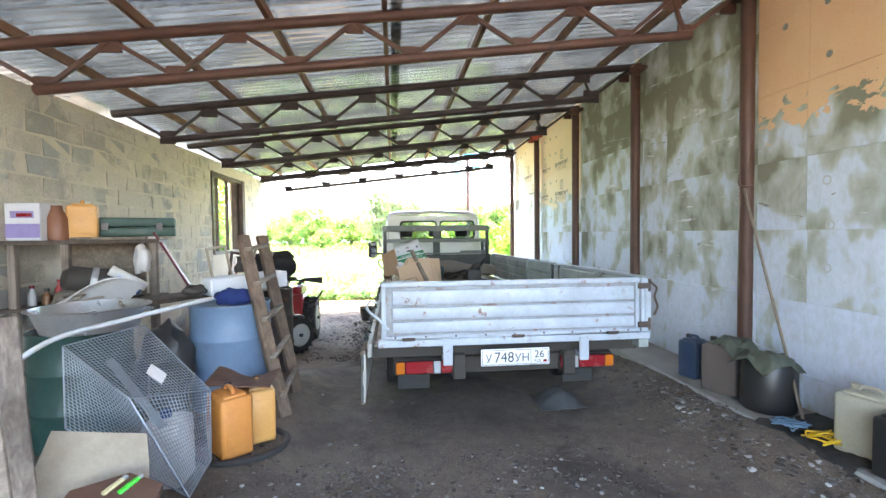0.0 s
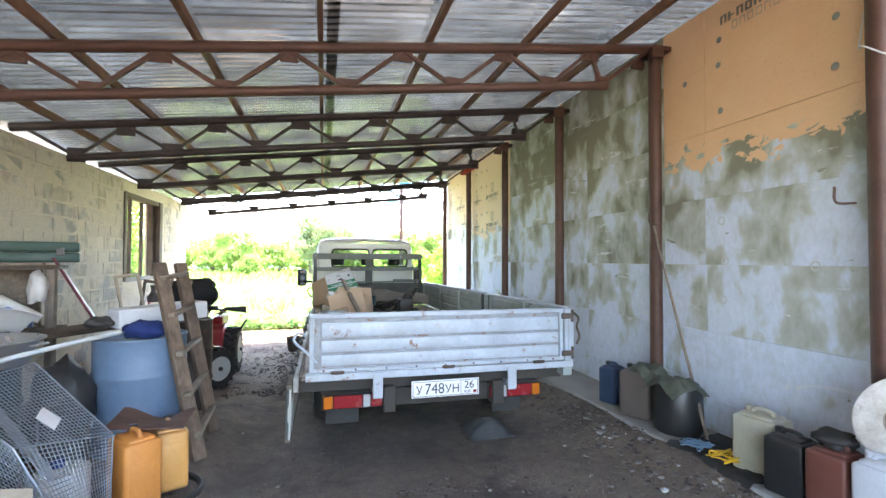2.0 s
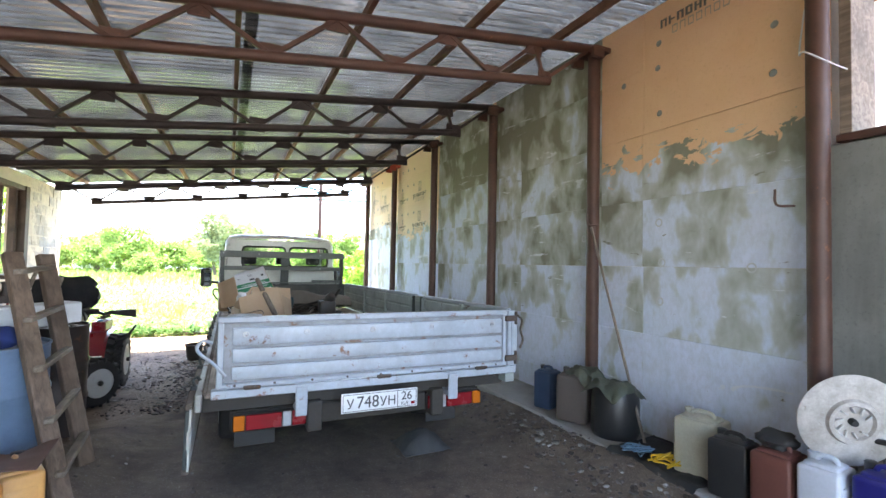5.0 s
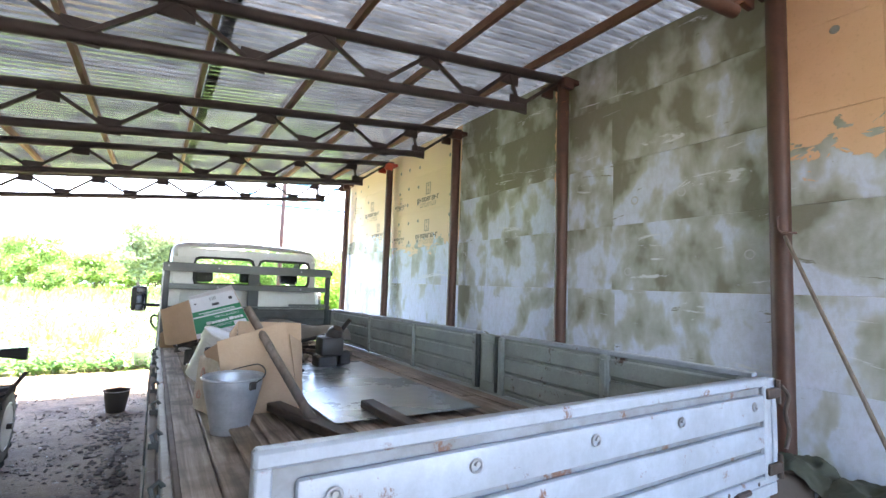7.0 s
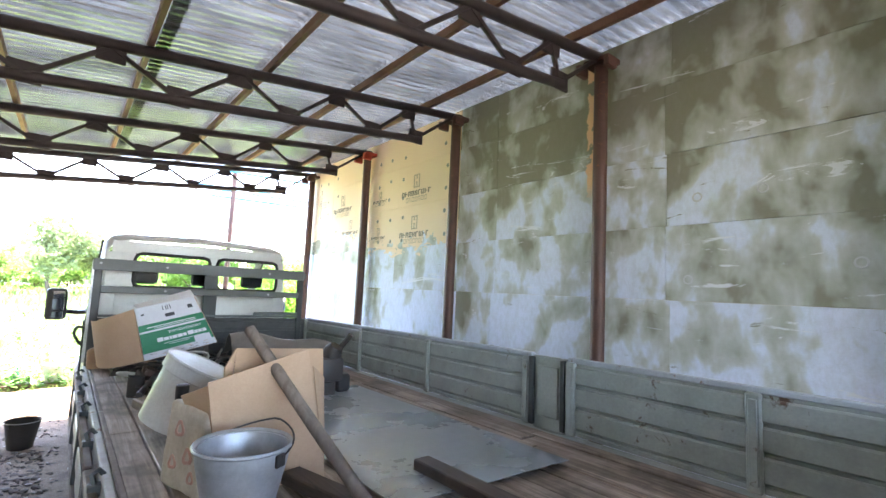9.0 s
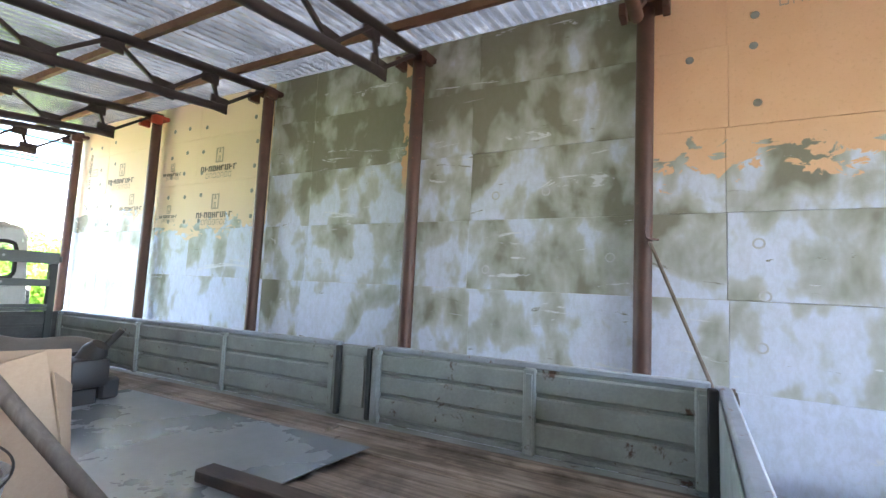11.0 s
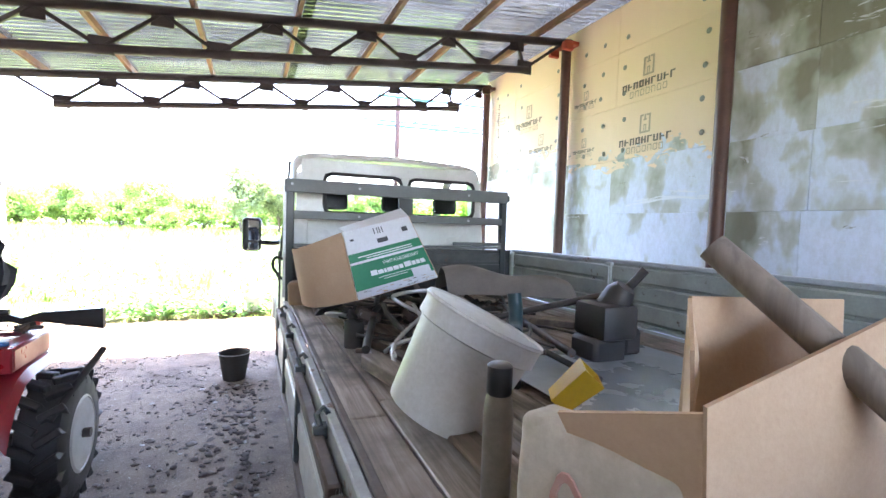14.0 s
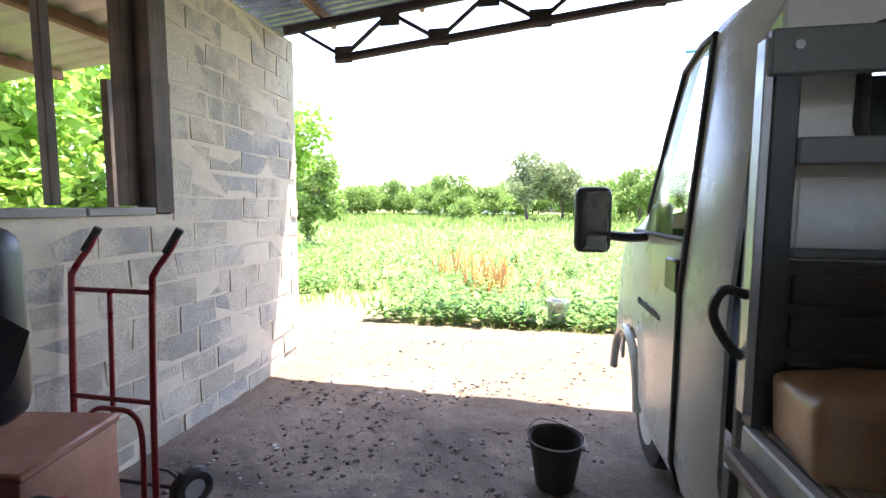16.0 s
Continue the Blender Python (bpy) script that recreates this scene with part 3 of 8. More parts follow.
def tp(name, bm, mat, label="", parent=None, smooth=40):
    """A part of the truck, given in place."""
    if parent is None:
        return part(name, bm, mat, truck, label, smooth, T_IN)
    return part(name, bm, mat, parent, label, smooth)


def build_bed():
    # planks
    x = -0.17
    k = 0
    while x < 1.97:
        w = rnd(0.12, 0.17)
        w = min(w, 1.985 - x)
        cut = rnd(5.2, 7.0)
        for a, b in ((3.580, cut), (cut + 0.006, 9.34)):
            bm = bmesh.new()
            add_box(bm, x + 0.004, x + w - 0.004, a, b, 0.735, 0.773 + rnd(-0.007, 0.006), 0.005)
            tp("plank", bm, M_PLANK)
        x += w
        k += 1
    for y in (3.70, 4.6, 5.6, 6.6, 7.6, 8.6, 9.2):
        bm = bmesh.new()
        add_box(bm, -0.18, 2.0, y - 0.04, y + 0.04, 0.63, 0.735, 0.004)
        tp("cross_member", bm, M_UNDER)
    for x in (0.45, 1.35):
        bm = bmesh.new()
        add_box(bm, x, x + 0.10, 3.6, 11.4, 0.45, 0.65, 0.01)
        tp("chassis_rail", bm, M_UNDER)
    bm = bmesh.new()
    add_box(bm, 0.2, 0.4, 5.6, 6.6, 0.25, 0.6, 0.03)
    tp("fuel_tank", bm, M_UNDER)
    bm = bmesh.new()
    add_pipe(bm, (0.1, 5.15, 0.30), (1.8, 5.15, 0.30), 0.06, n=10)
    tp("rear_axle", bm, M_UNDER)
    # sill along the open side
    bm = bmesh.new()
    add_box(bm, -0.215, -0.178, 3.56, 9.36, 0.66, 0.768, 0.006)
    tp("side_sill", bm, M_SILL, "dull grey painted steel edge rail")
    bm = bmesh.new()
    add_box(bm, -0.176, -0.150, 3.56, 9.36, 0.757, 0.779, 0.005)
    tp("side_flange", bm, M_SILLDARK, "rusty inner flange")
    bm = bmesh.new()
    add_box(bm, 1.965, 2.05, 3.560, 9.36, 0.66, 0.775, 0.005)
    tp("side_sill", bm, M_BED_GREEN)
    # tailgate
    bm = bmesh.new()
    # the darker sheet shows between the ribs as painted groove shade
    add_box(bm, -0.105, 1.955, 3.532, 3.552, 0.80, 1.232, 0.004)
    gate = tp("tailgate", bm, M_GATE, "dented bluish-white steel tailgate with rusty edges")
    for nm, z0, z1 in (("top_rail", 1.195, 1.235), ("bottom_rail", 0.80, 0.832)):
        bm = bmesh.new()
        add_box(bm, -0.105, 1.955, 3.514, 3.558, z0, z1, 0.008)
        tp(nm, bm, M_WHITE_PAINT, "chipped rail with rust spots", gate)
    for a, b in ((1.060, 1.168), (0.952, 1.040), (0.850, 0.932)):
        bm = bmesh.new()
        add_box(bm, -0.02, 1.90, 3.509, 3.534, a, b, 0.010, seg=2)
        for v in bm.verts:
            if v.co.y < 3.53:
                v.co.y += 0.006 * noise.noise(Vector((v.co.x * 3, 0, v.co.z * 5)))
        tp("pressed_rib", bm, M_WHITE_PAINT, "", gate)
    for xx in (-0.09, 1.925):
        bm = bmesh.new()
        add_box(bm, xx - 0.012, xx + 0.022, 3.514, 3.534, 0.82, 1.20, 0.005)
        tp("end_flange", bm, M_WHITE_PAINT, "", gate)
    for xx in (0.055, 0.42, 0.86, 1.30, 1.81):
        bm = bmesh.new()
        add_tube(bm, [(xx + 0.016 * math.cos(a), 3.502, 1.128 + 0.016 * math.sin(a)) for a in np.linspace(0, 2 * math.pi, 12, endpoint=False)], 0.004, 6, True)
        add_pipe(bm, (xx, 3.511, 1.133), (xx, 3.495, 1.133), 0.007, n=8)
        tp("tie_ring", bm, M_ZINC, "", gate)
    for xx in np.linspace(0.0, 1.85, 9):
        bm = bmesh.new()
        add_pipe(bm, (xx, 3.521, 0.816), (xx, 3.512, 0.816), 0.008, n=8)
        tp("rivet", bm, M_SCRAP, "", gate)
    for xx in (0.10, 0.95, 1.72):
        bm = bmesh.new()
        add_box(bm, xx - 0.045, xx + 0.045, 3.508, 3.524, 0.785, 0.812, 0.004)
        add_pipe(bm, (xx - 0.05, 3.512, 0.80), (xx + 0.05, 3.512, 0.80), 0.011, n=8)
        tp("hinge", bm, M_SCRAP, "rusty hinge", gate)
    bm = bmesh.new()
    add_box(bm, -0.08, 1.92, 3.556, 3.564, 0.83, 1.185, 0.004)
    tp("inner_panel", bm, M_BED_GREEN, "grey-green inner face", gate)
    bm = bmesh.new()
    add_box(bm, 1.935, 1.995, 3.562, 3.605, 0.78, 1.22, 0.006)
    tp("inner_post", bm, M_BLACK)
    # corner posts and catches
    for x0, x1 in ((1.965, 2.055), (-0.195, -0.145)):
        bm = bmesh.new()
        add_box(bm, x0, x1, 3.525, 3.575, 0.79, 1.225, 0.008)
        if x0 > 0:
            add_box(bm, x0 + 0.03, x1 - 0.03, 3.516, 3.530, 0.83, 1.19, 0.004)
            tp("corner_post", bm, M_WHITE_PAINT)
        else:
            bm.free()
    for z in (0.86, 1.17):
        bm = bmesh.new()
        add_box(bm, 1.93, 2.03, 3.500, 3.520, z - 0.025, z + 0.02, 0.006)
        add_pipe(bm, (2.03, 3.510, z - 0.05), (2.03, 3.510, z + 0.05), 0.012, n=8)
        tp("catch", bm, M_SCRAP, "rusty tailgate catch")
    bm = bmesh.new()
    add_tube(bm, curve_pts([(2.03, 3.500, 1.20), (2.075, 3.490, 1.15), (2.065, 3.500, 1.08), (2.085, 3.495, 1.0), (2.06, 3.500, 0.93)]), 0.009, 8)
    tp("latch_lever", bm, M_SCRAP)
    bm = bmesh.new()
    add_tube(bm, curve_pts([(-0.13, 3.530, 1.08), (-0.18, 3.500, 1.10), (-0.21, 3.500, 1.06), (-0.19, 3.500, 1.02), (-0.12, 3.500, 0.96), (-0.05, 3.500, 0.88)]), 0.010, 8)
    tp("latch_lever", bm, M_WHITE_PAINT)
    # far dropside boards
    for y0, y1, posts in ((3.590, 5.36, (4.38,)), (5.64, 9.30, (6.74, 7.88))):
        bm = bmesh.new()
        add_box(bm, 2.002, 2.018, y0, y1, 0.80, 1.235, 0.003)
        side = tp("side_board", bm, M_BED_GREEN, "worn grey-green dropside board")
        for a, b in ((0.08, 0.34), (0.38, 0.63), (0.67, 0.91)):
            bm = bmesh.new()
            add_box(bm, 1.979, 2.003, y0 + 0.05, y1 - 0.05, 0.80 + a * 0.435, 0.80 + b * 0.435, 0.009)
            tp("rib", bm, M_BED_GREEN, "", side)
        for za, zb, mt in ((1.212, 1.24, M_WHITE_PAINT), (0.795, 0.82, M_BED_GREEN)):
            bm = bmesh.new()
            add_box(bm, 1.988, 2.034, y0, y1, za, zb, 0.005)
            tp("edge_rail", bm, mt, "", side)
        for py in (*posts, y0 + 0.03, y1 - 0.03):
            bm = bmesh.new()
            add_box(bm, 1.965, 2.0, py - 0.032, py + 0.032, 0.79, 1.215, 0.008)
            add_box(bm, 1.958, 1.968, py - 0.018, py + 0.018, 0.82, 1.19, 0.003)
            tp("stiffener", bm, M_BED_GREEN, "", side)
    bm = bmesh.new()
    add_box(bm, 1.985, 2.03, 5.38, 5.62, 0.78, 1.225, 0.006)
    add_box(bm, 1.972, 1.99, 5.42, 5.58, 0.86, 1.17, 0.006)
    mid = tp("middle_post", bm, M_BED_GREEN)
    bm = bmesh.new()
    add_box(bm, 1.96, 1.985, 5.365, 5.395, 0.80, 1.22, 0.004)
    add_box(bm, 1.955, 1.985, 5.60, 5.635, 0.80, 1.22, 0.004)
    tp("bolt_bar", bm, M_DARK_RACK, "black latch bar", mid)
    # near boards hang open, almost upright
    for y0, y1 in ((3.60, 6.40), (6.44, 9.34)):
        swing = Matrix.Translation((-0.236, 0, 0.70)) @ pose(0, 0, 0, 0, 1) @ Matrix.Translation((0.236, 0, -0.70))
        bm = bmesh.new()
        add_box(bm, -0.243, -0.229, y0, y1, 0.30, 0.70, 0.003, swing)
        b = tp("hanging_side_board", bm, M_DROPSIDE, "cream-white dropside board hanging open")
        for nm, z0, z1, mt in (("top_edge", 0.668, 0.712, M_SILLDARK), ("bottom_edge", 0.285, 0.315, M_SILLDARK), ("pressed_rib", 0.43, 0.55, M_DROPSIDE)):
            bm = bmesh.new()
            add_box(bm, -0.268 if nm != "pressed_rib" else -0.254, -0.224, y0, y1, z0, z1, 0.008, swing)
            tp(nm, bm, mt, "", b)
        for i in range(4):
            yy = y0 + 0.03 + (y1 - y0 - 0.06) * i / 3
            bm = bmesh.new()
            add_box(bm, -0.266, -0.240, yy - 0.026, yy + 0.026, 0.316, 0.667, 0.006, swing)
            tp("stiffener", bm, M_DARK_RACK, "dark upright", b)
        for i in range(4):
            yy = y0 + 0.35 + i * 0.72
            bm = bmesh.new()
            add_box(bm, -0.262, -0.205, yy - 0.025, yy + 0.025, 0.69, 0.74, 0.006)
            add_tube(bm, [(-0.235, yy - 0.01, 0.73), (-0.25, yy, 0.775), (-0.225, yy + 0.015, 0.79), (-0.205, yy + 0.02, 0.765)], 0.011, 6)
            tp("hook", bm, M_DARK_RACK, "black hook", b)
    # front wall and rack
    bm = bmesh.new()
    add_box(bm, -0.20, 2.02, 9.36, 9.40, 0.78, 1.225, 0.005)
    front = tp("front_board", bm, M_FRONT)
    for a, b in ((0.84, 0.95), (0.99, 1.08), (1.11, 1.19)):
        bm = bmesh.new()
        add_box(bm, -0.12, 1.94, 9.345, 9.362, a, b, 0.004)
        tp("rib", bm, M_FRONT, "", front)
    bm = bmesh.new()
    add_box(bm, -0.20, -0.135, 9.335, 9.40, 0.76, 1.80, 0.006)
    tp("rack_post", bm, M_DARK_RACK)
    bm = bmesh.new()
    add_box(bm, 1.875, 1.94, 9.335, 9.40, 0.76, 1.80, 0.006)
    add_box(bm, 1.94, 1.97, 9.34, 9.39, 1.72, 1.78, 0.004)
    tp("rack_post", bm, M_DARK_RACK)
    for z0, z1, x0, x1 in ((1.70, 1.815, -0.215, 1.94), (1.475, 1.545, -0.14, 1.88), (1.265, 1.30, 1.35, 1.88), (1.235, 1.262, -0.14, 1.88)):
        bm = bmesh.new()
        add_box(bm, x0, x1, 9.322, 9.352, z0, z1, 0.006)
        tp("rack_bar", bm, M_RACK_BAR)
    bm = bmesh.new()
    add_box(bm, 0.80, 0.94, 9.36, 9.39, 1.225, 1.70, 0.005)
    tp("rack_post", bm, M_DARK_RACK)
    for x, z in ((-0.155, 1.77), (0.42, 1.51), (0.42, 1.76), (1.5, 1.51), (1.5, 1.76)):
        bm = bmesh.new()
        add_pipe(bm, (x, 9.325, z), (x, 9.315, z), 0.012, n=8)
        tp("bolt", bm, M_ZINC)
    bm = bmesh.new()
    add_box(bm, -0.222, -0.198, 9.34, 9.39, 0.80, 1.80, 0.003)
    tp("rack_edge", bm, M_ZINC)
    bm = bmesh.new()
    add_tube(bm, curve_pts([(-0.22, 9.36, 1.13), (-0.28, 9.36, 1.14), (-0.30, 9.37, 1.07), (-0.25, 9.38, 0.98), (-0.21, 9.38, 0.95)]), 0.014, 8)
    tp("grab_hook", bm, M_BLACKPLASTIC)


def build_tail():
    bm = bmesh.new()
    add_box(bm, -0.13, 2.05, 3.530, 3.600, 0.735, 0.79, 0.006)
    tp("rear_beam", bm, M_WHITE_PAINT)
    for x in (0.40, 1.49):
        bm = bmesh.new()
        add_box(bm, x - 0.038, x + 0.038, 3.520, 3.540, 0.585, 0.775, 0.006)
        add_box(bm, x - 0.03, x + 0.03, 3.540, 3.700, 0.60, 0.64, 0.004)
        tp("bracket", bm, M_WHITE_PAINT)
    bm = bmesh.new()
    add_box(bm, -0.02, 1.80, 3.700, 3.760, 0.47, 0.61, 0.012)
    tp("bumper_beam", bm, M_UNDER)
    for x0, flip in ((-0.005, 1), (1.795, -1)):
        bm = bmesh.new()
        add_box(bm, min(x0, x0 + flip * 0.46), max(x0, x0 + flip * 0.46), 3.650, 3.700, 0.485, 0.60, 0.012)
        lamp = tp("tail_lamp", bm, M_BLACKPLASTIC, "tail lamp with amber, red and clear lenses")
        for a, b, mt, nm in ((0.005, 0.075, M_AMBER, "amber_lens"), (0.08, 0.30, M_RED_LENS, "red_lens"), (0.305, 0.36, M_CLEAR, "clear_lens"), (0.365, 0.455, M_RED_LENS, "red_lens")):
            bm = bmesh.new()
            add_box(bm, min(x0 + flip * a, x0 + flip * b), max(x0 + flip * a, x0 + flip * b), 3.638, 3.656, 0.495, 0.592, 0.006)
            tp(nm, bm, mt, "", lamp)
    bm = bmesh.new()
    add_box(bm, 0.652, 1.194, 3.495, 3.503, 0.575, 0.705, 0.006, seg=2)
    plate = tp("number_plate", bm, M_PLATE, "white registration plate with black characters")
    bm = bmesh.new()
    add_box(bm, 0.662, 1.184, 3.491, 3.496, 0.583, 0.586)
    add_box(bm, 0.662, 1.184, 3.491, 3.496, 0.694, 0.697)
    for x in (0.662, 1.043, 1.181):
        add_box(bm, x, x + 0.003, 3.491, 3.496, 0.583, 0.697)
    tp("plate_border", bm, M_INK, "", plate)

    def letters(text, x, z, size, squeeze=1.0, mat=M_INK):
        c = bpy.data.curves.new("characters", "FONT")
        c.body, c.size, c.extrude, c.align_x = text, size, 0.0015, "CENTER"
        tmp = bpy.data.objects.new("characters", c)
        me = bpy.data.meshes.new_from_object(tmp)
        bpy.data.objects.remove(tmp)
        me.materials.clear()
        me.materials.append(mat)
        me.transform(Matrix.Translation((x, 3.493, z)) @ pose(0, 0, 0, 90) @ Matrix.Diagonal((squeeze, 1, 1, 1)))
        ob = new("characters", me)
        ob.parent = plate
    letters("У", 0.712, 0.604, 0.088)
    letters("748", 0.833, 0.602, 0.115, 0.92)
    letters("УН", 0.975, 0.604, 0.088)
    letters("26", 1.112, 0.63, 0.082)
    letters("RUS", 1.098, 0.595, 0.03)
    bm = bmesh.new()
    add_box(bm, 1.145, 1.172, 3.491, 3.496, 0.595, 0.614)
    tp("flag_mark", bm, M_RED_LENS, "", plate)
    # mud flaps
    for x in (0.02, 1.62):
        bm = bmesh.new()
        add_box(bm, x, x + 0.30, 4.35, 4.36, 0.15, 0.62, 0.003)
        tp("mud_flap", bm, M_BLACK)


def build_wheel(x, y, z, r=0.33, w=0.19, out=-1):
    bm = bmesh.new()
    turn = Matrix.Translation((x, y, z)) @ pose(0, 0, 0, 0, 90)
    prof = [(r * 0.60, -w / 2), (r * 0.86, -w / 2), (r * 0.97, -w * 0.42), (r, -w * 0.25), (r, w * 0.25), (r * 0.97, w * 0.42), (r * 0.86, w / 2), (r * 0.60, w / 2)]
    add_lathe(bm, prof, 32, turn, lambda a, zz: 0.006 * math.sin(a * 44) if abs(zz) > w * 0.2 else 0.0, False)
    tyre = tp("wheel", bm, M_BLACK, "dusty black truck tyre")
    bm = bmesh.new()
    o = out * w / 2
    prof = [(r * 0.62, o * 1.02), (r * 0.56, o * 1.05), (r * 0.52, o * 0.7), (r * 0.36, o * 0.55), (r * 0.30, o * 0.95), (r * 0.18, o * 1.0), (0.002, o * 1.0)]
    add_lathe(bm, prof, 24, turn)
    tp("rim", bm, M_CAB, "", tyre)


def build_cab():
    cx = 0.83
    # y, bottom, top, half width, roof half width
    st = [(9.62, 0.32, 2.06, 1.00, 0.90), (9.70, 0.22, 2.11, 1.03, 0.93), (9.98, 0.20, 2.15, 1.035, 0.92), (10.10, 0.20, 2.155, 1.035, 0.92), (10.40, 0.19, 2.13, 1.035, 0.90),
          (10.66, 0.19, 1.86, 1.03, 0.90), (10.74, 0.50, 1.76, 1.03, 0.90), (11.0, 0.62, 1.47, 1.025, 0.90), (11.10, 0.63, 1.36, 1.025, 0.90), (11.42, 0.50, 1.25, 1.01, 0.86),
          (11.50, 0.28, 1.22, 1.00, 0.85), (11.85, 0.28, 1.05, 0.95, 0.78), (12.02, 0.30, 0.90, 0.86, 0.68)]
    rows = []
    shell, side_glass, side_glass_b, screen = bmesh.new(), bmesh.new(), bmesh.new(), bmesh.new()
    for y, b, t, hw, th in st:
        zb = min(1.24, t - 0.14)
        half = [(-hw * 0.97, b), (-hw, b + 0.12), (-hw, zb - 0.22), (-hw * 0.985, zb), (-(th + 0.035), max(t - 0.13, zb + 0.01)), (-(th - 0.02), t - 0.045), (-(th - 0.16), t - 0.008), (0, t + 0.02)]
        rows.append([(cx + x, y, z) for x, z in half] + [(cx - x, y, z) for x, z in half[-2::-1]])
    def face(bm, a, b, i):
        bm.faces.new([bm.verts.new(p) for p in (rows[a][i], rows[a][i + 1], rows[b][i + 1], rows[b][i])])
    for s in range(len(st) - 1):
        for i in range(14):
            y = st[s][0]
            if i in (3, 10) and 9.97 < y < 10.7:
                face(side_glass if i == 3 else side_glass_b, s, s + 1, i)
            elif 4 < i < 9 and 10.39 < y < 11.05:
                face(screen, s, s + 1, i)
            else:
                face(shell, s, s + 1, i)
    shell.faces.new([shell.verts.new(p) for p in rows[-1]])
    bmesh.ops.remove_doubles(shell, verts=shell.verts, dist=0.001)
    bmesh.ops.solidify(shell, geom=list(shell.faces), thickness=0.02)
    cab = tp("cab", shell, M_CAB, "white rounded van cab", None, 50)
    for g in (side_glass, side_glass_b, screen):
        bmesh.ops.remove_doubles(g, verts=g.verts, dist=0.001)
        bmesh.ops.solidify(g, geom=list(g.faces), thickness=0.005)
    tp("side_window", side_glass, M_GLASS, "", cab).visible_shadow = False
    tp("side_window", side_glass_b, M_GLASS, "", cab).visible_shadow = False
    tp("windscreen", screen, M_GLASS, "", cab).visible_shadow = False
    # back wall with two openings
    wins = ((0.15, 0.89), (0.97, 1.68))
    z0, z1 = 1.545, 1.905
    for x0, x1, za, zb in ((-0.13, 1.79, 0.36, z0), (-0.06, 1.72, z1, 2.03), (-0.10, wins[0][0], z0, z1), (wins[0][1], wins[1][0], z0, z1), (wins[1][1], 1.76, z0, z1)):
        bm = bmesh.new()
        add_box(bm, x0, x1, 9.60, 9.63, za, zb, 0.002)
        tp("back_panel", bm, M_CAB, "", cab)
    for x0, x1 in ((0.0, 0.75), (0.92, 1.66)):
        bm = bmesh.new()
        add_box(bm, x0, x1, 9.588, 9.602, 1.02, 1.46, 0.006, seg=2)
        tp("pressed_panel", bm, M_CAB, "", cab)
    for x0, x1 in wins:
        bm = bmesh.new()
        r = 0.07
        pts = []
        for cxx, czz, a0 in ((x1 - r, z1 - r, 0), (x0 + r, z1 - r, 90), (x0 + r, z0 + r, 180), (x1 - r, z0 + r, 270)):
            pts += [(cxx + r * math.cos(radians(a0 + a)), 9.597, czz + r * math.sin(radians(a0 + a))) for a in (0, 30, 60, 90)]
        add_tube(bm, pts, 0.019, 8, True)
        for sx, sz in ((x0, z0), (x1, z0), (x0, z1), (x1, z1)):
            ax = x0 + 0.03 if sx == x0 else x1 - 0.03
            az = z0 + 0.03 if sz == z0 else z1 - 0.03
            add_prism(bm, [(sx, sz), (ax + (0.05 if sx == x0 else -0.05), sz), (ax, az), (sx, az + (0.05 if sz == z0 else -0.05))], 0.01, Matrix.Translation((0, 9.615, 0)) @ pose(0, 0, 0, 90))
        w = tp("rear_window", bm, M_BLACK, "black rubber window seal", cab)
        bm = bmesh.new()
        add_box(bm, x0, x1, 9.612, 9.616, z0, z1)
        tp("pane", bm, M_GLASS, "", w).visible_shadow = False
    # seals, door line, handle, side strip
    for s, i0 in ((-1, 3), (1, 11)):
        bm = bmesh.new()
        add_tube(bm, [Vector(rows[k][i0]) + Vector((s * 0.004, 0, 0)) for k in range(2, 8)], 0.013, 6)
        add_tube(bm, [Vector(rows[k][i0 + (1 if s < 0 else -1)]) + Vector((s * 0.004, 0, 0.01)) for k in range(2, 8)], 0.015, 6)
        add_tube(bm, [Vector(rows[2][i]) + Vector((s * 0.005, 0, 0)) for i in ((0, 1, 2, 3, 4) if s < 0 else (14, 13, 12, 11, 10))], 0.014, 6)
        tp("door_seal", bm, M_BLACK, "", cab)
    bm = bmesh.new()
    add_box(bm, -0.225, -0.20, 9.99, 10.16, 1.02, 1.16, 0.01)
    tp("door_handle", bm, M_BLACKPLASTIC, "", cab)
    bm = bmesh.new()
    for k in range(9):
        add_box(bm, -0.213, -0.203, 10.28 + k * 0.05, 10.318 + k * 0.05, 0.845, 0.865 + 0.006 * (k % 3))
    tp("badge", bm, M_INK, "dark badge strip", cab)
    # wheel arch lips
    for x in (-0.195, 1.855):
        bm = bmesh.new()
        add_tube(bm, [(x, 11.09 + 0.40 * math.cos(a), 0.18 + 0.42 * math.sin(a)) for a in np.linspace(0.1, math.pi - 0.1, 14)], 0.028, 8)
        tp("wheel_arch", bm, M_CAB, "", cab)
    # mirrors
    for s, x in ((-1, -0.47), (1, 2.13)):
        bm = bmesh.new()
        add_box(bm, x - 0.10, x + 0.10, 10.66, 10.76, 1.12, 1.49, 0.045, seg=3)
        add_tube(bm, curve_pts([(x - s * 0.08, 10.72, 1.22), (x - s * 0.2, 10.72, 1.21), (x - s * 0.29, 10.66, 1.22)]), 0.028, 8)
        add_box(bm, x - s * 0.33 - 0.02, x - s * 0.33 + 0.06, 10.58, 10.72, 1.15, 1.40, 0.02)
        mir = tp("mirror", bm, M_BLACKPLASTIC, "black wing mirror", cab)
        k = Mat("mirror_glass", 0.03, 1.0)
        k.color((0.75, 0.78, 0.8))
        bm = bmesh.new()
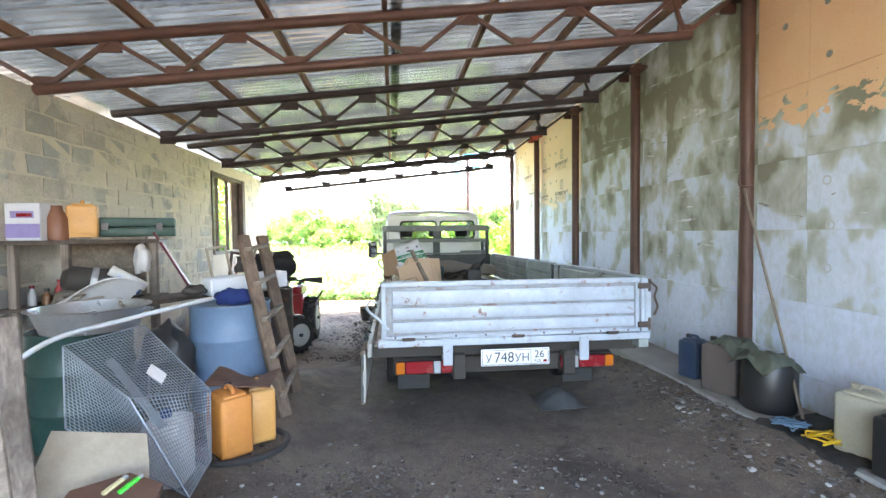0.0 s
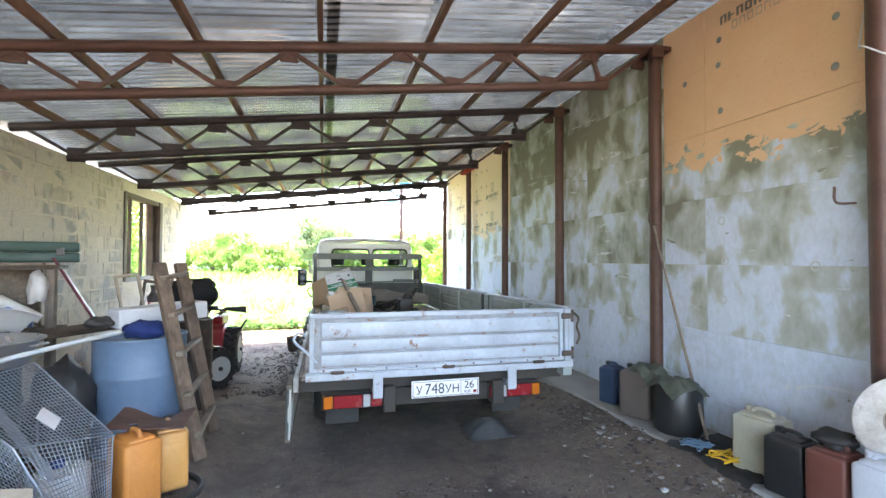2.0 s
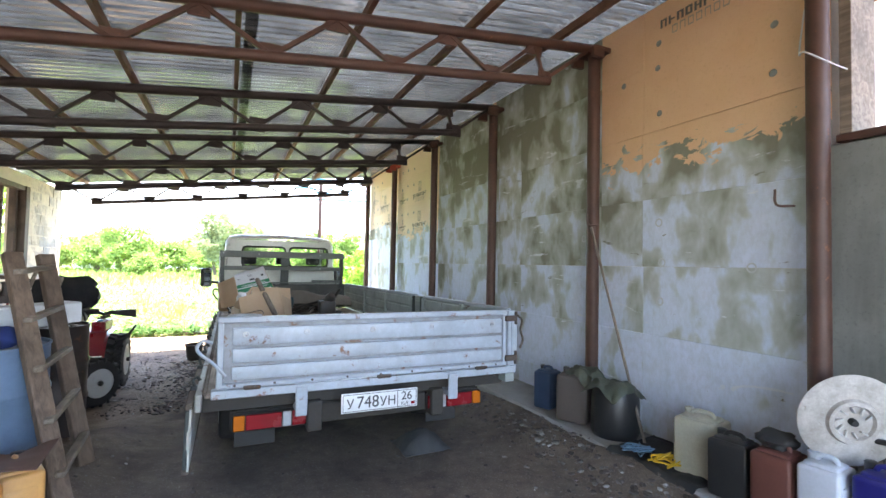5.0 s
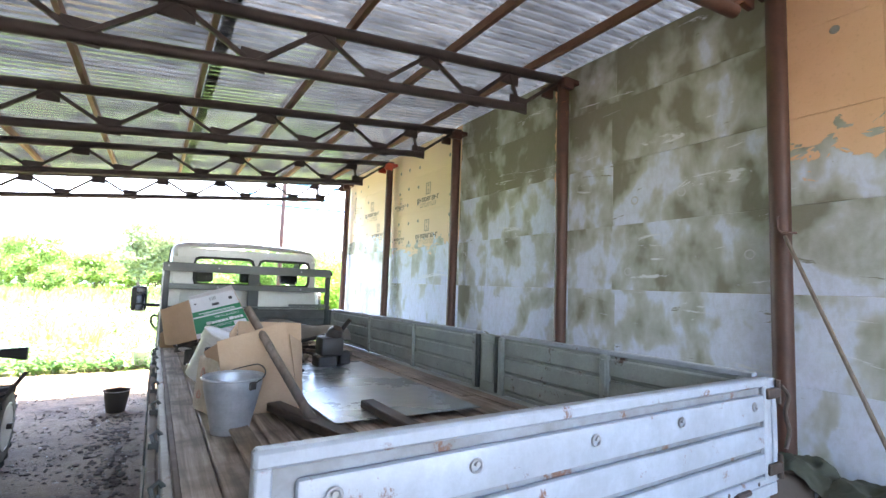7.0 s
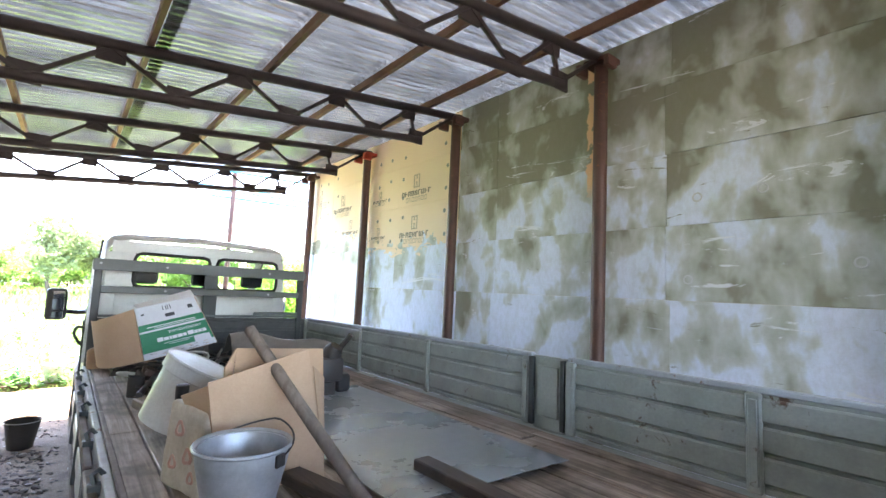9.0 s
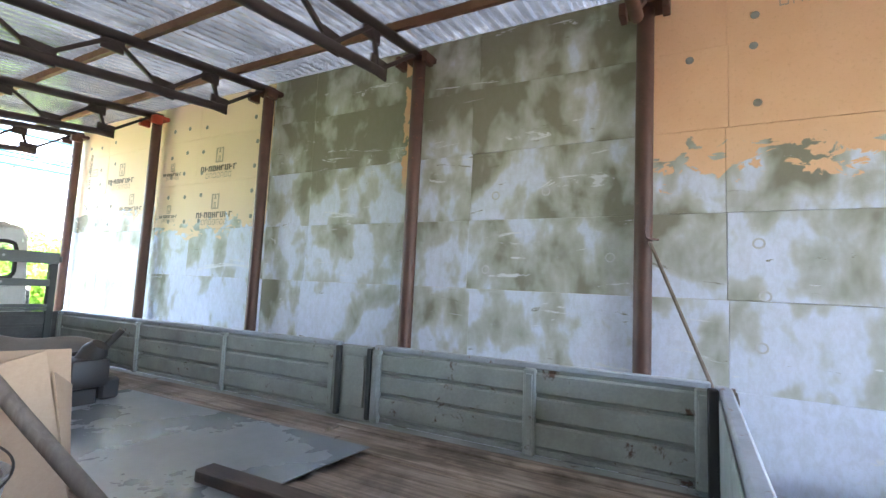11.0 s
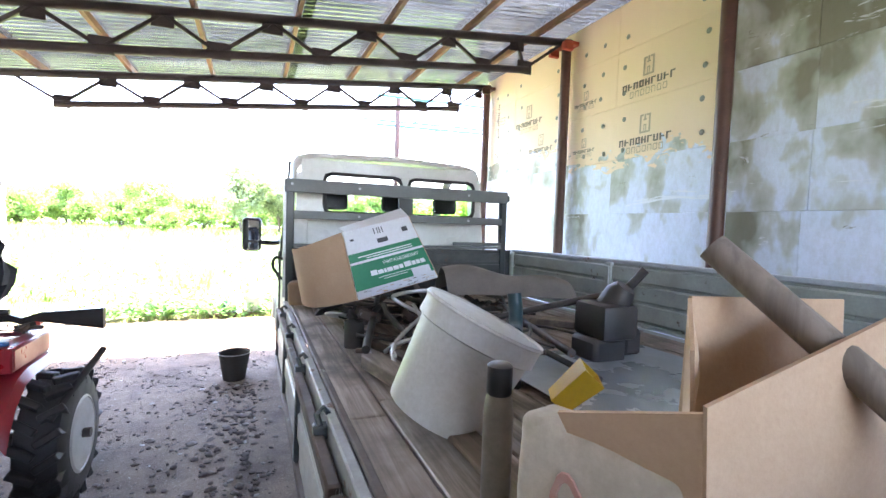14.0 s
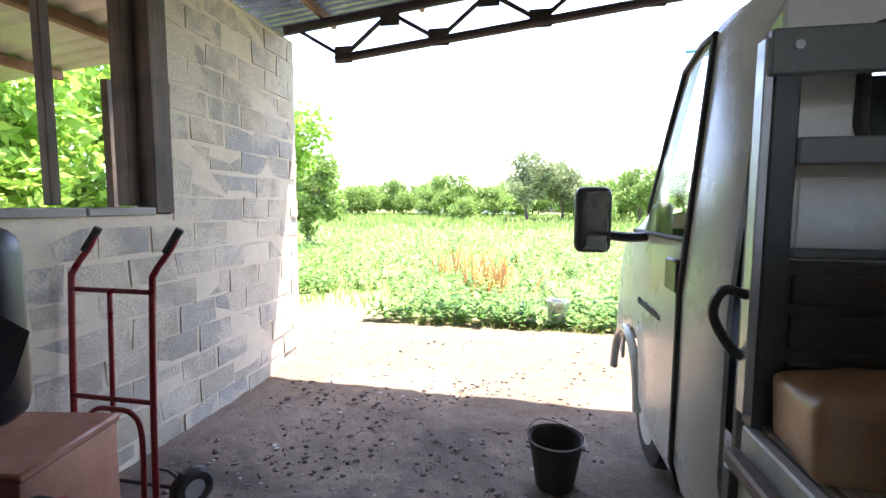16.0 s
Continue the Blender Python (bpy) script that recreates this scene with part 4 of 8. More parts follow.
        gm = Matrix.Translation((x, 10.655, 0)) @ pose(0, 0, 0, 0, 0, -18)
        add_box(bm, -0.078, 0.078, -0.006, 0.003, 1.24, 1.46, 0.004, gm)
        add_box(bm, -0.073, 0.073, -0.006, 0.003, 1.14, 1.22, 0.004, gm)
        tp("mirror_glass", bm, k.mat, "", mir)
    # seats and floor inside
    bm = bmesh.new()
    add_box(bm, -0.1, 1.76, 9.65, 11.0, 0.55, 0.85, 0.03)
    add_box(bm, -0.05, 1.7, 11.0, 11.15, 0.8, 1.25, 0.05)
    tp("cab_floor", bm, M_SEATCLOTH, "", cab)
    for x in (0.02, 0.62, 1.18):
        bm = bmesh.new()
        add_box(bm, x, x + 0.5, 9.72, 9.86, 0.85, 1.56, 0.05, seg=2)
        add_box(bm, x + 0.12, x + 0.38, 9.73, 9.83, 1.58, 1.80, 0.04, seg=2)
        tp("seat", bm, M_SEATCLOTH, "dark seat back", cab)


build_bed()
build_tail()
build_cab()
for wx, wo in ((-0.02, -1), (1.88, 1)):
    build_wheel(wx - wo * 0.02, 5.15, 0.31, out=wo)
    build_wheel(wx - wo * 0.06, 11.09, 0.07, 0.34, out=wo)

# ---- what lies on the bed ----
def bed_z(y):
    return 0.778 - 0.0096 * (y - 3.43)


def build_pail(name, label, mat, base, r0, r1, h, lean=(0, 0, 0), lip=0.008, handle=True, rim=None):
    t = thing(name, label, "bucket", Matrix.Translation(base) @ pose(0, 0, 0, *lean))
    bm = bmesh.new()
    prof = [(0.004, 0.02), (r0 - 0.006, 0.02), (r1 - 0.006, h - 0.004), (r1 + lip, h - 0.004), (r1 + lip, h + 0.008), (r1, h), (r1, h - 0.03), (r1 - 0.003, h - 0.05), (r0 + 0.003, 0.03), (r0, 0.0), (0.004, 0.0)]
    add_lathe(bm, prof, 36, None, lambda a, z: 0.008 * math.sin(2 * a + 9 * z))
    part("shell", bm, mat, t)
    bm = bmesh.new()
    add_tube(bm, [((r1 + lip) * math.cos(a), (r1 + lip) * math.sin(a), h) for a in np.linspace(0, 2 * math.pi, 36, endpoint=False)], 0.005, 6, True)
    part("rim", bm, rim or mat, t)
    if handle:
        bm = bmesh.new()
        add_tube(bm, [((r1 + 0.012) * math.cos(a), (r1 + 0.012) * math.sin(a), h + 0.012 - 0.03 * abs(math.cos(a)) + 0.035 * math.sin(a)) for a in np.linspace(0, math.pi, 20)], 0.0035, 6)
        for s in (-1, 1):
            add_box(bm, s * (r1 + 0.006) - 0.006, s * (r1 + 0.006) + 0.006, -0.02, 0.02, h - 0.05, h - 0.01, 0.003)
        part("handle", bm, M_SCRAPDARK, t)
    return t


build_pail("zinc_pail", "dented galvanised pail standing on the truck bed", M_ZINC, (0.105, 5.30, bed_z(5.3)), 0.095, 0.148, 0.285, (0, 0, -60))
wp = build_pail("plastic_pail", "dirty white plastic pail tipped over on the scrap iron", M_PAIL, (0.10, 6.58, bed_z(6.6) + 0.045), 0.165, 0.195, 0.345, (8, 25, 0), 0.012, False)
bm = bmesh.new()
add_lathe(bm, [(0.196, 0.275), (0.205, 0.28), (0.205, 0.33), (0.209, 0.343), (0.198, 0.347)], 36)
part("collar", bm, M_PAIL, wp)
bm = bmesh.new()
add_tube(bm, curve_pts([(-0.02, -0.197, 0.31), (0.02, -0.20, 0.22), (0.07, -0.19, 0.12), (0.12, -0.145, 0.05), (0.18, -0.06, 0.06)]), 0.004, 6)
part("handle", bm, M_BLACKPLASTIC, wp)
# printed carton
def build_carton():
    bl, br, tl = Vector((0.112, 7.86, 0.952)), Vector((0.627, 7.91, 1.075)), Vector((0.005, 7.88, 1.345))
    u = (br - bl).normalized()
    v = (tl - bl)
    v = (v - u * v.dot(u)).normalized()
    w = u.cross(v)
    w = -w if w.y < 0 else w
    W, H, D = 0.53, 0.405, 0.55
    m = Matrix((u, v, w)).transposed().to_4x4()
    m.translation = bl
    t = thing("printed_carton", "open cardboard carton with green and white printing, tilted on scrap", "box", m)
    def slump(verts):
        for v in verts:
            v.co.x -= 0.11 * (v.co.x / W) * (v.co.y / H)
            v.co.y += 0.015 * (v.co.x / W) * (v.co.y / H)

    def panel(name, x0, x1, y0, y1, z0, z1, mat, label=""):
        bm = bmesh.new()
        add_box(bm, x0, x1, y0, y1, z0, z1, 0.002)
        slump(bm.verts)
        return part(name, bm, mat, t, label)
    f = panel("front_panel", 0, W, 0, H, -0.004, 0.004, M_BOXWHITE)
    panel("bottom_panel", 0, W, -0.004, 0.004, 0.004, D, M_KRAFT)
    panel("back_panel", -0.20, W, 0.02, H * 0.9, D - 0.004, D + 0.004, M_KRAFT)
    bm = bmesh.new()
    add_sheet(bm, 10, 6, lambda a, b: (-0.008 - 0.225 * math.sin(a * 1.75) - 0.02 * math.sin(a * 5) * b, b * H * (1 - 0.10 * a) - 0.02 * math.sin(a * 3), a * D), 0.006)
    part("side_panel", bm, M_KRAFT, t)
    bm = bmesh.new()
    add_sheet(bm, 10, 6, lambda a, b: (W + 0.02 * math.sin(a * 3.1), b * H * (1 - 0.1 * a), a * D), 0.006)
    slump(bm.verts)
    part("side_panel", bm, M_KRAFT, t)
    bm = bmesh.new()
    add_sheet(bm, 8, 4, lambda a, b: (0.02 + a * 0.42, H * 0.985 + 0.03 * b + 0.04 * a * b, 0.02 + 0.12 * b), 0.005)
    part("flap", bm, M_BOXWHITE, t)
    bm = bmesh.new()
    add_sheet(bm, 8, 4, lambda a, b: (-0.19 + 0.10 * b, H * 0.88 - 0.05 * b, D * 0.55 + a * D * 0.40), 0.005)
    part("flap", bm, M_KRAFT, t)
    def ink(name, x0, x1, y0, y1, mat, lift=0.0):
        bm = bmesh.new()
        add_box(bm, x0 * W, x1 * W, y0 * H, y1 * H, -0.0062 - lift, -0.0042)
        slump(bm.verts)
        part(name, bm, mat, f)
    ink("green_band", 0.0, 0.998, 0.12, 0.50, M_BOXGREEN)
    ink("green_band", 0.0, 0.998, 0.535, 0.66, M_BOXGREEN)
    ink("text_bar", 0.12, 0.86, 0.585, 0.60, M_INKWHITE, 0.001)
    ink("text_bar", 0.22, 0.86, 0.555, 0.567, M_INKWHITE, 0.001)
    for k, (a, b) in enumerate(((0.22, 0.30), (0.31, 0.38), (0.39, 0.42), (0.43, 0.50), (0.51, 0.58), (0.59, 0.64), (0.66, 0.75), (0.76, 0.81), (0.82, 0.87), (0.88, 0.94))):
        ink("name_bar", a, b, 0.285, 0.285 + (0.075 if k in (0, 6) else 0.06), M_INKWHITE, 0.001)
    ink("text_bar", 0.30, 0.90, 0.232, 0.240, M_INKWHITE, 0.001)
    ink("text_bar", 0.36, 0.66, 0.20, 0.208, M_INKWHITE, 0.001)
    rs = random.Random(3)
    for k in range(26):
        x, y = rs.uniform(0.05, 0.95), rs.uniform(0.012, 0.095)
        ink("scuff", x, x + rs.uniform(0.02, 0.06), y, y + rs.uniform(0.004, 0.012), M_GREYPLASTIC if k % 2 else M_KRAFT)
    ink("sticker", 0.72, 0.96, 0.10, 0.235, M_BOXWHITE, 0.002)
    c = bpy.data.curves.new("print", "FONT")
    c.body, c.size, c.extrude = "УНИТАЗ-КОМПАКТ", 0.028, 0.0008
    tmp = bpy.data.objects.new("print", c)
    me = bpy.data.meshes.new_from_object(tmp)
    bpy.data.objects.remove(tmp)
    me.materials.clear()
    me.materials.append(M_INKWHITE)
    me.transform(Matrix.Translation((0.40 * W, 0.41 * H, -0.007)))
    slump(me.vertices)
    o = new("print", me)
    o.parent = f
    for x in (0.42, 0.47, 0.50, 0.54):
        ink("pictogram", x, x + 0.012, 0.86, 0.95, M_INK)
    ink("pictogram", 0.07, 0.12, 0.84, 0.87, M_INK)
    ink("pictogram", 0.82, 0.90, 0.80, 0.87, M_INK)
    ink("handle_hole", 0.43, 0.58, 0.725, 0.79, M_INK)


build_carton()


def build_open_box():
    t = thing("kraft_box", "torn open brown cardboard box standing on the truck bed", "box", Matrix.Translation((0.3, 5.85, bed_z(5.85))))
    o = Vector((0.3, 5.85, bed_z(5.85)))
    def quad(name, a, b, c, d, sag=0.0, mat=M_KRAFT):
        a, b, c, d = (Vector(p) - o for p in (a, b, c, d))
        n = (b - a).cross(d - a).normalized()
        bm = bmesh.new()
        add_sheet(bm, 8, 8, lambda s, r: (a * (1 - s) + b * s) * (1 - r) + (d * (1 - s) + c * s) * r + n * sag * math.sin(math.pi * s) * math.sin(math.pi * r), 0.006)
        part(name, bm, mat, t)
    zb = bed_z(5.8) + 0.005
    A, B, C, D = (0.13, 5.62, zb), (0.545, 5.58, zb), (0.415, 5.545, 1.315), (0.04, 5.575, 1.20)
    quad("front_panel", A, B, C, D, 0.015)
    E, F = (0.17, 5.73, zb), (0.60, 5.71, zb)
    quad("side_panel", A, E, (0.0, 5.80, 1.115), (0.05, 5.585, 1.19), 0.01)
    quad("side_panel", B, F, (0.57, 5.70, 1.16), (0.45, 5.56, 1.24), 0.01)
    quad("back_panel", E, F, (0.556, 5.705, 1.292), (0.17, 5.71, 1.308), 0.02)
    quad("flap", (0.17, 5.71, 1.305), (0.12, 5.66, 1.24), (0.115, 5.65, 1.15), (0.16, 5.70, 1.13), 0.01)
    quad("bottom_panel", A, B, F, E)


build_open_box()

t = thing("carton_canister", "worn cream wrapped canister with faded red marks", "canister", Matrix.Translation((0.045, 5.755, bed_z(5.75))) @ pose(0, 0, 0, 0, 4, 18))
bm = bmesh.new()
add_box(bm, -0.05, 0.05, -0.14, 0.14, 0, 0.325, 0.018, seg=3)
bmesh.ops.subdivide_edges(bm, edges=[e for e in bm.edges if e.calc_length() > 0.08], cuts=7, use_grid_fill=True)
for v in bm.verts:
    v.co += v.co.normalized() * 0.010 * noise.noise(v.co * 14) + Vector((0, 0, 0.012 * noise.noise(v.co * 8) if v.co.z > 0.2 else 0))
part("body", bm, worn("cream_plastic", (0.58, 0.51, 0.41), (0.33, 0.27, 0.2), 0.6, scale=9, amount=0.7), t)
M_REDPRINT = worn("faded_red_print", (0.42, 0.14, 0.11), (0.52, 0.40, 0.32), 0.6, scale=30, amount=0.9)
for k, (y, z, r) in enumerate(((-0.09, 0.07, 0.022), (-0.05, 0.14, 0.030), (0.03, 0.23, 0.03), (0.05, 0.10, 0.026))):
    bm = bmesh.new()
    add_lathe(bm, [(r * 0.55, 0.0), (r * 0.6, 0.003), (r, 0.003), (r * 1.05, 0.0)], 18, Matrix.Translation((-0.054, y, z)) @ pose(0, 0, 0, 0, -90), lambda a, zz: 0.15 * math.sin(3 * a + 1), False)
    part("red_mark", bm, M_REDPRINT, t)
t = thing("dark_bottle", "tall grey-brown metal flask with a black cap", "bottle", Matrix.Translation((0.055, 6.09, bed_z(6.09))))
bm = bmesh.new()
add_lathe(bm, [(0.002, 0), (0.030, 0.0), (0.034, 0.02), (0.034, 0.24), (0.030, 0.27), (0.024, 0.285)], 20)
part("body", bm, worn("grimy_metal", (0.24, 0.22, 0.18), (0.12, 0.10, 0.08), 0.5, 0.3, scale=14), t)
bm = bmesh.new()
add_lathe(bm, [(0.026, 0.28), (0.029, 0.285), (0.029, 0.345), (0.022, 0.35), (0.002, 0.35)], 16)
part("cap", bm, M_BLACKPLASTIC, t)

bm = bmesh.new()
add_tube(bm, [(0.22, 5.72, 1.385), (0.34, 5.45, 1.13), (0.50, 5.09, 0.80)], [0.024, 0.025, 0.026], 14)
tagged(part("wooden_pole", bm, M_POLE), "worn round wooden pole leaning on the cardboard box", "pole")

bm = bmesh.new()
pts = [(1.58, 7.20), (1.60, 5.07), (0.62, 5.12), (0.58, 7.20)]
n = 14
def sheet_at(a, b):
    p = [Vector(q) for q in pts]
    q = (p[1] * (1 - a) + p[2] * a) * (1 - b) + (p[0] * (1 - a) + p[3] * a) * b
    return (q.x, q.y, bed_z(q.y) + 0.018 + 0.003 * noise.noise(Vector((q.x * 3, q.y * 3, 0))) + 0.004)
add_sheet(bm, n, n, sheet_at, 0.002)
tagged(part("steel_sheet", bm, M_SHEET), "dull blue-grey steel sheet lying on the planks", "metal sheet")

def lying_plank(p0, p1, w, h, mat=M_DARKWOOD, label="short dark timber offcut lying on the truck bed"):
    bm = bmesh.new()
    z0, z1 = (q[2] if len(q) > 2 else bed_z(q[1]) + 0.022 + h / 2 for q in (p0, p1))
    add_bar(bm, (p0[0], p0[1], z0), (p1[0], p1[1], z1), w, h, 0.006)
    tagged(part("timber", bm, mat), label, "timber", "timber on the bed")
lying_plank((0.92, 5.385), (0.945, 4.48), 0.088, 0.05)
lying_plank((0.38, 5.56), (0.575, 4.75), 0.09, 0.05)
lying_plank((0.03, 7.20), (0.12, 6.75), 0.09, 0.06, M_ROUGHWOOD, "grey timber block on the bed edge")
lying_plank((0.12, 7.45), (0.14, 4.6), 0.10, 0.018, M_ROUGHWOOD, "long grey board lying along the bed edge")
lying_plank((1.25, 7.9), (1.62, 7.55), 0.12, 0.05, M_ROUGHWOOD, "grey timber offcut beside the scrap")
lying_plank((1.1, 7.6), (0.95, 7.25), 0.14, 0.03, M_ROUGHWOOD, "grey timber offcut beside the scrap")


def build_scrap():
    random.seed(11)
    # rods and pipes, mostly lengthwise, piled up to 20 cm
    for k in range(46):
        x = rnd(0.12, 1.15)
        y = rnd(6.9, 8.7)
        a = radians(rnd(-38, 38)) if k % 4 else radians(rnd(50, 130))
        length = rnd(0.45, 1.35)
        z = bed_z(y) + 0.03 + 0.20 * random.random() * max(0.15, 1 - abs(y - 7.9) / 1.3) * max(0.3, 1 - abs(x - 0.6) / 0.9)
        dx, dy = math.sin(a) * length / 2, math.cos(a) * length / 2
        x0, x1 = min(max(x - dx, 0.03), 1.7), min(max(x + dx, 0.03), 1.7)
        y0, y1 = min(max(y - dy, 6.3), 9.25), min(max(y + dy, 6.3), 9.25)
        tilt = rnd(-0.05, 0.06)
        bm = bmesh.new()
        r = rnd(0.008, 0.024)
        p = [(x0, y0, max(z - tilt, bed_z(y0) + r + 0.008)), (x1, y1, max(z + tilt, bed_z(y1) + r + 0.008))]
        kind = k % 5
        if kind == 0:
            add_bar(bm, p[0], p[1], 0.04, 0.012, 0.002)
        elif kind == 1:
            mid = [(a1 + b1) / 2 for a1, b1 in zip(*p)]
            mid[2] += rnd(0.02, 0.08)
            mid[0] += rnd(-0.08, 0.08)
            add_tube(bm, curve_pts([p[0], mid, p[1]], 6), r * 0.6, 8)
        else:
            add_pipe(bm, p[0], p[1], r, n=10)
        tagged(part("scrap_bar", bm, (M_SCRAP, M_SCRAPDARK, M_SCRAPDARK, M_SCRAP, M_UNDER)[k % 5]), "rusty iron bar or pipe in the scrap heap", "scrap metal", "scrap iron on the bed")
    # lumps: brackets, gears and castings
    for k in range(26):
        x, y = rnd(0.02, 1.3), rnd(7.0, 9.1)
        bm = bmesh.new()
        s = rnd(0.035, 0.09)
        m = Matrix.Translation((x, y, bed_z(y) + s * 0.6 + 0.12 * random.random() * max(0, 1 - abs(x - 0.6)))) @ pose(0, 0, 0, rnd(0, 40), rnd(0, 40), rnd(0, 360))
        if k % 3 == 0:
            add_lathe(bm, [(s * 0.4, -s * 0.2), (s, -s * 0.2), (s, s * 0.2), (s * 0.4, s * 0.2), (s * 0.4, -s * 0.15)], 16, m, lambda a, z: 0.05 * math.copysign(1, math.sin(a * 10)))
        elif k % 3 == 1:
            add_box(bm, -s, s, -s * 0.6, s * 0.6, -s * 0.4, s * 0.4, s * 0.15, m)
            add_box(bm, -s * 0.3, s * 0.3, -s, s, -s * 0.2, s * 0.5, s * 0.1, m)
        else:
            add_prism(bm, [(-s, -s * 0.7), (s, -s * 0.4), (s * 1.3, s * 0.2), (s * 0.3, s), (-s * 0.9, s * 0.6)], 0.018, m)
        tagged(part("scrap_part", bm, M_SCRAPDARK if k % 2 else M_SCRAP), "oily machine part in the scrap heap", "scrap metal", "scrap parts on the bed")
    # black cylinder
    bm = bmesh.new()
    add_lathe(bm, [(0.02, 0.03), (0.046, 0.03), (0.046, 0.135), (0.053, 0.14), (0.053, 0.13), (0.053, 0.0), (0.004, 0.0)], 24, Matrix.Translation((0.05, 7.65, bed_z(7.65))))
    tagged(part("metal_tube", bm, M_UNDER), "short dark steel tube standing upright", "tube")
    # looped chrome hose
    bm = bmesh.new()
    add_tube(bm, curve_pts([(0.17, 7.38, 0.78), (0.13, 7.30, 0.80), (0.16, 7.20, 0.86), (0.33, 7.28, 0.88), (0.40, 7.42, 0.91), (0.26, 7.50, 0.99), (0.22, 7.50, 1.03), (0.33, 7.45, 1.06), (0.44, 7.48, 1.05), (0.46, 7.46, 1.01), (0.32, 7.36, 0.94), (0.18, 7.24, 0.88), (0.13, 7.18, 0.84), (0.10, 7.05, 0.80)], 7), 0.0105, 8)
    add_tube(bm, curve_pts([(0.30, 7.42, 1.0), (0.33, 7.38, 0.94), (0.37, 7.30, 0.90), (0.40, 7.22, 0.89)], 5), 0.010, 8)
    tagged(part("metal_hose", bm, M_CHROME), "looped bright metal-braided hose", "hose")
    # dark rubber hoses
    for pts in ([(0.5, 8.9, 0.80), (0.42, 8.4, 0.90), (0.50, 7.8, 0.93), (0.55, 7.3, 0.86), (0.45, 6.9, 0.80)], [(0.20, 8.0, 0.80), (0.24, 7.8, 0.93), (0.23, 7.6, 0.90), (0.30, 7.3, 0.82)], [(0.55, 7.25, 0.80), (0.52, 7.45, 0.93), (0.62, 7.6, 0.98), (0.8, 7.7, 0.9)]):
        bm = bmesh.new()
        add_tube(bm, curve_pts(pts, 6), 0.016, 8)
        tagged(part("rubber_hose", bm, M_BLACK), "black rubber hose snaking over the scrap", "hose", "rubber hoses")
    # grinding disc
    bm = bmesh.new()
    add_lathe(bm, [(0.02, 0), (0.085, 0.0), (0.09, 0.006), (0.085, 0.014), (0.03, 0.016), (0.02, 0.02), (0.02, 0)], 28, Matrix.Translation((0.05, 8.15, bed_z(8.15) + 0.07)) @ pose(0, 0, 0, -18, 12, 0))
    tagged(part("round_lamp_rim", bm, M_PAIL), "grey-white round disc lying on scrap", "disc")
    # dark round drum leaning by the front board
    t = thing("machine_drum", "dark round machine drum leaning by the front board", "drum", Matrix.Translation((0.05, 8.87, bed_z(8.87) + 0.145)) @ pose(0, 0, 0, 72, 0, 22) @ Matrix.Diagonal((0.92, 0.98, 0.9, 1)))
    bm = bmesh.new()
    add_lathe(bm, [(0.004, -0.10), (0.10, -0.10), (0.15, -0.05), (0.16, 0.04), (0.152, 0.055), (0.10, 0.075), (0.004, 0.085)], 32, None, lambda a, z: 0.03 * math.sin(2 * a + 9 * z))
    part("body", bm, worn("grimy_drum", (0.03, 0.026, 0.022), (0.075, 0.062, 0.052), 0.7, scale=8, amount=0.9), t)
    bm = bmesh.new()
    add_tube(bm, [(0.162 * math.cos(a), 0.162 * math.sin(a), 0.05) for a in np.linspace(0, 2 * math.pi, 32, endpoint=False)], 0.006, 6, True)
    part("rim", bm, M_ZINC, t)
    # taped parcel behind it
    t = thing("kraft_parcel", "crushed brown parcel wrapped in shiny tape by the front board", "box", Matrix.Translation((0.10, 9.17, bed_z(9.17))) @ pose(0, 0, 0, 0, -3, -6))
    bm = bmesh.new()
    add_box(bm, -0.28, 0.28, -0.14, 0.13, 0.0, 0.19, 0.03, seg=3)
    bmesh.ops.subdivide_edges(bm, edges=[e for e in bm.edges if e.calc_length() > 0.1], cuts=6, use_grid_fill=True)
    for v in bm.verts:
        if v.co.z > 0.05:
            v.co += Vector((0, 0.010 * noise.noise(v.co * 9), 0.022 * noise.noise(v.co * 6 + Vector((4, 0, 0)))))
    part("body", bm, worn("brown_taped_parcel", (0.36, 0.22, 0.12), (0.24, 0.14, 0.08), 0.42, scale=6, grain=60, amount=0.6), t)
    bm = bmesh.new()
    add_box(bm, -0.04, 0.03, -0.15, 0.14, 0.004, 0.204, 0.02, seg=2)
    part("tape", bm, worn("brown_tape", (0.30, 0.17, 0.085), (0.22, 0.12, 0.06), 0.25, scale=10), t, "shiny brown tape")
    # grey fairing at the far side
    bm = bmesh.new()
    def fairing(a, b):
        x = 0.85 + 0.95 * a
        y = 8.25 - 0.25 * a + 0.30 * b
        z = bed_z(8.2) + 0.10 + (0.26 - 0.10 * a * a) * math.sin(b * 2.6 + 0.3) + 0.05 * math.sin(a * 9) * b
        return (x, y, z)
    add_sheet(bm, 18, 8, fairing, 0.008)
    tagged(part("plastic_fairing", bm, M_GREYPLASTIC), "dusty grey-brown moulded plastic fairing on the scrap", "vehicle part")
    # steering column and engine lump
    t = thing("steering_gear", "dirty steering column with a gear housing", "vehicle part", Matrix.Translation((1.12, 7.05, bed_z(7.05))))
    bm = bmesh.new()
    add_pipe(bm, (-0.35, 0.45, 0.14), (0.22, -0.02, 0.36), 0.018, n=10)
    add_pipe(bm, (0.10, 0.05, 0.20), (0.26, -0.08, 0.47), 0.022, n=10)
    part("column", bm, M_SCRAPDARK, t)
    bm = bmesh.new()
    add_box(bm, -0.02, 0.20, -0.12, 0.12, 0.12, 0.30, 0.03, seg=2)
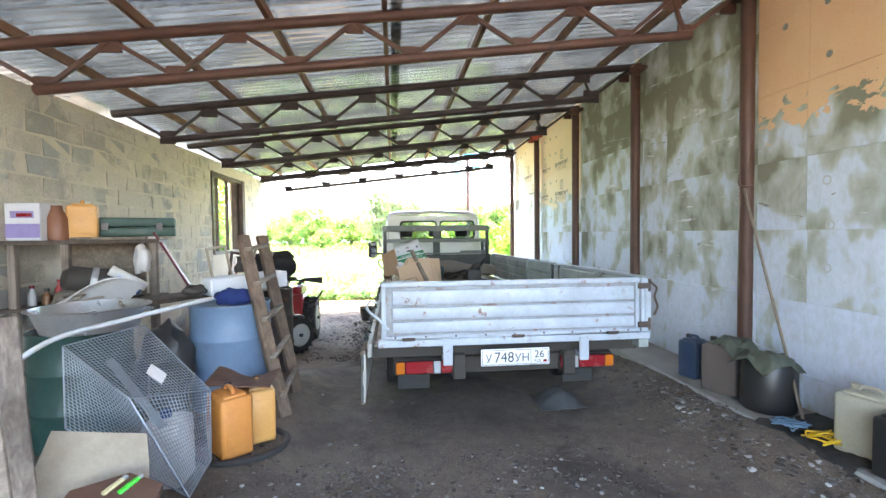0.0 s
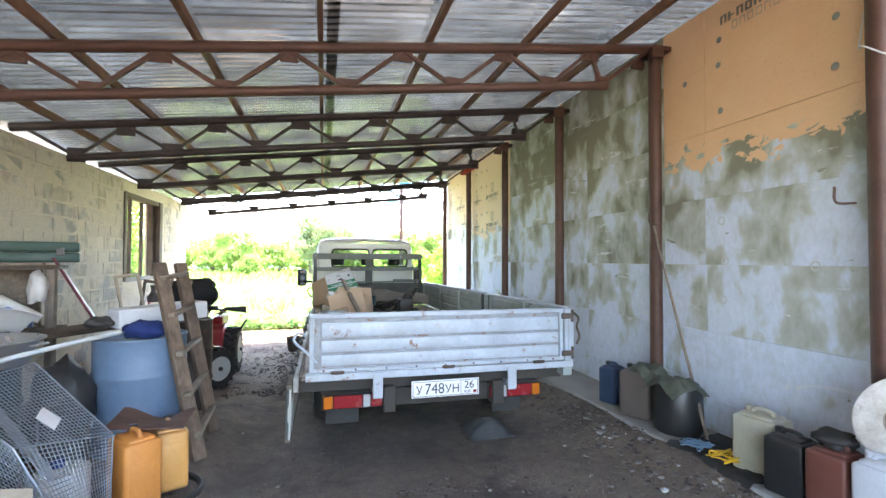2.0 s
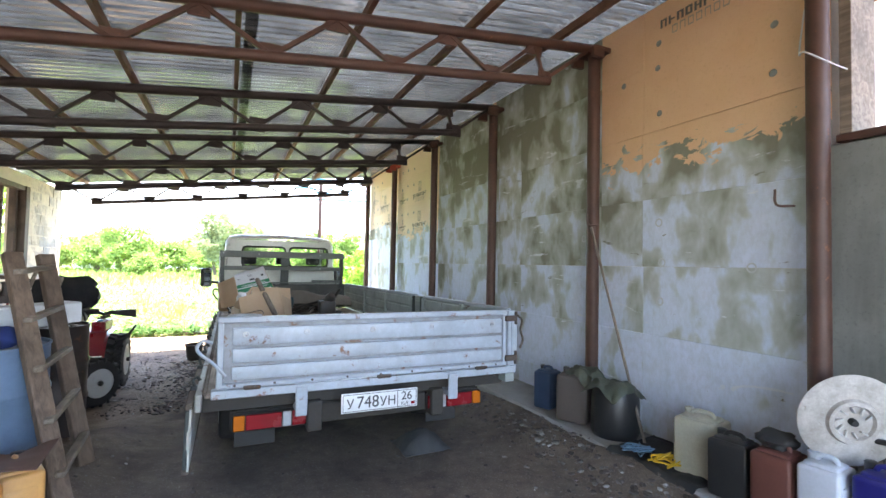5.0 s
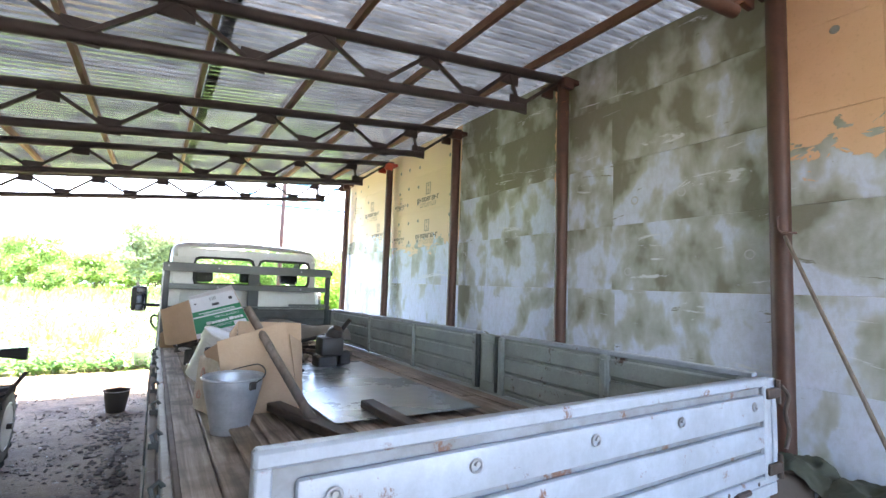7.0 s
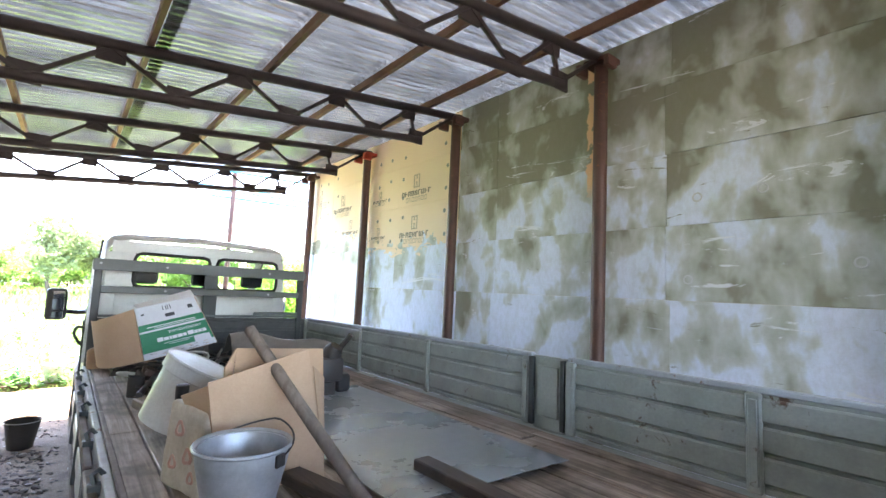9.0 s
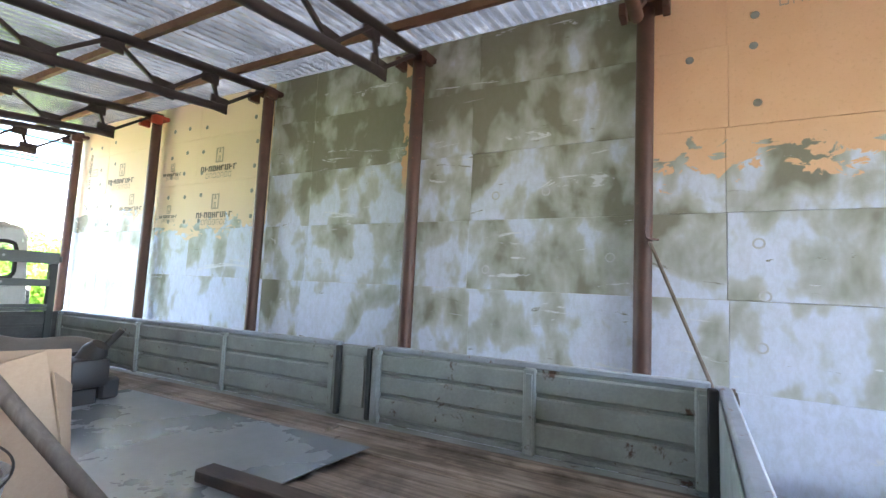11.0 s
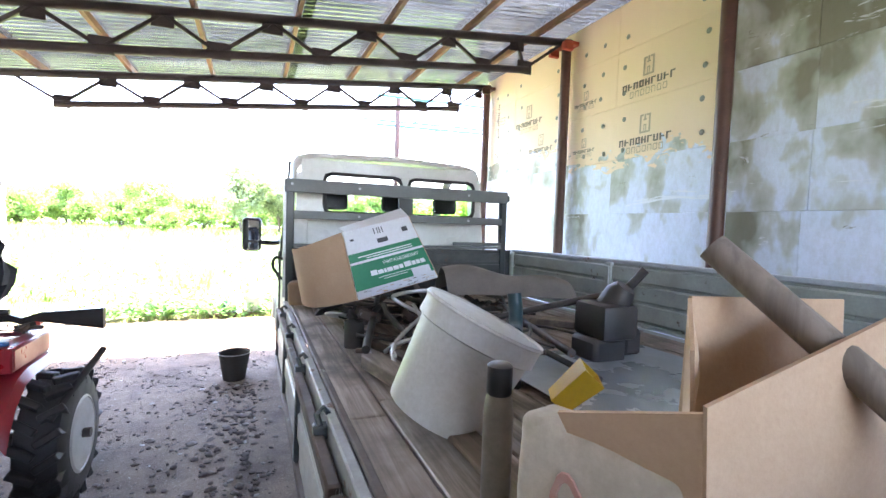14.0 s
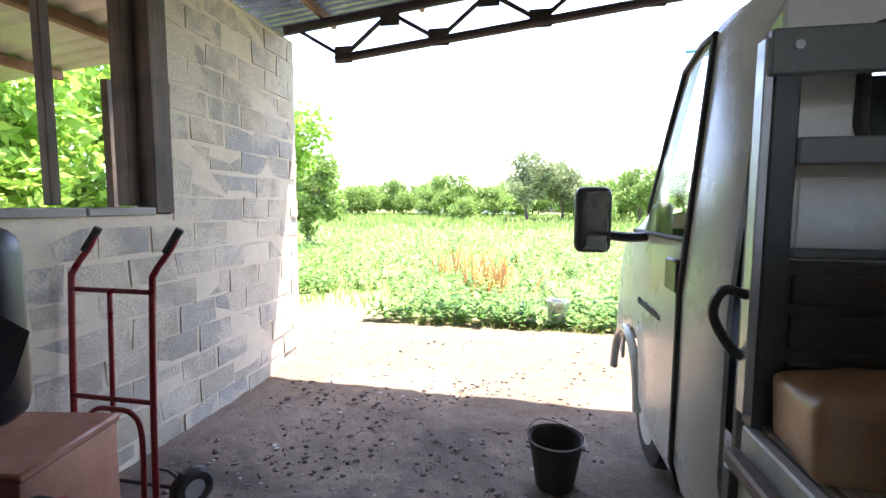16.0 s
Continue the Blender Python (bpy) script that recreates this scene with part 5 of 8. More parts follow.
    add_lathe(bm, [(0.004, 0), (0.07, 0), (0.075, 0.10), (0.05, 0.15), (0.004, 0.15)], 16, Matrix.Translation((0.1, 0.0, 0.26)) @ pose(0, 0, 0, 30, 20, 0))
    add_box(bm, 0.18, 0.30, -0.05, 0.07, 0.02, 0.16, 0.02)
    add_box(bm, -0.05, 0.15, -0.1, 0.1, -0.005, 0.13, 0.02)
    part("housing", bm, M_SCRAPDARK, t)
    # teal pipe elbow, yellow cup
    bm = bmesh.new()
    add_tube(bm, curve_pts([(0.62, 6.95, 0.93), (0.70, 7.08, 0.93), (0.74, 7.15, 1.0), (0.74, 7.17, 1.08)], 5), 0.035, 14)
    tagged(part("pipe_elbow", bm, M_TEAL), "dark teal plastic pipe elbow", "pipe fitting")
    bm = bmesh.new()
    add_lathe(bm, [(0.05, 0.0), (0.065, 0.16), (0.055, 0.16), (0.042, 0.005)], 4, Matrix.Translation((0.52, 6.50, bed_z(6.5) + 0.06)) @ pose(0, 0, 0, 40, 20, 30))
    tagged(part("yellow_scoop", bm, M_YELLOW), "bright yellow plastic scoop among the scrap", "scoop")


build_scrap()

# ---- clutter along the block wall ----
M_BLUEDRUM = worn("blue_drum_paint", (0.16, 0.24, 0.36), (0.11, 0.17, 0.25), 0.45, scale=3, grain=25, amount=0.7, rust=(0.16, 0.10, 0.07), rust_at=0.70)
M_GREENDRUM = worn("dark_green_drum_paint", (0.02, 0.06, 0.05), (0.012, 0.03, 0.028), 0.45, scale=3)
M_ALU = worn("aluminium_basin", (0.55, 0.56, 0.57), (0.36, 0.37, 0.38), 0.35, 0.8, scale=8)
M_WIRE = worn("galvanised_wire", (0.30, 0.34, 0.39), (0.20, 0.22, 0.25), 0.45, 0.5, scale=20)
M_ORANGE = worn("orange_canister", (0.68, 0.27, 0.06), (0.45, 0.17, 0.05), 0.5, scale=6)
M_AMBERCAN = worn("yellow_canister", (0.66, 0.34, 0.10), (0.45, 0.22, 0.07), 0.45, scale=6)
M_BOARD = worn("dirty_chipboard", (0.40, 0.34, 0.26), (0.22, 0.18, 0.14), 0.9, scale=4, grain=60, amount=0.8)
M_RUSTBROWN = worn("rusty_plate", (0.13, 0.065, 0.045), (0.07, 0.04, 0.03), 0.7, scale=6)
M_MAROON = plain("maroon_board", (0.13, 0.025, 0.035), 0.5)
M_FOAM = plain("white_foam", (0.72, 0.73, 0.75), 0.9)
M_BLUECLOTH = plain("blue_cloth", (0.012, 0.03, 0.14), 0.9)
M_GREENCASE = plain("green_case", (0.018, 0.06, 0.045), 0.5)
M_BAG = plain("milky_bag", (0.55, 0.53, 0.52), 0.4)
M_LILAC = plain("lilac_print", (0.30, 0.25, 0.50), 0.6)
M_CORD = plain("pale_hose", (0.52, 0.54, 0.55), 0.5)
M_TIMBERZ = wood("grey_post", (0.28, 0.23, 0.19), (0.13, 0.10, 0.08), "z")
M_LIME = plain("green_lighter", (0.05, 0.65, 0.06), 0.3)
M_CREAM = plain("cream_lighter", (0.62, 0.55, 0.32), 0.3)


def wparts(t):
    """Adds parts to a thing in place, in world metres."""
    inv = t.matrix_world.inverted()
    return lambda name, bm, mat, label="": part(name, bm, mat, t, label, 40, inv)


def at(name, label, category, x, y, z, group=""):
    t = thing(name, label, category, Matrix.Translation((x, y, z)), group)
    return t, wparts(t)


def drum(x, y, z, r, h, mat, label, lid=True):
    t = thing("steel_drum", label, "barrel", Matrix.Translation((x, y, z)))
    bm = bmesh.new()
    prof = [(0.004, 0.02), (r - 0.01, 0.02), (r, 0.0), (r + 0.006, 0.008), (r, 0.02)]
    for k in (0.333, 0.667):
        prof += [(r, h * k - 0.03), (r + 0.011, h * k - 0.008), (r + 0.011, h * k + 0.008), (r, h * k + 0.03)]
    prof += [(r, h - 0.02), (r + 0.007, h - 0.01), (r + 0.006, h), (r - 0.006, h), (r - 0.012, h - 0.02), (0.004, h - 0.022)]
    add_lathe(bm, prof, 40, None, lambda a, zz: 0.006 * noise.noise(Vector((math.cos(a) * 2, math.sin(a) * 2, zz * 3 + x))))
    part("body", bm, mat, t)
    bm = bmesh.new()
    add_lathe(bm, [(0.004, h - 0.02), (0.03, h - 0.02), (0.03, h - 0.006), (0.004, h - 0.006)], 12, Matrix.Translation((r * 0.6, 0, 0)))
    part("bung", bm, M_SCRAP, t)
    return t


drum(-1.39, 4.13, 0.19, 0.315, 0.85, M_BLUEDRUM, "faded blue steel drum with rolled hoops")
drum(-2.18, 3.50, 0.19, 0.30, 0.78, M_GREENDRUM, "dark green steel drum under an aluminium basin")
drum(-1.37, 5.25, 0.12, 0.25, 0.90, worn("black_brown_drum", (0.05, 0.035, 0.03), (0.025, 0.02, 0.018), 0.5, scale=5, rust=(0.13, 0.06, 0.035), rust_at=0.6), "black steel drum standing behind the ladder")

t = thing("aluminium_basin", "wide dull aluminium basin standing on the green drum", "basin", Matrix.Translation((-2.08, 3.44, 0.975)))
bm = bmesh.new()
add_lathe(bm, [(0.004, 0.012), (0.27, 0.012), (0.325, 0.14), (0.355, 0.145), (0.36, 0.152), (0.332, 0.156), (0.28, 0.0), (0.004, 0.0)], 40)
part("bowl", bm, M_ALU, t)
for s in (-1, 1):
    bm = bmesh.new()
    add_tube(bm, curve_pts([(s * 0.33, -0.05, 0.12), (s * 0.385, -0.03, 0.125), (s * 0.385, 0.03, 0.125), (s * 0.33, 0.05, 0.12)]), 0.008, 6)
    part("handle", bm, M_ALU, t)

# ladder
t, wp_ = at("wooden_ladder", "old brown wooden ladder leaning against the drum", "ladder", -0.9, 3.8, 0.2)
for p0, p1 in (((-1.27, 4.10, 1.60), (-0.86, 3.69, 0.19)), ((-1.24, 4.55, 1.595), (-0.887, 4.27, 0.19))):
    bm = bmesh.new()
    add_bar(bm, p1, p0, 0.10, 0.05, 0.006, (-0.7, 0.7, 0.3))
    wp_("rail", bm, M_LADDER)
for k in range(5):
    f0 = 0.12 + 0.20 * k
    a = Vector((-0.86, 3.69, 0.19)).lerp(Vector((-1.27, 4.10, 1.60)), f0)
    b = Vector((-0.887, 4.27, 0.19)).lerp(Vector((-1.24, 4.55, 1.595)), f0 + 0.02)
    d = (b - a).normalized() * 0.03
    bm = bmesh.new()
    add_bar(bm, a - d + Vector((0.03, -0.025, 0)), b + d + Vector((0.03, -0.025, 0)), 0.05, 0.032, 0.005)
    wp_("rung", bm, M_ROUGHWOOD)

# orange and yellow canisters on a rubber mat
def canister(name, label, mat, x, y, z, w, d, h, turn=0, cap=None, lean=0):
    t = thing(name, label, "canister", Matrix.Translation((x, y, z)) @ pose(0, 0, 0, lean, 0, turn), "fuel canisters")
    bm = bmesh.new()
    add_box(bm, -w / 2, w / 2, -d / 2, d / 2, 0, h * 0.86, min(w, d) * 0.11, seg=3)
    add_box(bm, -w * 0.36, w * 0.36, -d * 0.40, d * 0.40, h * 0.82, h * 0.90, min(w, d) * 0.08, seg=2)
    part("body", bm, mat, t)
    bm = bmesh.new()
    add_box(bm, -w * 0.36, w * 0.36, -d * 0.455 - 0.015, -d * 0.44, h * 0.14, h * 0.70, 0.012, seg=2)
    add_box(bm, w * 0.44, w * 0.455 + 0.015, -d * 0.32, d * 0.32, h * 0.14, h * 0.70, 0.012, seg=2)
    part("panel", bm, mat, t)
    bm = bmesh.new()
    add_tube(bm, curve_pts([(0, -d * 0.28, h * 0.87), (0, -d * 0.2, h * 0.955), (0, d * 0.12, h * 0.955), (0, d * 0.22, h * 0.87)]), 0.014, 8)
    part("handle", bm, mat, t)
    bm = bmesh.new()
    add_lathe(bm, [(0.004, 0), (0.028, 0), (0.03, h * 0.10), (0.024, h * 0.11), (0.004, h * 0.11)], 14, Matrix.Translation((w * 0.1, d * 0.33, h * 0.86)))
    part("cap", bm, cap or M_BLACKPLASTIC, t)
    return t


canister("orange_canister", "dirty orange plastic canister standing in the dirt", M_ORANGE, -1.07, 3.10, 0.21, 0.20, 0.26, 0.44, 40)
canister("yellow_canister", "dull yellow plastic canister behind the orange one", M_AMBERCAN, -0.96, 3.32, 0.20, 0.20, 0.26, 0.42, 25)
bm = bmesh.new()
add_tube(bm, [(-1.03 + 0.30 * math.cos(a), 3.16 + 0.26 * math.sin(a), 0.225) for a in np.linspace(0, 2 * math.pi, 26, endpoint=False)], 0.022, 8, True)
tagged(part("rubber_hoop", bm, M_BLACK), "black rubber hoop lying round the canisters", "rubber hoop")
t, wp_ = at("rusty_tray", "rusty folded metal tray on the canisters", "tray", -1.05, 3.25, 0.62)
bm = bmesh.new()
add_sheet(bm, 12, 6, lambda a, b: (-1.24 + 0.42 * a, 3.12 + 0.30 * b, 0.645 + 0.035 * math.cos(a * 6) * b - 0.03 * a), 0.008)
wp_("tray", bm, M_RUSTBROWN)

# wire cage
def wire_panel(wp, a, b, c, d, n, m, r=0.0022, skip=0):
    a, b, c, d = map(Vector, (a, b, c, d))
    bm = bmesh.new()
    for i in range(n + 1):
        s = i / n
        add_pipe(bm, a.lerp(b, s), d.lerp(c, s), r, n=4, caps=False)
    for j in range(m + 1):
        s = j / m
        add_pipe(bm, a.lerp(d, s), b.lerp(c, s), r, n=4, caps=False)
    for p, q in ((a, b), (b, c), (c, d), (d, a)):
        add_pipe(bm, p, q, r * 2.2, n=6)
    wp("mesh_panel", bm, M_WIRE)


t, wp_ = at("wire_cage", "grey galvanised wire mesh cage lying on its side", "cage", -1.35, 2.6, 0.3)
A_, B_, C_, D_ = (-1.74, 2.64, 1.03), (-1.58, 3.12, 1.04), (-1.12, 2.93, 0.67), (-1.32, 2.45, 0.80)
E_, F_, G_ = (-1.73, 2.62, 0.60), (-1.06, 2.47, 0.27), (-1.10, 2.86, 0.27)
wire_panel(wp_, A_, B_, C_, D_, 24, 26)
wire_panel(wp_, A_, D_, F_, E_, 24, 24)
wire_panel(wp_, D_, C_, G_, F_, 22, 24)
bm = bmesh.new()
add_sheet(bm, 4, 4, lambda a, b: (-1.37 + 0.09 * a, 2.77 - 0.06 * b - 0.02 * a, 0.885 - 0.06 * a - 0.035 * b), 0.004)
wp_("tag", bm, M_BAG, "white paper tag")
bm = bmesh.new()
add_bar(bm, (-1.56, 2.72, 0.93), (-1.20, 2.52, 0.62), 0.05, 0.006, 0.002)
wp_("stay", bm, M_WIRE)
t, wp_ = at("plastic_can", "milky plastic can inside the wire cage", "canister", -1.3, 2.75, 0.2)
bm = bmesh.new()
add_box(bm, -1.40, -1.18, 2.66, 2.88, 0.20, 0.58, 0.04, seg=2)
wp_("body", bm, M_BAG)
bm = bmesh.new()
add_lathe(bm, [(0.004, 0), (0.03, 0), (0.03, 0.04), (0.004, 0.04)], 14, Matrix.Translation((-1.3, 2.77, 0.58)))
wp_("cap", bm, M_BLUECLOTH)

# broken board, rusty plate and lighters on a stump
t, wp_ = at("chopping_stump", "low dark stump under the broken board", "stump", -1.15, 2.1, 0.1)
bm = bmesh.new()
add_lathe(bm, [(0.004, 0.0), (0.24, 0.0), (0.21, 0.12), (0.20, 0.36), (0.004, 0.37)], 18, Matrix.Translation((-1.22, 2.08, 0.10)), lambda a, zz: 0.05 * math.sin(a * 5))
wp_("stump", bm, M_DARKWOOD)
t, wp_ = at("broken_board", "broken stained chipboard slab propped on the stump", "board", -1.2, 2.2, 0.5)
mm = Matrix.Translation((-1.50, 1.88, 0.40)) @ pose(0, 0, 0, 52, 14, 22) @ Matrix.Diagonal((1.28, 1.3, 1, 1))
bm = bmesh.new()
add_prism(bm, [(0, 0), (0.50, -0.04), (0.52, 0.12), (0.44, 0.14), (0.36, 0.12), (0.33, 0.26), (0.30, 0.36), (0.02, 0.36)], 0.022, mm)
wp_("slab", bm, M_BOARD)
t, wp_ = at("rusty_plate", "rusty brown metal plate with two lighters on it", "plate", -1.1, 2.0, 0.45)
bm = bmesh.new()
add_prism(bm, [(0, 0), (0.34, 0.02), (0.36, 0.16), (0.22, 0.23), (0.03, 0.16)], 0.03, Matrix.Translation((-1.32, 1.86, 0.50)) @ pose(0, 0, 0, 22, 6, 14))
wp_("plate", bm, M_RUSTBROWN)
for dx, mt, nm in ((0.0, M_CREAM, "cream"), (0.06, M_LIME, "bright green")):
    t, wp_ = at("lighter", nm + " plastic lighter lying on the rusty plate", "lighter", -1.13 + dx, 2.0, 0.6)
    bm = bmesh.new()
    add_bar(bm, (-1.165 + dx, 1.955, 0.585), (-1.12 + dx, 2.02, 0.612), 0.026, 0.014, 0.005)
    wp_("body", bm, mt)
    bm = bmesh.new()
    add_bar(bm, (-1.12 + dx, 2.02, 0.612), (-1.112 + dx, 2.033, 0.617), 0.024, 0.013, 0.003)
    wp_("top", bm, M_ZINC)

# timber posts at the near end
for p0, p1, w, lab in (((-1.62, 2.12, 1.27), (-1.34, 1.84, 0.18), 0.09, "weathered grey timber post leaning by the drum"), ((-1.36, 1.66, 1.12), (-1.14, 1.50, 0.14), 0.10, "pale rough plank leaning by the post")):
    bm = bmesh.new()
    add_bar(bm, p1, p0, w, 0.05, 0.006, (0.6, -0.8, 0))
    tagged(part("timber_post", bm, M_TIMBERZ if w < 0.1 else M_ROUGHWOOD), lab, "timber")

bm = bmesh.new()
add_tube(bm, curve_pts([(-1.90, 2.45, 0.95), (-1.82, 2.60, 1.045), (-1.74, 2.72, 1.085), (-1.62, 2.90, 1.105), (-1.42, 3.10, 1.145), (-1.25, 3.35, 1.17)]), 0.014, 10)
tagged(part("pale_pipe", bm, M_CORD), "pale bent plastic pipe lying over the cage", "pipe")

# shelf rack
t, wp_ = at("shelf_rack", "crude brown wooden shelf rack crowded with junk", "shelf", -2.85, 4.6, 0.2)
for x0, y0, x1, y1 in ((-3.30, 4.20, -2.30, 4.80),):
    for z, th in ((1.575, 0.035), (1.0, 0.03)):
        bm = bmesh.new()
        add_prism(bm, [(-3.30, 4.18), (-2.24, 4.74), (-2.40, 5.25), (-3.30, 5.0)], th, Matrix.Translation((0, 0, z - th)))
        wp_("shelf_board", bm, M_DARKWOOD)
for x, y in ((-2.86, 4.42), (-2.30, 4.76), (-2.5, 5.15), (-3.2, 4.3)):
    bm = bmesh.new()
    add_box(bm, x - 0.03, x + 0.03, y - 0.03, y + 0.03, 0.19, 1.54, 0.005)
    wp_("upright", bm, M_TIMBERZ)
bm = bmesh.new()
add_box(bm, -3.28, -2.5, 5.0, 5.02, 1.0, 1.54, 0.003)
wp_("back_board", bm, M_ROUGHWOOD)

t, wp_ = at("printed_bag_box", "small white and lilac printed carton on the shelf", "box", -3.2, 4.42, 1.575)
bm = bmesh.new()
add_box(bm, -3.30, -3.02, 4.36, 4.58, 1.575, 1.90, 0.006)
wp_("body", bm, M_BOXWHITE)
bm = bmesh.new()
add_box(bm, -3.295, -3.025, 4.355, 4.362, 1.60, 1.72)
add_box(bm, -3.25, -3.07, 4.352, 4.362, 1.77, 1.83)
wp_("print", bm, M_LILAC)
bm = bmesh.new()
add_box(bm, -3.20, -3.08, 4.349, 4.353, 1.78, 1.81)
wp_("print_bar", bm, M_RED_LENS)
t, wp_ = at("brown_jar", "brown plastic jar on the shelf", "jar", -2.98, 4.56, 1.575)
bm = bmesh.new()
add_lathe(bm, [(0.004, 0), (0.085, 0), (0.09, 0.03), (0.085, 0.20), (0.045, 0.27), (0.04, 0.31), (0.004, 0.31)], 20, Matrix.Translation((-2.99, 4.52, 1.575)))
wp_("body", bm, plain("brown_plastic", (0.22, 0.09, 0.05)))
canister("amber_canister", "yellow plastic oil canister on the shelf", M_AMBERCAN, -2.86, 4.66, 1.575, 0.23, 0.20, 0.37, 25, M_PAIL)
t, wp_ = at("tool_case", "long dark green plastic tool case on the shelf", "case", -2.55, 4.95, 1.60)
bm = bmesh.new()
add_box(bm, -0.36, 0.36, -0.13, 0.13, 0.0, 0.09, 0.015, Matrix.Translation((-2.56, 4.93, 1.60)) @ pose(0, 0, 0, 0, 0, 22), 2)
wp_("base", bm, M_GREENCASE)
bm = bmesh.new()
add_box(bm, -0.36, 0.36, -0.13, 0.13, 0.096, 0.185, 0.02, Matrix.Translation((-2.56, 4.93, 1.60)) @ pose(0, 0, 0, 0, 0, 22), 2)
wp_("lid", bm, M_GREENCASE)
bm = bmesh.new()
for k in (-0.22, 0.22):
    add_box(bm, k - 0.03, k + 0.03, -0.142, -0.128, 0.06, 0.13, 0.004, Matrix.Translation((-2.56, 4.93, 1.60)) @ pose(0, 0, 0, 0, 0, 22))
wp_("clasp", bm, M_BLACKPLASTIC)
bm = bmesh.new()
add_bar(bm, (-2.90, 4.55, 1.588), (-2.35, 4.74, 1.588), 0.12, 0.024, 0.004)
tagged(part("pale_batten", bm, M_ROUGHWOOD), "pale wooden batten lying on the shelf", "timber")

# things between the shelves
t, wp_ = at("gas_tank", "dark grey metal gas cylinder lying on the shelf", "cylinder", -2.7, 4.5, 1.0)
bm = bmesh.new()
add_lathe(bm, [(0.004, -0.26), (0.07, -0.25), (0.115, -0.20), (0.12, 0.12), (0.10, 0.20), (0.05, 0.25), (0.04, 0.30), (0.004, 0.30)], 24, Matrix.Translation((-2.68, 4.52, 1.20)) @ pose(0, 0, 0, 0, 100, 28))
wp_("body", bm, M_UNDER)
bm = bmesh.new()
add_lathe(bm, [(0.121, -0.04), (0.126, -0.03), (0.126, 0.0), (0.121, 0.01)], 24, Matrix.Translation((-2.68, 4.52, 1.20)) @ pose(0, 0, 0, 0, 100, 28))
wp_("band", bm, M_ZINC)
bm = bmesh.new()
add_tube(bm, [(-2.55, 4.50, 1.30), (-2.30, 4.60, 1.13)], [0.05, 0.04], 14)
tagged(part("white_tube", bm, M_PAIL), "white plastic sealant tube with a blue cap", "tube")
def lump(name, label, category, mat, x, y, z, sx, sy, sz, seed):
    bm = bmesh.new()
    bmesh.ops.create_icosphere(bm, subdivisions=3, radius=1.0)
    for v in bm.verts:
        n = noise.noise(v.co * 1.7 + Vector((seed, 0, 0))) * 0.35 + noise.noise(v.co * 4 + Vector((0, seed, 0))) * 0.14
        v.co = Vector((v.co.x * sx, v.co.y * sy, max(v.co.z, -0.75) * sz)) * (1 + n) + Vector((x, y, z))
    return tagged(part(name, bm, mat), label, category)
lump("plastic_bag", "crumpled milky plastic bag hanging at the shelf", "bag", M_BAG, -2.37, 4.68, 1.38, 0.07, 0.07, 0.15, 1)
lump("rag_heap", "heap of pale rags and gloves on the shelf", "rags", M_BAG, -2.50, 4.45, 1.06, 0.16, 0.10, 0.07, 5)
lump("rag_heap", "brown dirty rags on the shelf", "rags", M_GREYPLASTIC, -2.80, 4.36, 1.06, 0.14, 0.10, 0.08, 9)
lump("blue_can_top", "small blue spray cap among the rags", "cap", plain("bright_blue", (0.03, 0.14, 0.55)), -2.47, 4.47, 1.20, 0.05, 0.035, 0.04, 3)
lump("tool_heap", "dark heap of hand tools on the bench", "tools", M_SCRAPDARK, -1.72, 4.22, 1.13, 0.10, 0.08, 0.05, 12)
lump("black_canister", "dark plastic canister under the bench", "canister", M_BLACKPLASTIC, -1.80, 3.85, 0.62, 0.20, 0.16, 0.30, 15)
lump("blue_cloth", "crumpled dark blue cloth on the drum", "cloth", M_BLUECLOTH, -1.34, 4.03, 1.09, 0.15, 0.10, 0.07, 21)
bm = bmesh.new()
def sack(a, b):
    return (-2.62 + 0.55 * b - 0.25 * a, 3.95 + 0.12 * a + 0.2 * b, 1.06 + 0.20 * math.sin(b * 2.4) * (0.6 + 0.4 * math.cos(a * 3)) - 0.06 * a)
add_sheet(bm, 12, 12, sack, 0.01)
tagged(part("folded_sack", bm, M_BAG), "stiff folded pale sack lying on the bench", "sack")

# bench board, maroon board, foam block, frames
t, wp_ = at("work_bench", "rough brown plank bench along the wall", "bench", -2.0, 4.6, 0.2)
bm = bmesh.new()
add_bar(bm, (-2.55, 3.85, 1.02), (-1.35, 5.35, 1.06), 0.34, 0.04, 0.006)
wp_("bench_top", bm, M_DARKWOOD)
for x, y in ((-2.45, 4.0), (-1.5, 5.2)):
    bm = bmesh.new()
    add_box(bm, x - 0.04, x + 0.04, y - 0.04, y + 0.04, 0.1, 1.0, 0.005)
    wp_("leg", bm, M_TIMBERZ)
bm = bmesh.new()
add_bar(bm, (-1.97, 4.80, 1.06), (-2.36, 4.96, 1.60), 0.24, 0.022, 0.003, (0.9, 0.3, 0.4))
tagged(part("maroon_panel", bm, M_MAROON), "maroon painted board leaning against the shelf", "board")
bm = bmesh.new()
add_box(bm, -0.36, 0.36, -0.11, 0.11, 0.0, 0.15, 0.01, Matrix.Translation((-1.37, 4.50, 1.09)) @ pose(0, 0, 0, 0, -2, 43))
tagged(part("foam_block", bm, M_FOAM), "long white foam block lying on the drum", "foam block")
t, wp_ = at("frame_stack", "broken wooden frames standing on the bench", "frames", -1.65, 4.9, 1.08)
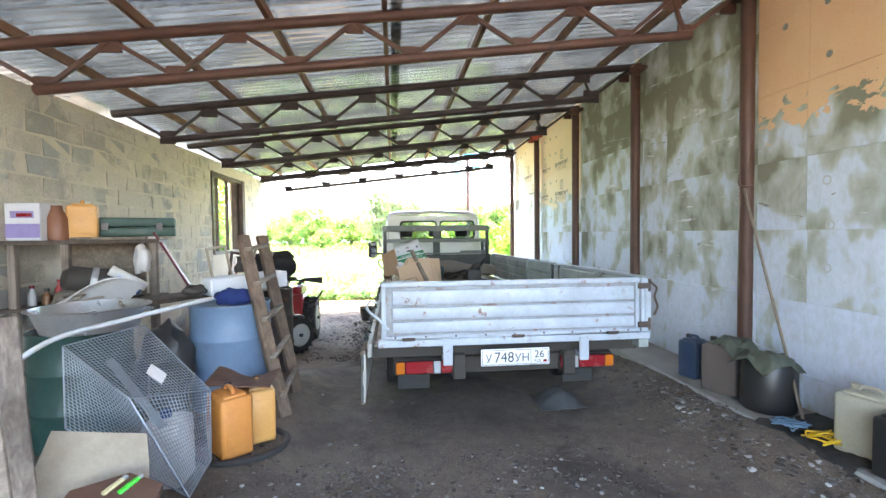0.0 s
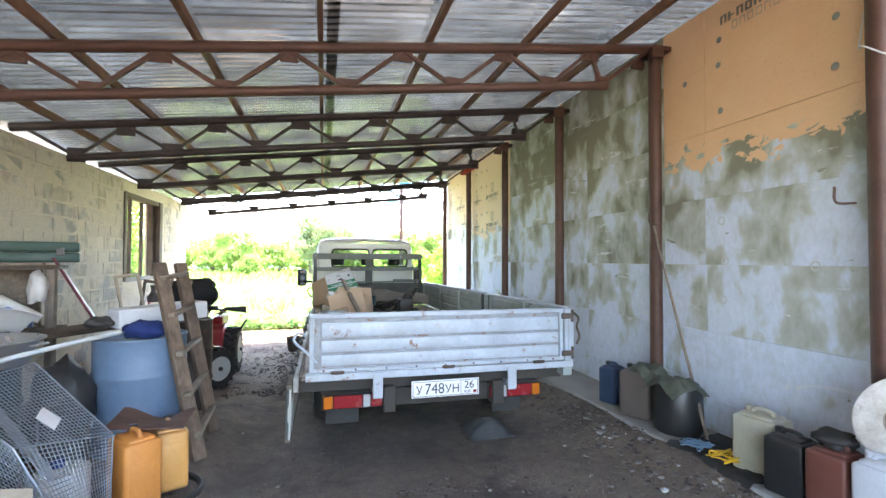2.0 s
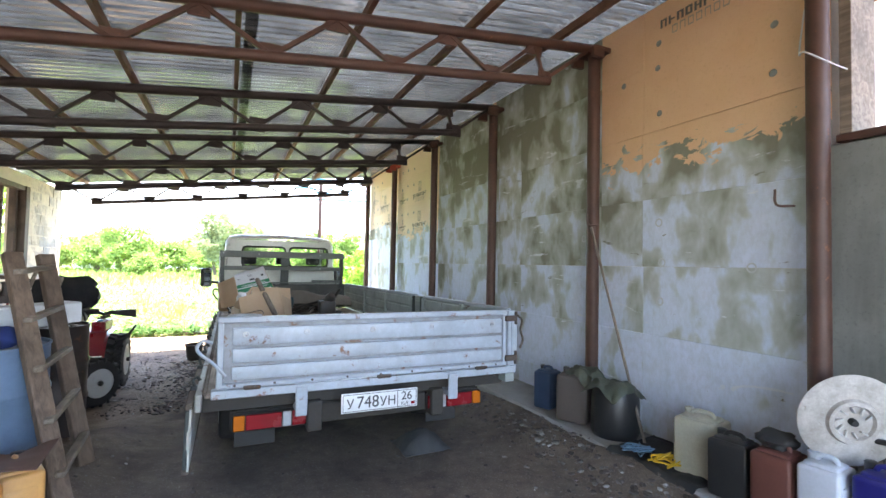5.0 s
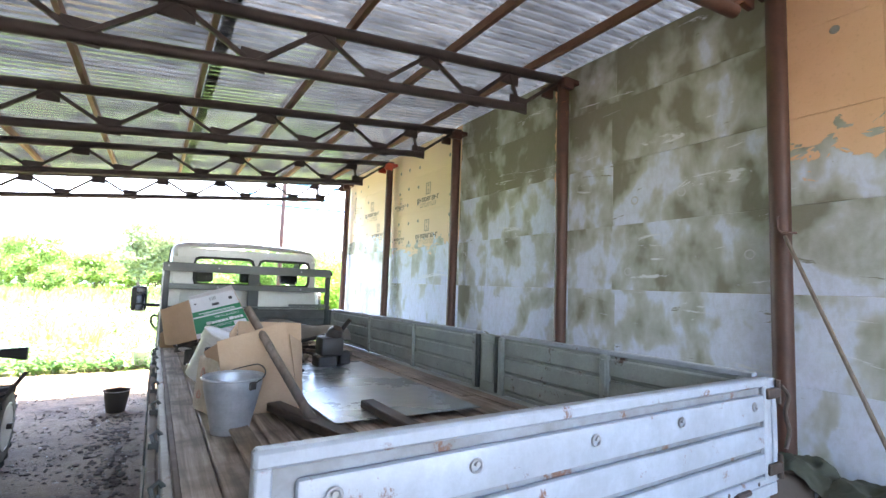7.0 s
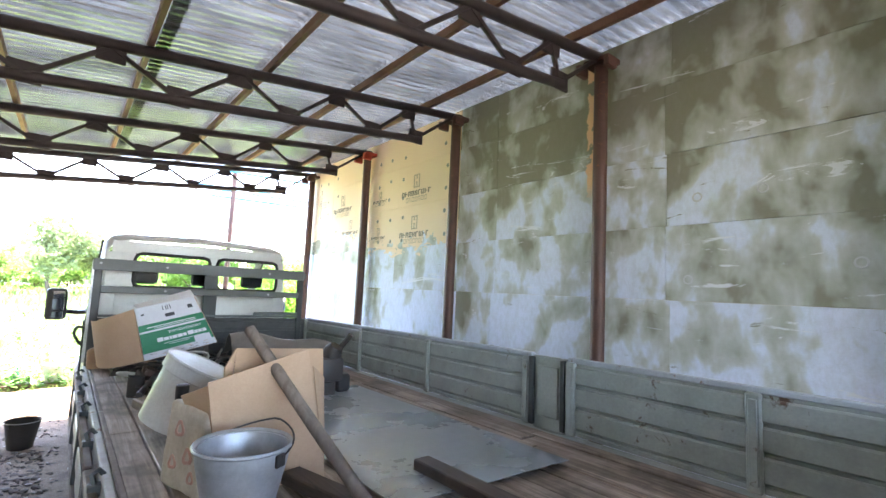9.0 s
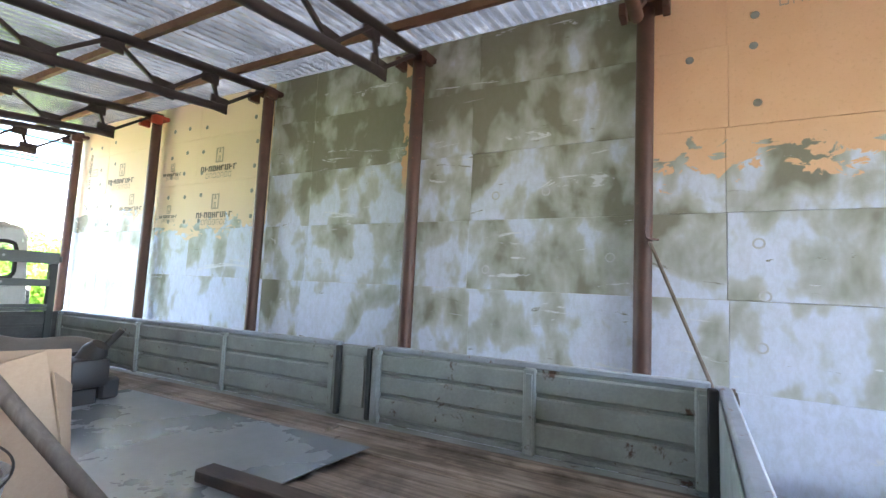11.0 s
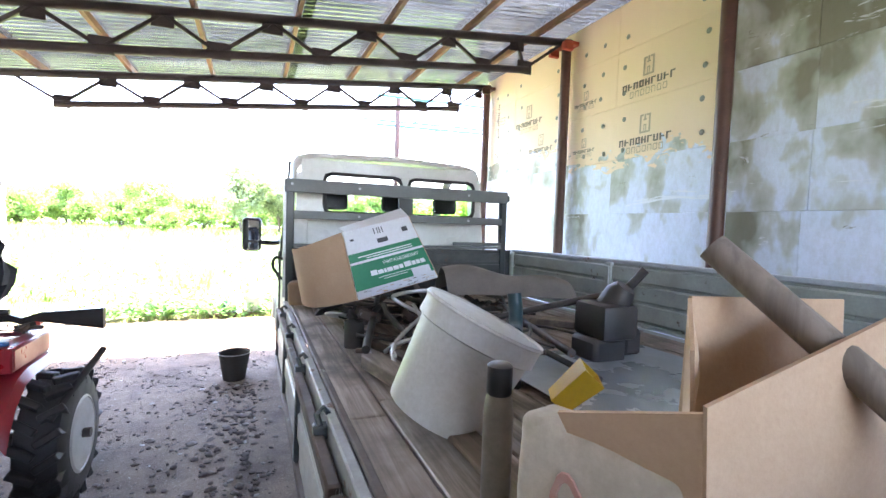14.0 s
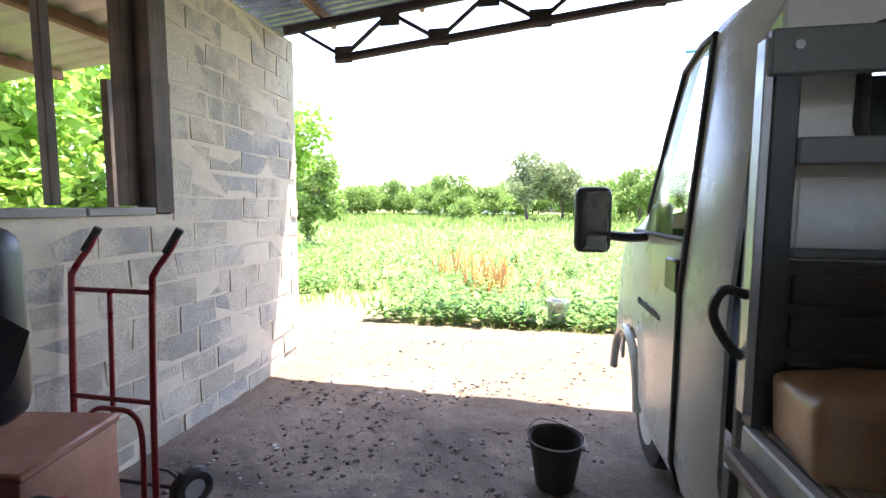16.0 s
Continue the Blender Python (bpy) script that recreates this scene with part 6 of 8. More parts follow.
for k, (x, y, w, h, r) in enumerate(((-1.80, 4.86, 0.20, 0.40, -8), (-1.70, 4.95, 0.22, 0.36, 10), (-1.55, 5.02, 0.20, 0.42, 20))):
    bm = bmesh.new()
    m = Matrix.Translation((x, y, 1.09)) @ pose(0, 0, 0, -12, r, 30)
    for a, b, c, d in ((0, 0.025, 0, h), (w - 0.025, w, 0, h), (0.025, w - 0.025, 0, 0.025), (0.025, w - 0.025, h - 0.025, h)):
        add_box(bm, a, b, -0.012, 0.012, c, d, 0.003, m)
    wp_("frame", bm, (M_BOARD, M_DARKWOOD, M_ROUGHWOOD)[k])
bm = bmesh.new()
add_lathe(bm, [(0.004, 0), (0.045, 0), (0.05, 0.05), (0.02, 0.09), (0.02, 0.13), (0.03, 0.15), (0.004, 0.155)], 14, Matrix.Translation((-1.50, 4.72, 1.245)))
tagged(part("grease_gun", bm, M_SCRAPDARK), "dark oil pump bottle on the foam block", "bottle")

random.seed(77)
M_JARS = [plain("jar_grey", (0.30, 0.30, 0.31), 0.4), plain("jar_brown", (0.16, 0.08, 0.04), 0.4), plain("jar_red", (0.30, 0.03, 0.03), 0.4), plain("jar_blue", (0.05, 0.10, 0.25), 0.4), plain("jar_cream", (0.50, 0.45, 0.35), 0.5)]
for i in range(9):
    x = -3.18 + i * 0.085
    y = 4.42 + 0.052 * i + rnd(-0.03, 0.06)
    h, r = rnd(0.10, 0.26), rnd(0.03, 0.05)
    t = thing("workshop_bottle", "grimy workshop bottle among the shelf clutter", "bottle", Matrix.Translation((x, y, 1.0)), "bottles on the shelf")
    bm = bmesh.new()
    add_lathe(bm, [(0.004, 0), (r, 0), (r, h * 0.7), (r * 0.45, h * 0.88), (r * 0.4, h), (0.004, h)], 14)
    part("body", bm, M_JARS[i % 5], t)
    bm = bmesh.new()
    add_lathe(bm, [(0.004, h), (r * 0.5, h), (r * 0.5, h + 0.025), (0.004, h + 0.025)], 12)
    part("cap", bm, M_BLACKPLASTIC if i % 2 else M_RED_LENS, t)
canister("black_canister", "dirty black canister under the bench", M_BLACKPLASTIC, -1.72, 3.70, 0.20, 0.24, 0.30, 0.50, 30)
canister("dark_green_canister", "dark green canister under the bench", M_GREENDRUM, -1.98, 4.02, 0.20, 0.24, 0.30, 0.46, 15)
for i in range(6):
    x, y = rnd(-2.75, -2.35), rnd(3.95, 4.2)
    bm = bmesh.new()
    add_bar(bm, (x, y, 1.055 + 0.012 * i), (x + rnd(-0.25, 0.25), y + rnd(0.1, 0.3), 1.06 + 0.02 * i), rnd(0.03, 0.07), 0.02, 0.004)
    tagged(part("wood_offcut", bm, (M_ROUGHWOOD, M_DARKWOOD, M_BOARD)[i % 3]), "short wooden offcut lying on the bench", "timber", "offcuts on the bench")

# ---- small red tractor, rifle, hand truck ----
M_TRED = worn("red_tractor_paint", (0.30, 0.018, 0.025), (0.17, 0.012, 0.018), 0.35, scale=5, rust=(0.12, 0.05, 0.035), rust_at=0.72)
M_RIM = worn("cream_wheel_rim", (0.55, 0.56, 0.55), (0.36, 0.36, 0.35), 0.5, scale=6)
M_LEATHER = worn("black_vinyl", (0.018, 0.018, 0.02), (0.035, 0.035, 0.037), 0.45, scale=9)
M_GUNWOOD = plain("blackened_stock", (0.016, 0.013, 0.012), 0.4)
M_PEACH = plain("peach_orange", (0.60, 0.32, 0.18), 0.9)
M_DRED = worn("dark_red_tube_paint", (0.22, 0.012, 0.022), (0.13, 0.01, 0.014), 0.35, scale=8)
M_CRATE = worn("red_brown_crate", (0.34, 0.15, 0.10), (0.17, 0.07, 0.045), 0.55, scale=5, amount=0.7, rust=(0.42, 0.30, 0.22), rust_at=0.63)


def tractor_wheel(wp, x, y, z, r, w, out, steer=0):
    spin = Matrix.Translation((x, y, z)) @ pose(0, 0, 0, 0, 0, steer)
    turn = spin @ pose(0, 0, 0, 0, 90)
    bm = bmesh.new()
    add_lathe(bm, [(r * 0.55, -w / 2), (r * 0.80, -w / 2), (r * 0.90, -w * 0.42), (r * 0.92, 0), (r * 0.90, w * 0.42), (r * 0.80, w / 2), (r * 0.55, w / 2)], 36, turn, None, False)
    tyre = wp("wheel", bm, M_BLACK, "chunky black lugged tyre")
    for k in range(18):
        for s in (-1, 1):
            a = 2 * math.pi * (k + (0.5 if s > 0 else 0)) / 18
            bm = bmesh.new()
            m = spin @ pose(0, 0, 0, math.degrees(a)) @ Matrix.Translation((s * w * 0.24, 0, r * 0.93)) @ pose(0, 0, 0, 0, 0, s * 32)
            add_box(bm, -w * 0.28, w * 0.28, -r * 0.055, r * 0.055, -r * 0.06, r * 0.07, 0.006, m)
            add_box(bm, s * w * 0.16, s * w * 0.27, -r * 0.055, r * 0.055, -r * 0.20, r * 0.05, 0.006, m)
            part("lug", bm, M_BLACK, tyre)
    bm = bmesh.new()
    o = out * w / 2
    add_lathe(bm, [(r * 0.58, o), (r * 0.54, o * 1.06), (r * 0.50, o * 0.6), (r * 0.30, o * 0.45), (r * 0.20, o * 0.65), (0.004, o * 0.65)], 30, turn)
    part("rim", bm, M_RIM, tyre)
    bm = bmesh.new()
    add_pipe(bm, spin @ Vector((o * 0.5, 0, 0)), spin @ Vector((o * 1.35, 0, 0)), 0.028, n=12)
    for k in range(5):
        a = 2 * math.pi * k / 5
        add_pipe(bm, spin @ Vector((o * 0.5, 0.07 * math.cos(a), 0.07 * math.sin(a))), spin @ Vector((o * 0.75, 0.07 * math.cos(a), 0.07 * math.sin(a))), 0.010, n=6)
    part("hub", bm, M_SCRAPDARK, tyre)


t, wp_ = at("mini_tractor", "small red garden tractor with a black seat and lugged tyres", "tractor", -1.9, 8.4, -0.26)
tractor_wheel(wp_, -1.47, 8.42, 0.13, 0.375, 0.22, 1)
tractor_wheel(wp_, -2.85, 8.42, 0.13, 0.375, 0.22, -1)
tractor_wheel(wp_, -1.45, 7.12, 0.105, 0.29, 0.15, 1, -42)
tractor_wheel(wp_, -2.62, 7.12, 0.105, 0.29, 0.15, -1, -42)
for s in (0, 1):
    def fx(x):
        return x if s == 0 else -4.35 - x
    bm = bmesh.new()
    prof = [(7.99, 0.27), (8.03, 0.36), (8.10, 0.46), (8.20, 0.54), (8.32, 0.565), (8.75, 0.57), (8.95, 0.53)]
    for (ya, za), (yb, zb) in zip(prof, prof[1:]):
        for x0, x1, dz in ((-2.02, -1.575, 0), (-1.575, -1.545, -0.045)):
            v = [bm.verts.new((fx(x), y, z)) for x, y, z in ((x0, ya, za), (x1, ya, za + dz), (x1, yb, zb + dz), (x0, yb, zb))]
            bm.faces.new(v)
    bmesh.ops.remove_doubles(bm, verts=bm.verts, dist=0.001)
    bmesh.ops.solidify(bm, geom=list(bm.faces), thickness=0.012)
    wp_("fender", bm, M_TRED, "red sheet metal fender")
bm = bmesh.new()
add_box(bm, -1.745, -1.59, 8.18, 8.66, 0.57, 0.70, 0.008)
box = wp_("tool_box", bm, M_TRED, "red tool box on the fender")
bm = bmesh.new()
add_box(bm, -1.589, -1.584, 8.20, 8.64, 0.585, 0.688, 0.002)
part("box_side", bm, M_TRED, box)
for k in range(7):
    bm = bmesh.new()
    x, y = rnd(-1.70, -1.64), rnd(8.38, 8.60)
    m = Matrix.Translation((x, y, 0.714 + 0.006 * k)) @ pose(0, 0, 0, 0, rnd(-8, 8), rnd(40, 140))
    add_box(bm, -0.05, 0.05, -0.012, 0.012, -0.012, 0.012, 0.004, m)
    tagged(part("hand_tool", bm, (M_SCRAPDARK, M_MAROON, M_SCRAP)[k % 3]), "small dirty hand tool lying on the red box", "tool", "tools on the box")
bm = bmesh.new()
add_lathe(bm, [(0.018, 0), (0.03, 0), (0.03, 0.014), (0.018, 0.014), (0.018, 0)], 18, Matrix.Translation((-1.66, 8.26, 0.702)))
tagged(part("tape_roll", bm, plain("blue_tape", (0.03, 0.12, 0.28))), "roll of blue insulating tape on the red box", "tape")
bm = bmesh.new()
add_box(bm, -2.62, -2.02, 6.75, 8.0, 0.12, 0.62, 0.05, seg=2)
wp_("hood", bm, M_TRED, "red engine cover")
bm = bmesh.new()
add_box(bm, -2.55, -2.02, 7.9, 8.9, 0.05, 0.34, 0.03)
wp_("gearbox", bm, M_SCRAPDARK)
bm = bmesh.new()
add_pipe(bm, (-2.9, 8.42, 0.13), (-1.45, 8.42, 0.13), 0.05, n=12)
wp_("rear_axle", bm, M_SCRAPDARK)
bm = bmesh.new()
add_pipe(bm, (-2.60, 7.12, 0.105), (-1.50, 7.12, 0.105), 0.03, n=10)
wp_("front_axle", bm, M_SCRAPDARK)
bm = bmesh.new()
add_box(bm, -2.55, -1.84, 8.66, 8.80, 0.84, 1.27, 0.06, seg=3)
add_box(bm, -2.50, -1.88, 8.22, 8.70, 0.66, 0.80, 0.05, seg=3)
wp_("seat", bm, M_LEATHER, "black padded vinyl seat")
bm = bmesh.new()
add_box(bm, -2.3, -2.1, 8.60, 8.72, 0.3, 0.9, 0.01)
add_box(bm, -1.98, -1.86, 8.60, 8.64, 0.72, 1.0, 0.01)
wp_("seat_bracket", bm, M_SCRAPDARK)
# small peach-orange patch on the seat front
bm = bmesh.new()
for q in ((-2.1, 8.205, 0.80),):
    add_box(bm, q[0] - 0.13, q[0] + 0.13, q[1] - 0.004, q[1] + 0.01, q[2] - 0.06, q[2] + 0.0, 0.02, seg=2)
wp_("torn_patch", bm, M_PEACH, "torn seat corner with bare foam")
bm = bmesh.new()
sw = Matrix.Translation((-2.02, 8.15, 0.72)) @ pose(0, 0, 0, 48, 0, 0)
add_tube(bm, [sw @ Vector((0.21 * math.cos(a), 0.21 * math.sin(a), 0)) for a in np.linspace(0, 2 * math.pi, 36, endpoint=False)], 0.012, 8, True)
for a in (0.5, 2.6, 4.7):
    add_pipe(bm, sw @ Vector((0, 0, -0.01)), sw @ Vector((0.205 * math.cos(a), 0.205 * math.sin(a), 0)), 0.008, n=6)
add_pipe(bm, sw @ Vector((0, 0, 0)), sw @ Vector((0, -0.02, -0.5)), 0.02, n=10)
wp_("steering_wheel", bm, M_BLACKPLASTIC)
bm = bmesh.new()
add_pipe(bm, (-1.42, 8.12, 0.33), (-1.28, 8.50, 0.60), 0.018, n=10)
wp_("lever", bm, M_BLACK)
for k in range(3):
    bm = bmesh.new()
    add_tube(bm, curve_pts([(-2.25 + 0.05 * k, 8.0, 0.62), (-2.1, 8.05 + 0.03 * k, 0.66 + 0.03 * k), (-1.95, 8.10, 0.62), (-1.85, 8.18 - 0.02 * k, 0.60)]), 0.006, 6)
    wp_("cable", bm, M_CORD if k else M_BLACK)

# dark jacket thrown over the seat
lump("black_jacket", "crumpled black jacket draped over the tractor seat", "jacket", plain("black_cloth", (0.016, 0.016, 0.019), 0.9), -2.14, 8.60, 1.06, 0.40, 0.16, 0.27, 41)

# air rifle across the seat
t, wp_ = at("air_rifle", "black air rifle laid across the tractor seat", "rifle", -1.8, 8.52, 0.8)
bm = bmesh.new()
out = [(0.0, 0.055), (0.0, -0.07), (0.33, -0.015), (0.40, -0.03), (0.46, -0.015), (0.60, -0.02), (0.95, -0.012), (0.95, 0.02), (0.60, 0.03), (0.47, 0.032), (0.40, 0.005), (0.32, 0.035)]
add_prism(bm, out, 0.042, Matrix.Translation((-1.285, 8.545, 0.785)) @ pose(0, 0, 0, 90, 0, 176) @ pose(0, 0, -0.02))
wp_("stock", bm, M_GUNWOOD)
bm = bmesh.new()
add_pipe(bm, (-1.72, 8.51, 0.835), (-2.15, 8.485, 0.845), 0.018, n=12)
add_pipe(bm, (-2.15, 8.485, 0.842), (-2.48, 8.465, 0.85), 0.0105, n=10)
wp_("barrel", bm, M_BLACKPLASTIC)
bm = bmesh.new()
add_tube(bm, curve_pts([(-1.68, 8.515, 0.765), (-1.70, 8.515, 0.735), (-1.75, 8.513, 0.73), (-1.79, 8.51, 0.745), (-1.80, 8.51, 0.765)]), 0.004, 6)
add_pipe(bm, (-1.735, 8.513, 0.77), (-1.728, 8.513, 0.742), 0.004, n=6)
wp_("trigger_guard", bm, M_SCRAPDARK)
bm = bmesh.new()
add_box(bm, -1.665, -1.60, 8.56, 8.62, 0.745, 0.79, 0.004)
tagged(part("red_carton", bm, plain("bright_red_carton", (0.55, 0.05, 0.035))), "small bright red carton on the tool box", "box")

canister("beige_canister", "grubby beige plastic canister beside the tractor", M_PAIL, -1.52, 7.80, gz(-1.5, 7.8), 0.24, 0.2, 0.30, 15)
build_pail("white_bucket", "grubby white plastic bucket standing beside the tractor", M_PAIL, (-1.78, 7.70, gz(-1.7, 7.7) - 0.0), 0.12, 0.15, 0.30, (0, 0, 0), 0.008, True)

# red hand truck
t, wp_ = at("hand_truck", "dark red tubular hand truck standing by the block wall", "hand truck", -2.98, 10.08, -0.36)
for s, x in ((1, -2.745), (-1, -3.255)):
    bm = bmesh.new()
    add_tube(bm, curve_pts([(x, 10.0, -0.30), (x, 10.02, 0.3), (x, 10.05, 0.86), (x + 0.01, 10.06, 0.95), (x + 0.09, 10.09, 1.08), (x + 0.13, 10.105, 1.17)]), 0.0165, 10)
    wp_("rail", bm, M_DRED)
    bm = bmesh.new()
    add_pipe(bm, (x + 0.065, 10.08, 1.055), (x + 0.135, 10.108, 1.18), 0.021, n=12)
    wp_("grip", bm, M_BLACK, "black rubber grip")
for z, y in ((0.85, 10.045), (0.265, 10.015)):
    bm = bmesh.new()
    add_pipe(bm, (-3.255, y, z), (-2.745, y, z), 0.014, n=10)
    wp_("cross_bar", bm, M_DRED)
bm = bmesh.new()
add_pipe(bm, (-3.0, 10.04, 0.85), (-3.0, 10.0, -0.30), 0.013, n=10)
wp_("middle_bar", bm, M_DRED)
bm = bmesh.new()
add_tube(bm, curve_pts([(-3.14, 9.97, -0.32), (-3.14, 9.98, 0.10), (-3.08, 9.985, 0.21), (-2.965, 9.985, 0.225), (-2.85, 9.985, 0.21), (-2.79, 9.98, 0.10), (-2.79, 9.97, -0.32)]), 0.014, 10)
wp_("hoop", bm, M_DRED)
bm = bmesh.new()
add_box(bm, -3.2, -2.73, 9.75, 9.99, -0.345, -0.335, 0.002)
wp_("toe_plate", bm, M_DRED)
for x in (-2.62, -3.26):
    bm = bmesh.new()
    tw_ = Matrix.Translation((x, 10.12, -0.255)) @ pose(0, 0, 0, 0, 90, -24 if x > -3 else 0)
    add_lathe(bm, [(0.055, -0.03), (0.095, -0.035), (0.115, -0.02), (0.115, 0.02), (0.095, 0.035), (0.055, 0.03)], 26, tw_, lambda a, z: 0.03 * math.copysign(1, math.sin(a * 16)) if abs(z) < 0.03 else 0, False)
    w = wp_("wheel", bm, M_BLACK)
    bm = bmesh.new()
    add_lathe(bm, [(0.004, -0.03), (0.057, -0.028), (0.05, 0.0), (0.057, 0.028), (0.004, 0.03)], 20, tw_)
    part("rim", bm, M_ZINC, w)
bm = bmesh.new()
add_pipe(bm, (-3.25, 10.1, -0.255), (-2.64, 10.1, -0.255), 0.012, n=8)
add_tube(bm, curve_pts([(-2.75, 10.02, -0.1), (-2.70, 10.06, -0.14), (-2.66, 10.1, -0.24)]), 0.008, 6)
wp_("axle", bm, M_SCRAPDARK)
t, wp_ = at("red_brown_crate", "red-brown painted box with worn edges", "crate", -2.9, 9.4, -0.33)
bm = bmesh.new()
add_box(bm, -0.34, 0.30, -0.26, 0.22, 0.0, 0.66, 0.015, Matrix.Translation((-2.88, 9.42, -0.33)) @ pose(0, 0, 0, 0, 0, 10), 2)
wp_("body", bm, M_CRATE)
bm = bmesh.new()
add_box(bm, -0.35, 0.31, -0.27, 0.23, 0.66, 0.70, 0.01, Matrix.Translation((-2.88, 9.42, -0.33)) @ pose(0, 0, 0, 0, 0, 10))
wp_("lid", bm, M_CRATE)
build_pail("black_bucket", "black plastic bucket with a grey rim standing on the dirt", M_UNDER, (-0.635, 10.76, gz(-0.6, 10.76)), 0.115, 0.155, 0.30, (0, 0, 40), 0.010, True, M_ZINC)

# ---- along the insulated wall ----
PZ = 0.131
M_BLUECAN = worn("dark_blue_metal_can", (0.045, 0.075, 0.14), (0.03, 0.045, 0.08), 0.45, scale=6)
M_BROWNCAN = worn("brown_grey_can", (0.13, 0.10, 0.085), (0.08, 0.07, 0.065), 0.55, scale=4)
M_BEIGE = worn("beige_plastic", (0.50, 0.48, 0.37), (0.30, 0.28, 0.22), 0.5, scale=5)
M_REDBROWN = worn("red_brown_can", (0.17, 0.06, 0.045), (0.11, 0.04, 0.03), 0.5, scale=5)
M_WHITECAN = worn("white_plastic_can", (0.62, 0.65, 0.72), (0.45, 0.47, 0.52), 0.4, scale=5, amount=0.3)
M_ROYAL = worn("royal_blue_plastic", (0.022, 0.022, 0.20), (0.015, 0.015, 0.12), 0.35, scale=5)
M_CLOTH = worn("olive_rag", (0.085, 0.095, 0.07), (0.05, 0.055, 0.04), 0.95, scale=12)
canister("blue_metal_can", "dark blue metal can on the plinth", M_BLUECAN, 2.99, 4.36, PZ, 0.22, 0.20, 0.43, 20)
canister("brown_canister", "grimy brown-grey plastic canister on the plinth", M_BROWNCAN, 2.98, 3.92, PZ, 0.24, 0.30, 0.50, 30)
t, wp_ = at("black_tub", "black plastic tub covered by an olive rag", "tub", 3.06, 3.50, PZ)
bm = bmesh.new()
add_lathe(bm, [(0.004, 0), (0.19, 0), (0.205, 0.04), (0.20, 0.34), (0.17, 0.42), (0.004, 0.43)], 28, Matrix.Translation((3.06, 3.50, PZ)))
wp_("body", bm, M_BLACKPLASTIC)
def drape(name, label, cx, cy, cz, w, d, seed):
    bm = bmesh.new()
    def f(a, b):
        x, y = (a - 0.5) * w, (b - 0.5) * d
        r = math.hypot(x / w, y / d) * 2
        n = noise.noise(Vector((a * 3, b * 3, seed))) * 0.05 + noise.noise(Vector((a * 9, b * 9, seed))) * 0.018
        return (cx + x, cy + y, cz + n - 0.075 * max(0, r - 0.6) ** 1.2 * 2)
    add_sheet(bm, 26, 26, f, 0.006)
    return tagged(part(name, bm, M_CLOTH), label, "rag")
drape("olive_rag", "olive rag draped over the black tub", 3.03, 3.50, 0.585, 0.36, 0.40, 2.0)
drape("olive_rag", "olive rag draped over the brown canister", 3.0, 3.82, 0.632, 0.26, 0.34, 6.0)
canister("beige_canister", "dusty beige plastic canister on the plinth", M_BEIGE, 3.04, 2.66, PZ, 0.24, 0.30, 0.46, 12, M_BEIGE)
canister("black_canister", "black plastic canister on the plinth", M_BLACKPLASTIC, 2.93, 2.36, PZ, 0.20, 0.24, 0.42, 8)
canister("red_brown_canister", "red-brown plastic canister with a black rag on top", M_REDBROWN, 2.95, 2.10, PZ, 0.24, 0.22, 0.44, 6)
lump("black_rag", "crumpled black rag on the red-brown canister", "rag", M_BLACK, 2.97, 2.12, 0.57, 0.12, 0.10, 0.05, 31)
canister("white_canister", "clean white plastic canister on the plinth", M_WHITECAN, 2.95, 1.86, PZ, 0.22, 0.20, 0.46, 5, M_WHITECAN)
canister("blue_canister", "royal blue plastic canister with a black cap", M_ROYAL, 3.02, 1.625, PZ, 0.24, 0.22, 0.48, 4)
canister("blue_canister", "royal blue canister with a dark strap", M_ROYAL, 3.25, 1.50, PZ, 0.20, 0.20, 0.45, 4)
bm = bmesh.new()
add_tube(bm, curve_pts([(3.19, 1.78, 0.66), (3.17, 1.62, 0.67), (3.15, 1.48, 0.60), (3.14, 1.46, 0.40), (3.14, 1.45, 0.15)]), 0.016, 8)
tagged(part("rubber_strap", bm, M_BLACK), "dark rubber strap hanging over the blue canisters", "strap")
t, wp_ = at("white_disc", "large white round metal disc with a dirty hub", "disc", 3.16, 1.86, 0.50)
dm = Matrix.Translation((3.08, 1.80, 0.765)) @ pose(0, 0, 0, 90, 0, -38) @ pose(0, 0, 0, 8)
bm = bmesh.new()
add_lathe(bm, [(0.02, 0.0), (0.09, 0.012), (0.10, 0.03), (0.12, 0.028), (0.13, 0.008), (0.255, 0.0), (0.262, -0.006), (0.255, -0.014), (0.02, -0.02)], 44, dm)
wp_("plate", bm, worn("dirty_white_disc", (0.60, 0.57, 0.53), (0.26, 0.22, 0.18), 0.6, scale=9, amount=0.9, rust=(0.22, 0.17, 0.13), rust_at=0.64))
bm = bmesh.new()
add_lathe(bm, [(0.004, 0.034), (0.016, 0.034), (0.02, 0.02), (0.02, -0.01)], 14, dm)
wp_("hub", bm, M_BLACK)
bm = bmesh.new()
for k in range(9):
    a = 0.35 + k * 0.62
    add_bar(bm, dm @ Vector((0.055 * math.cos(a), 0.055 * math.sin(a), 0.02)), dm @ Vector((0.09 * math.cos(a + 0.2), 0.09 * math.sin(a + 0.2), 0.024)), 0.018, 0.008, 0.002)
wp_("hub_lugs", bm, M_PAIL)
bm = bmesh.new()
add_tube(bm, [(3.09, 3.20, 0.135), (3.175, 3.94, 1.98)], [0.013, 0.012], 10)
tagged(part("broom_stick", bm, M_POLE), "thin wooden stick leaning against the column", "stick")
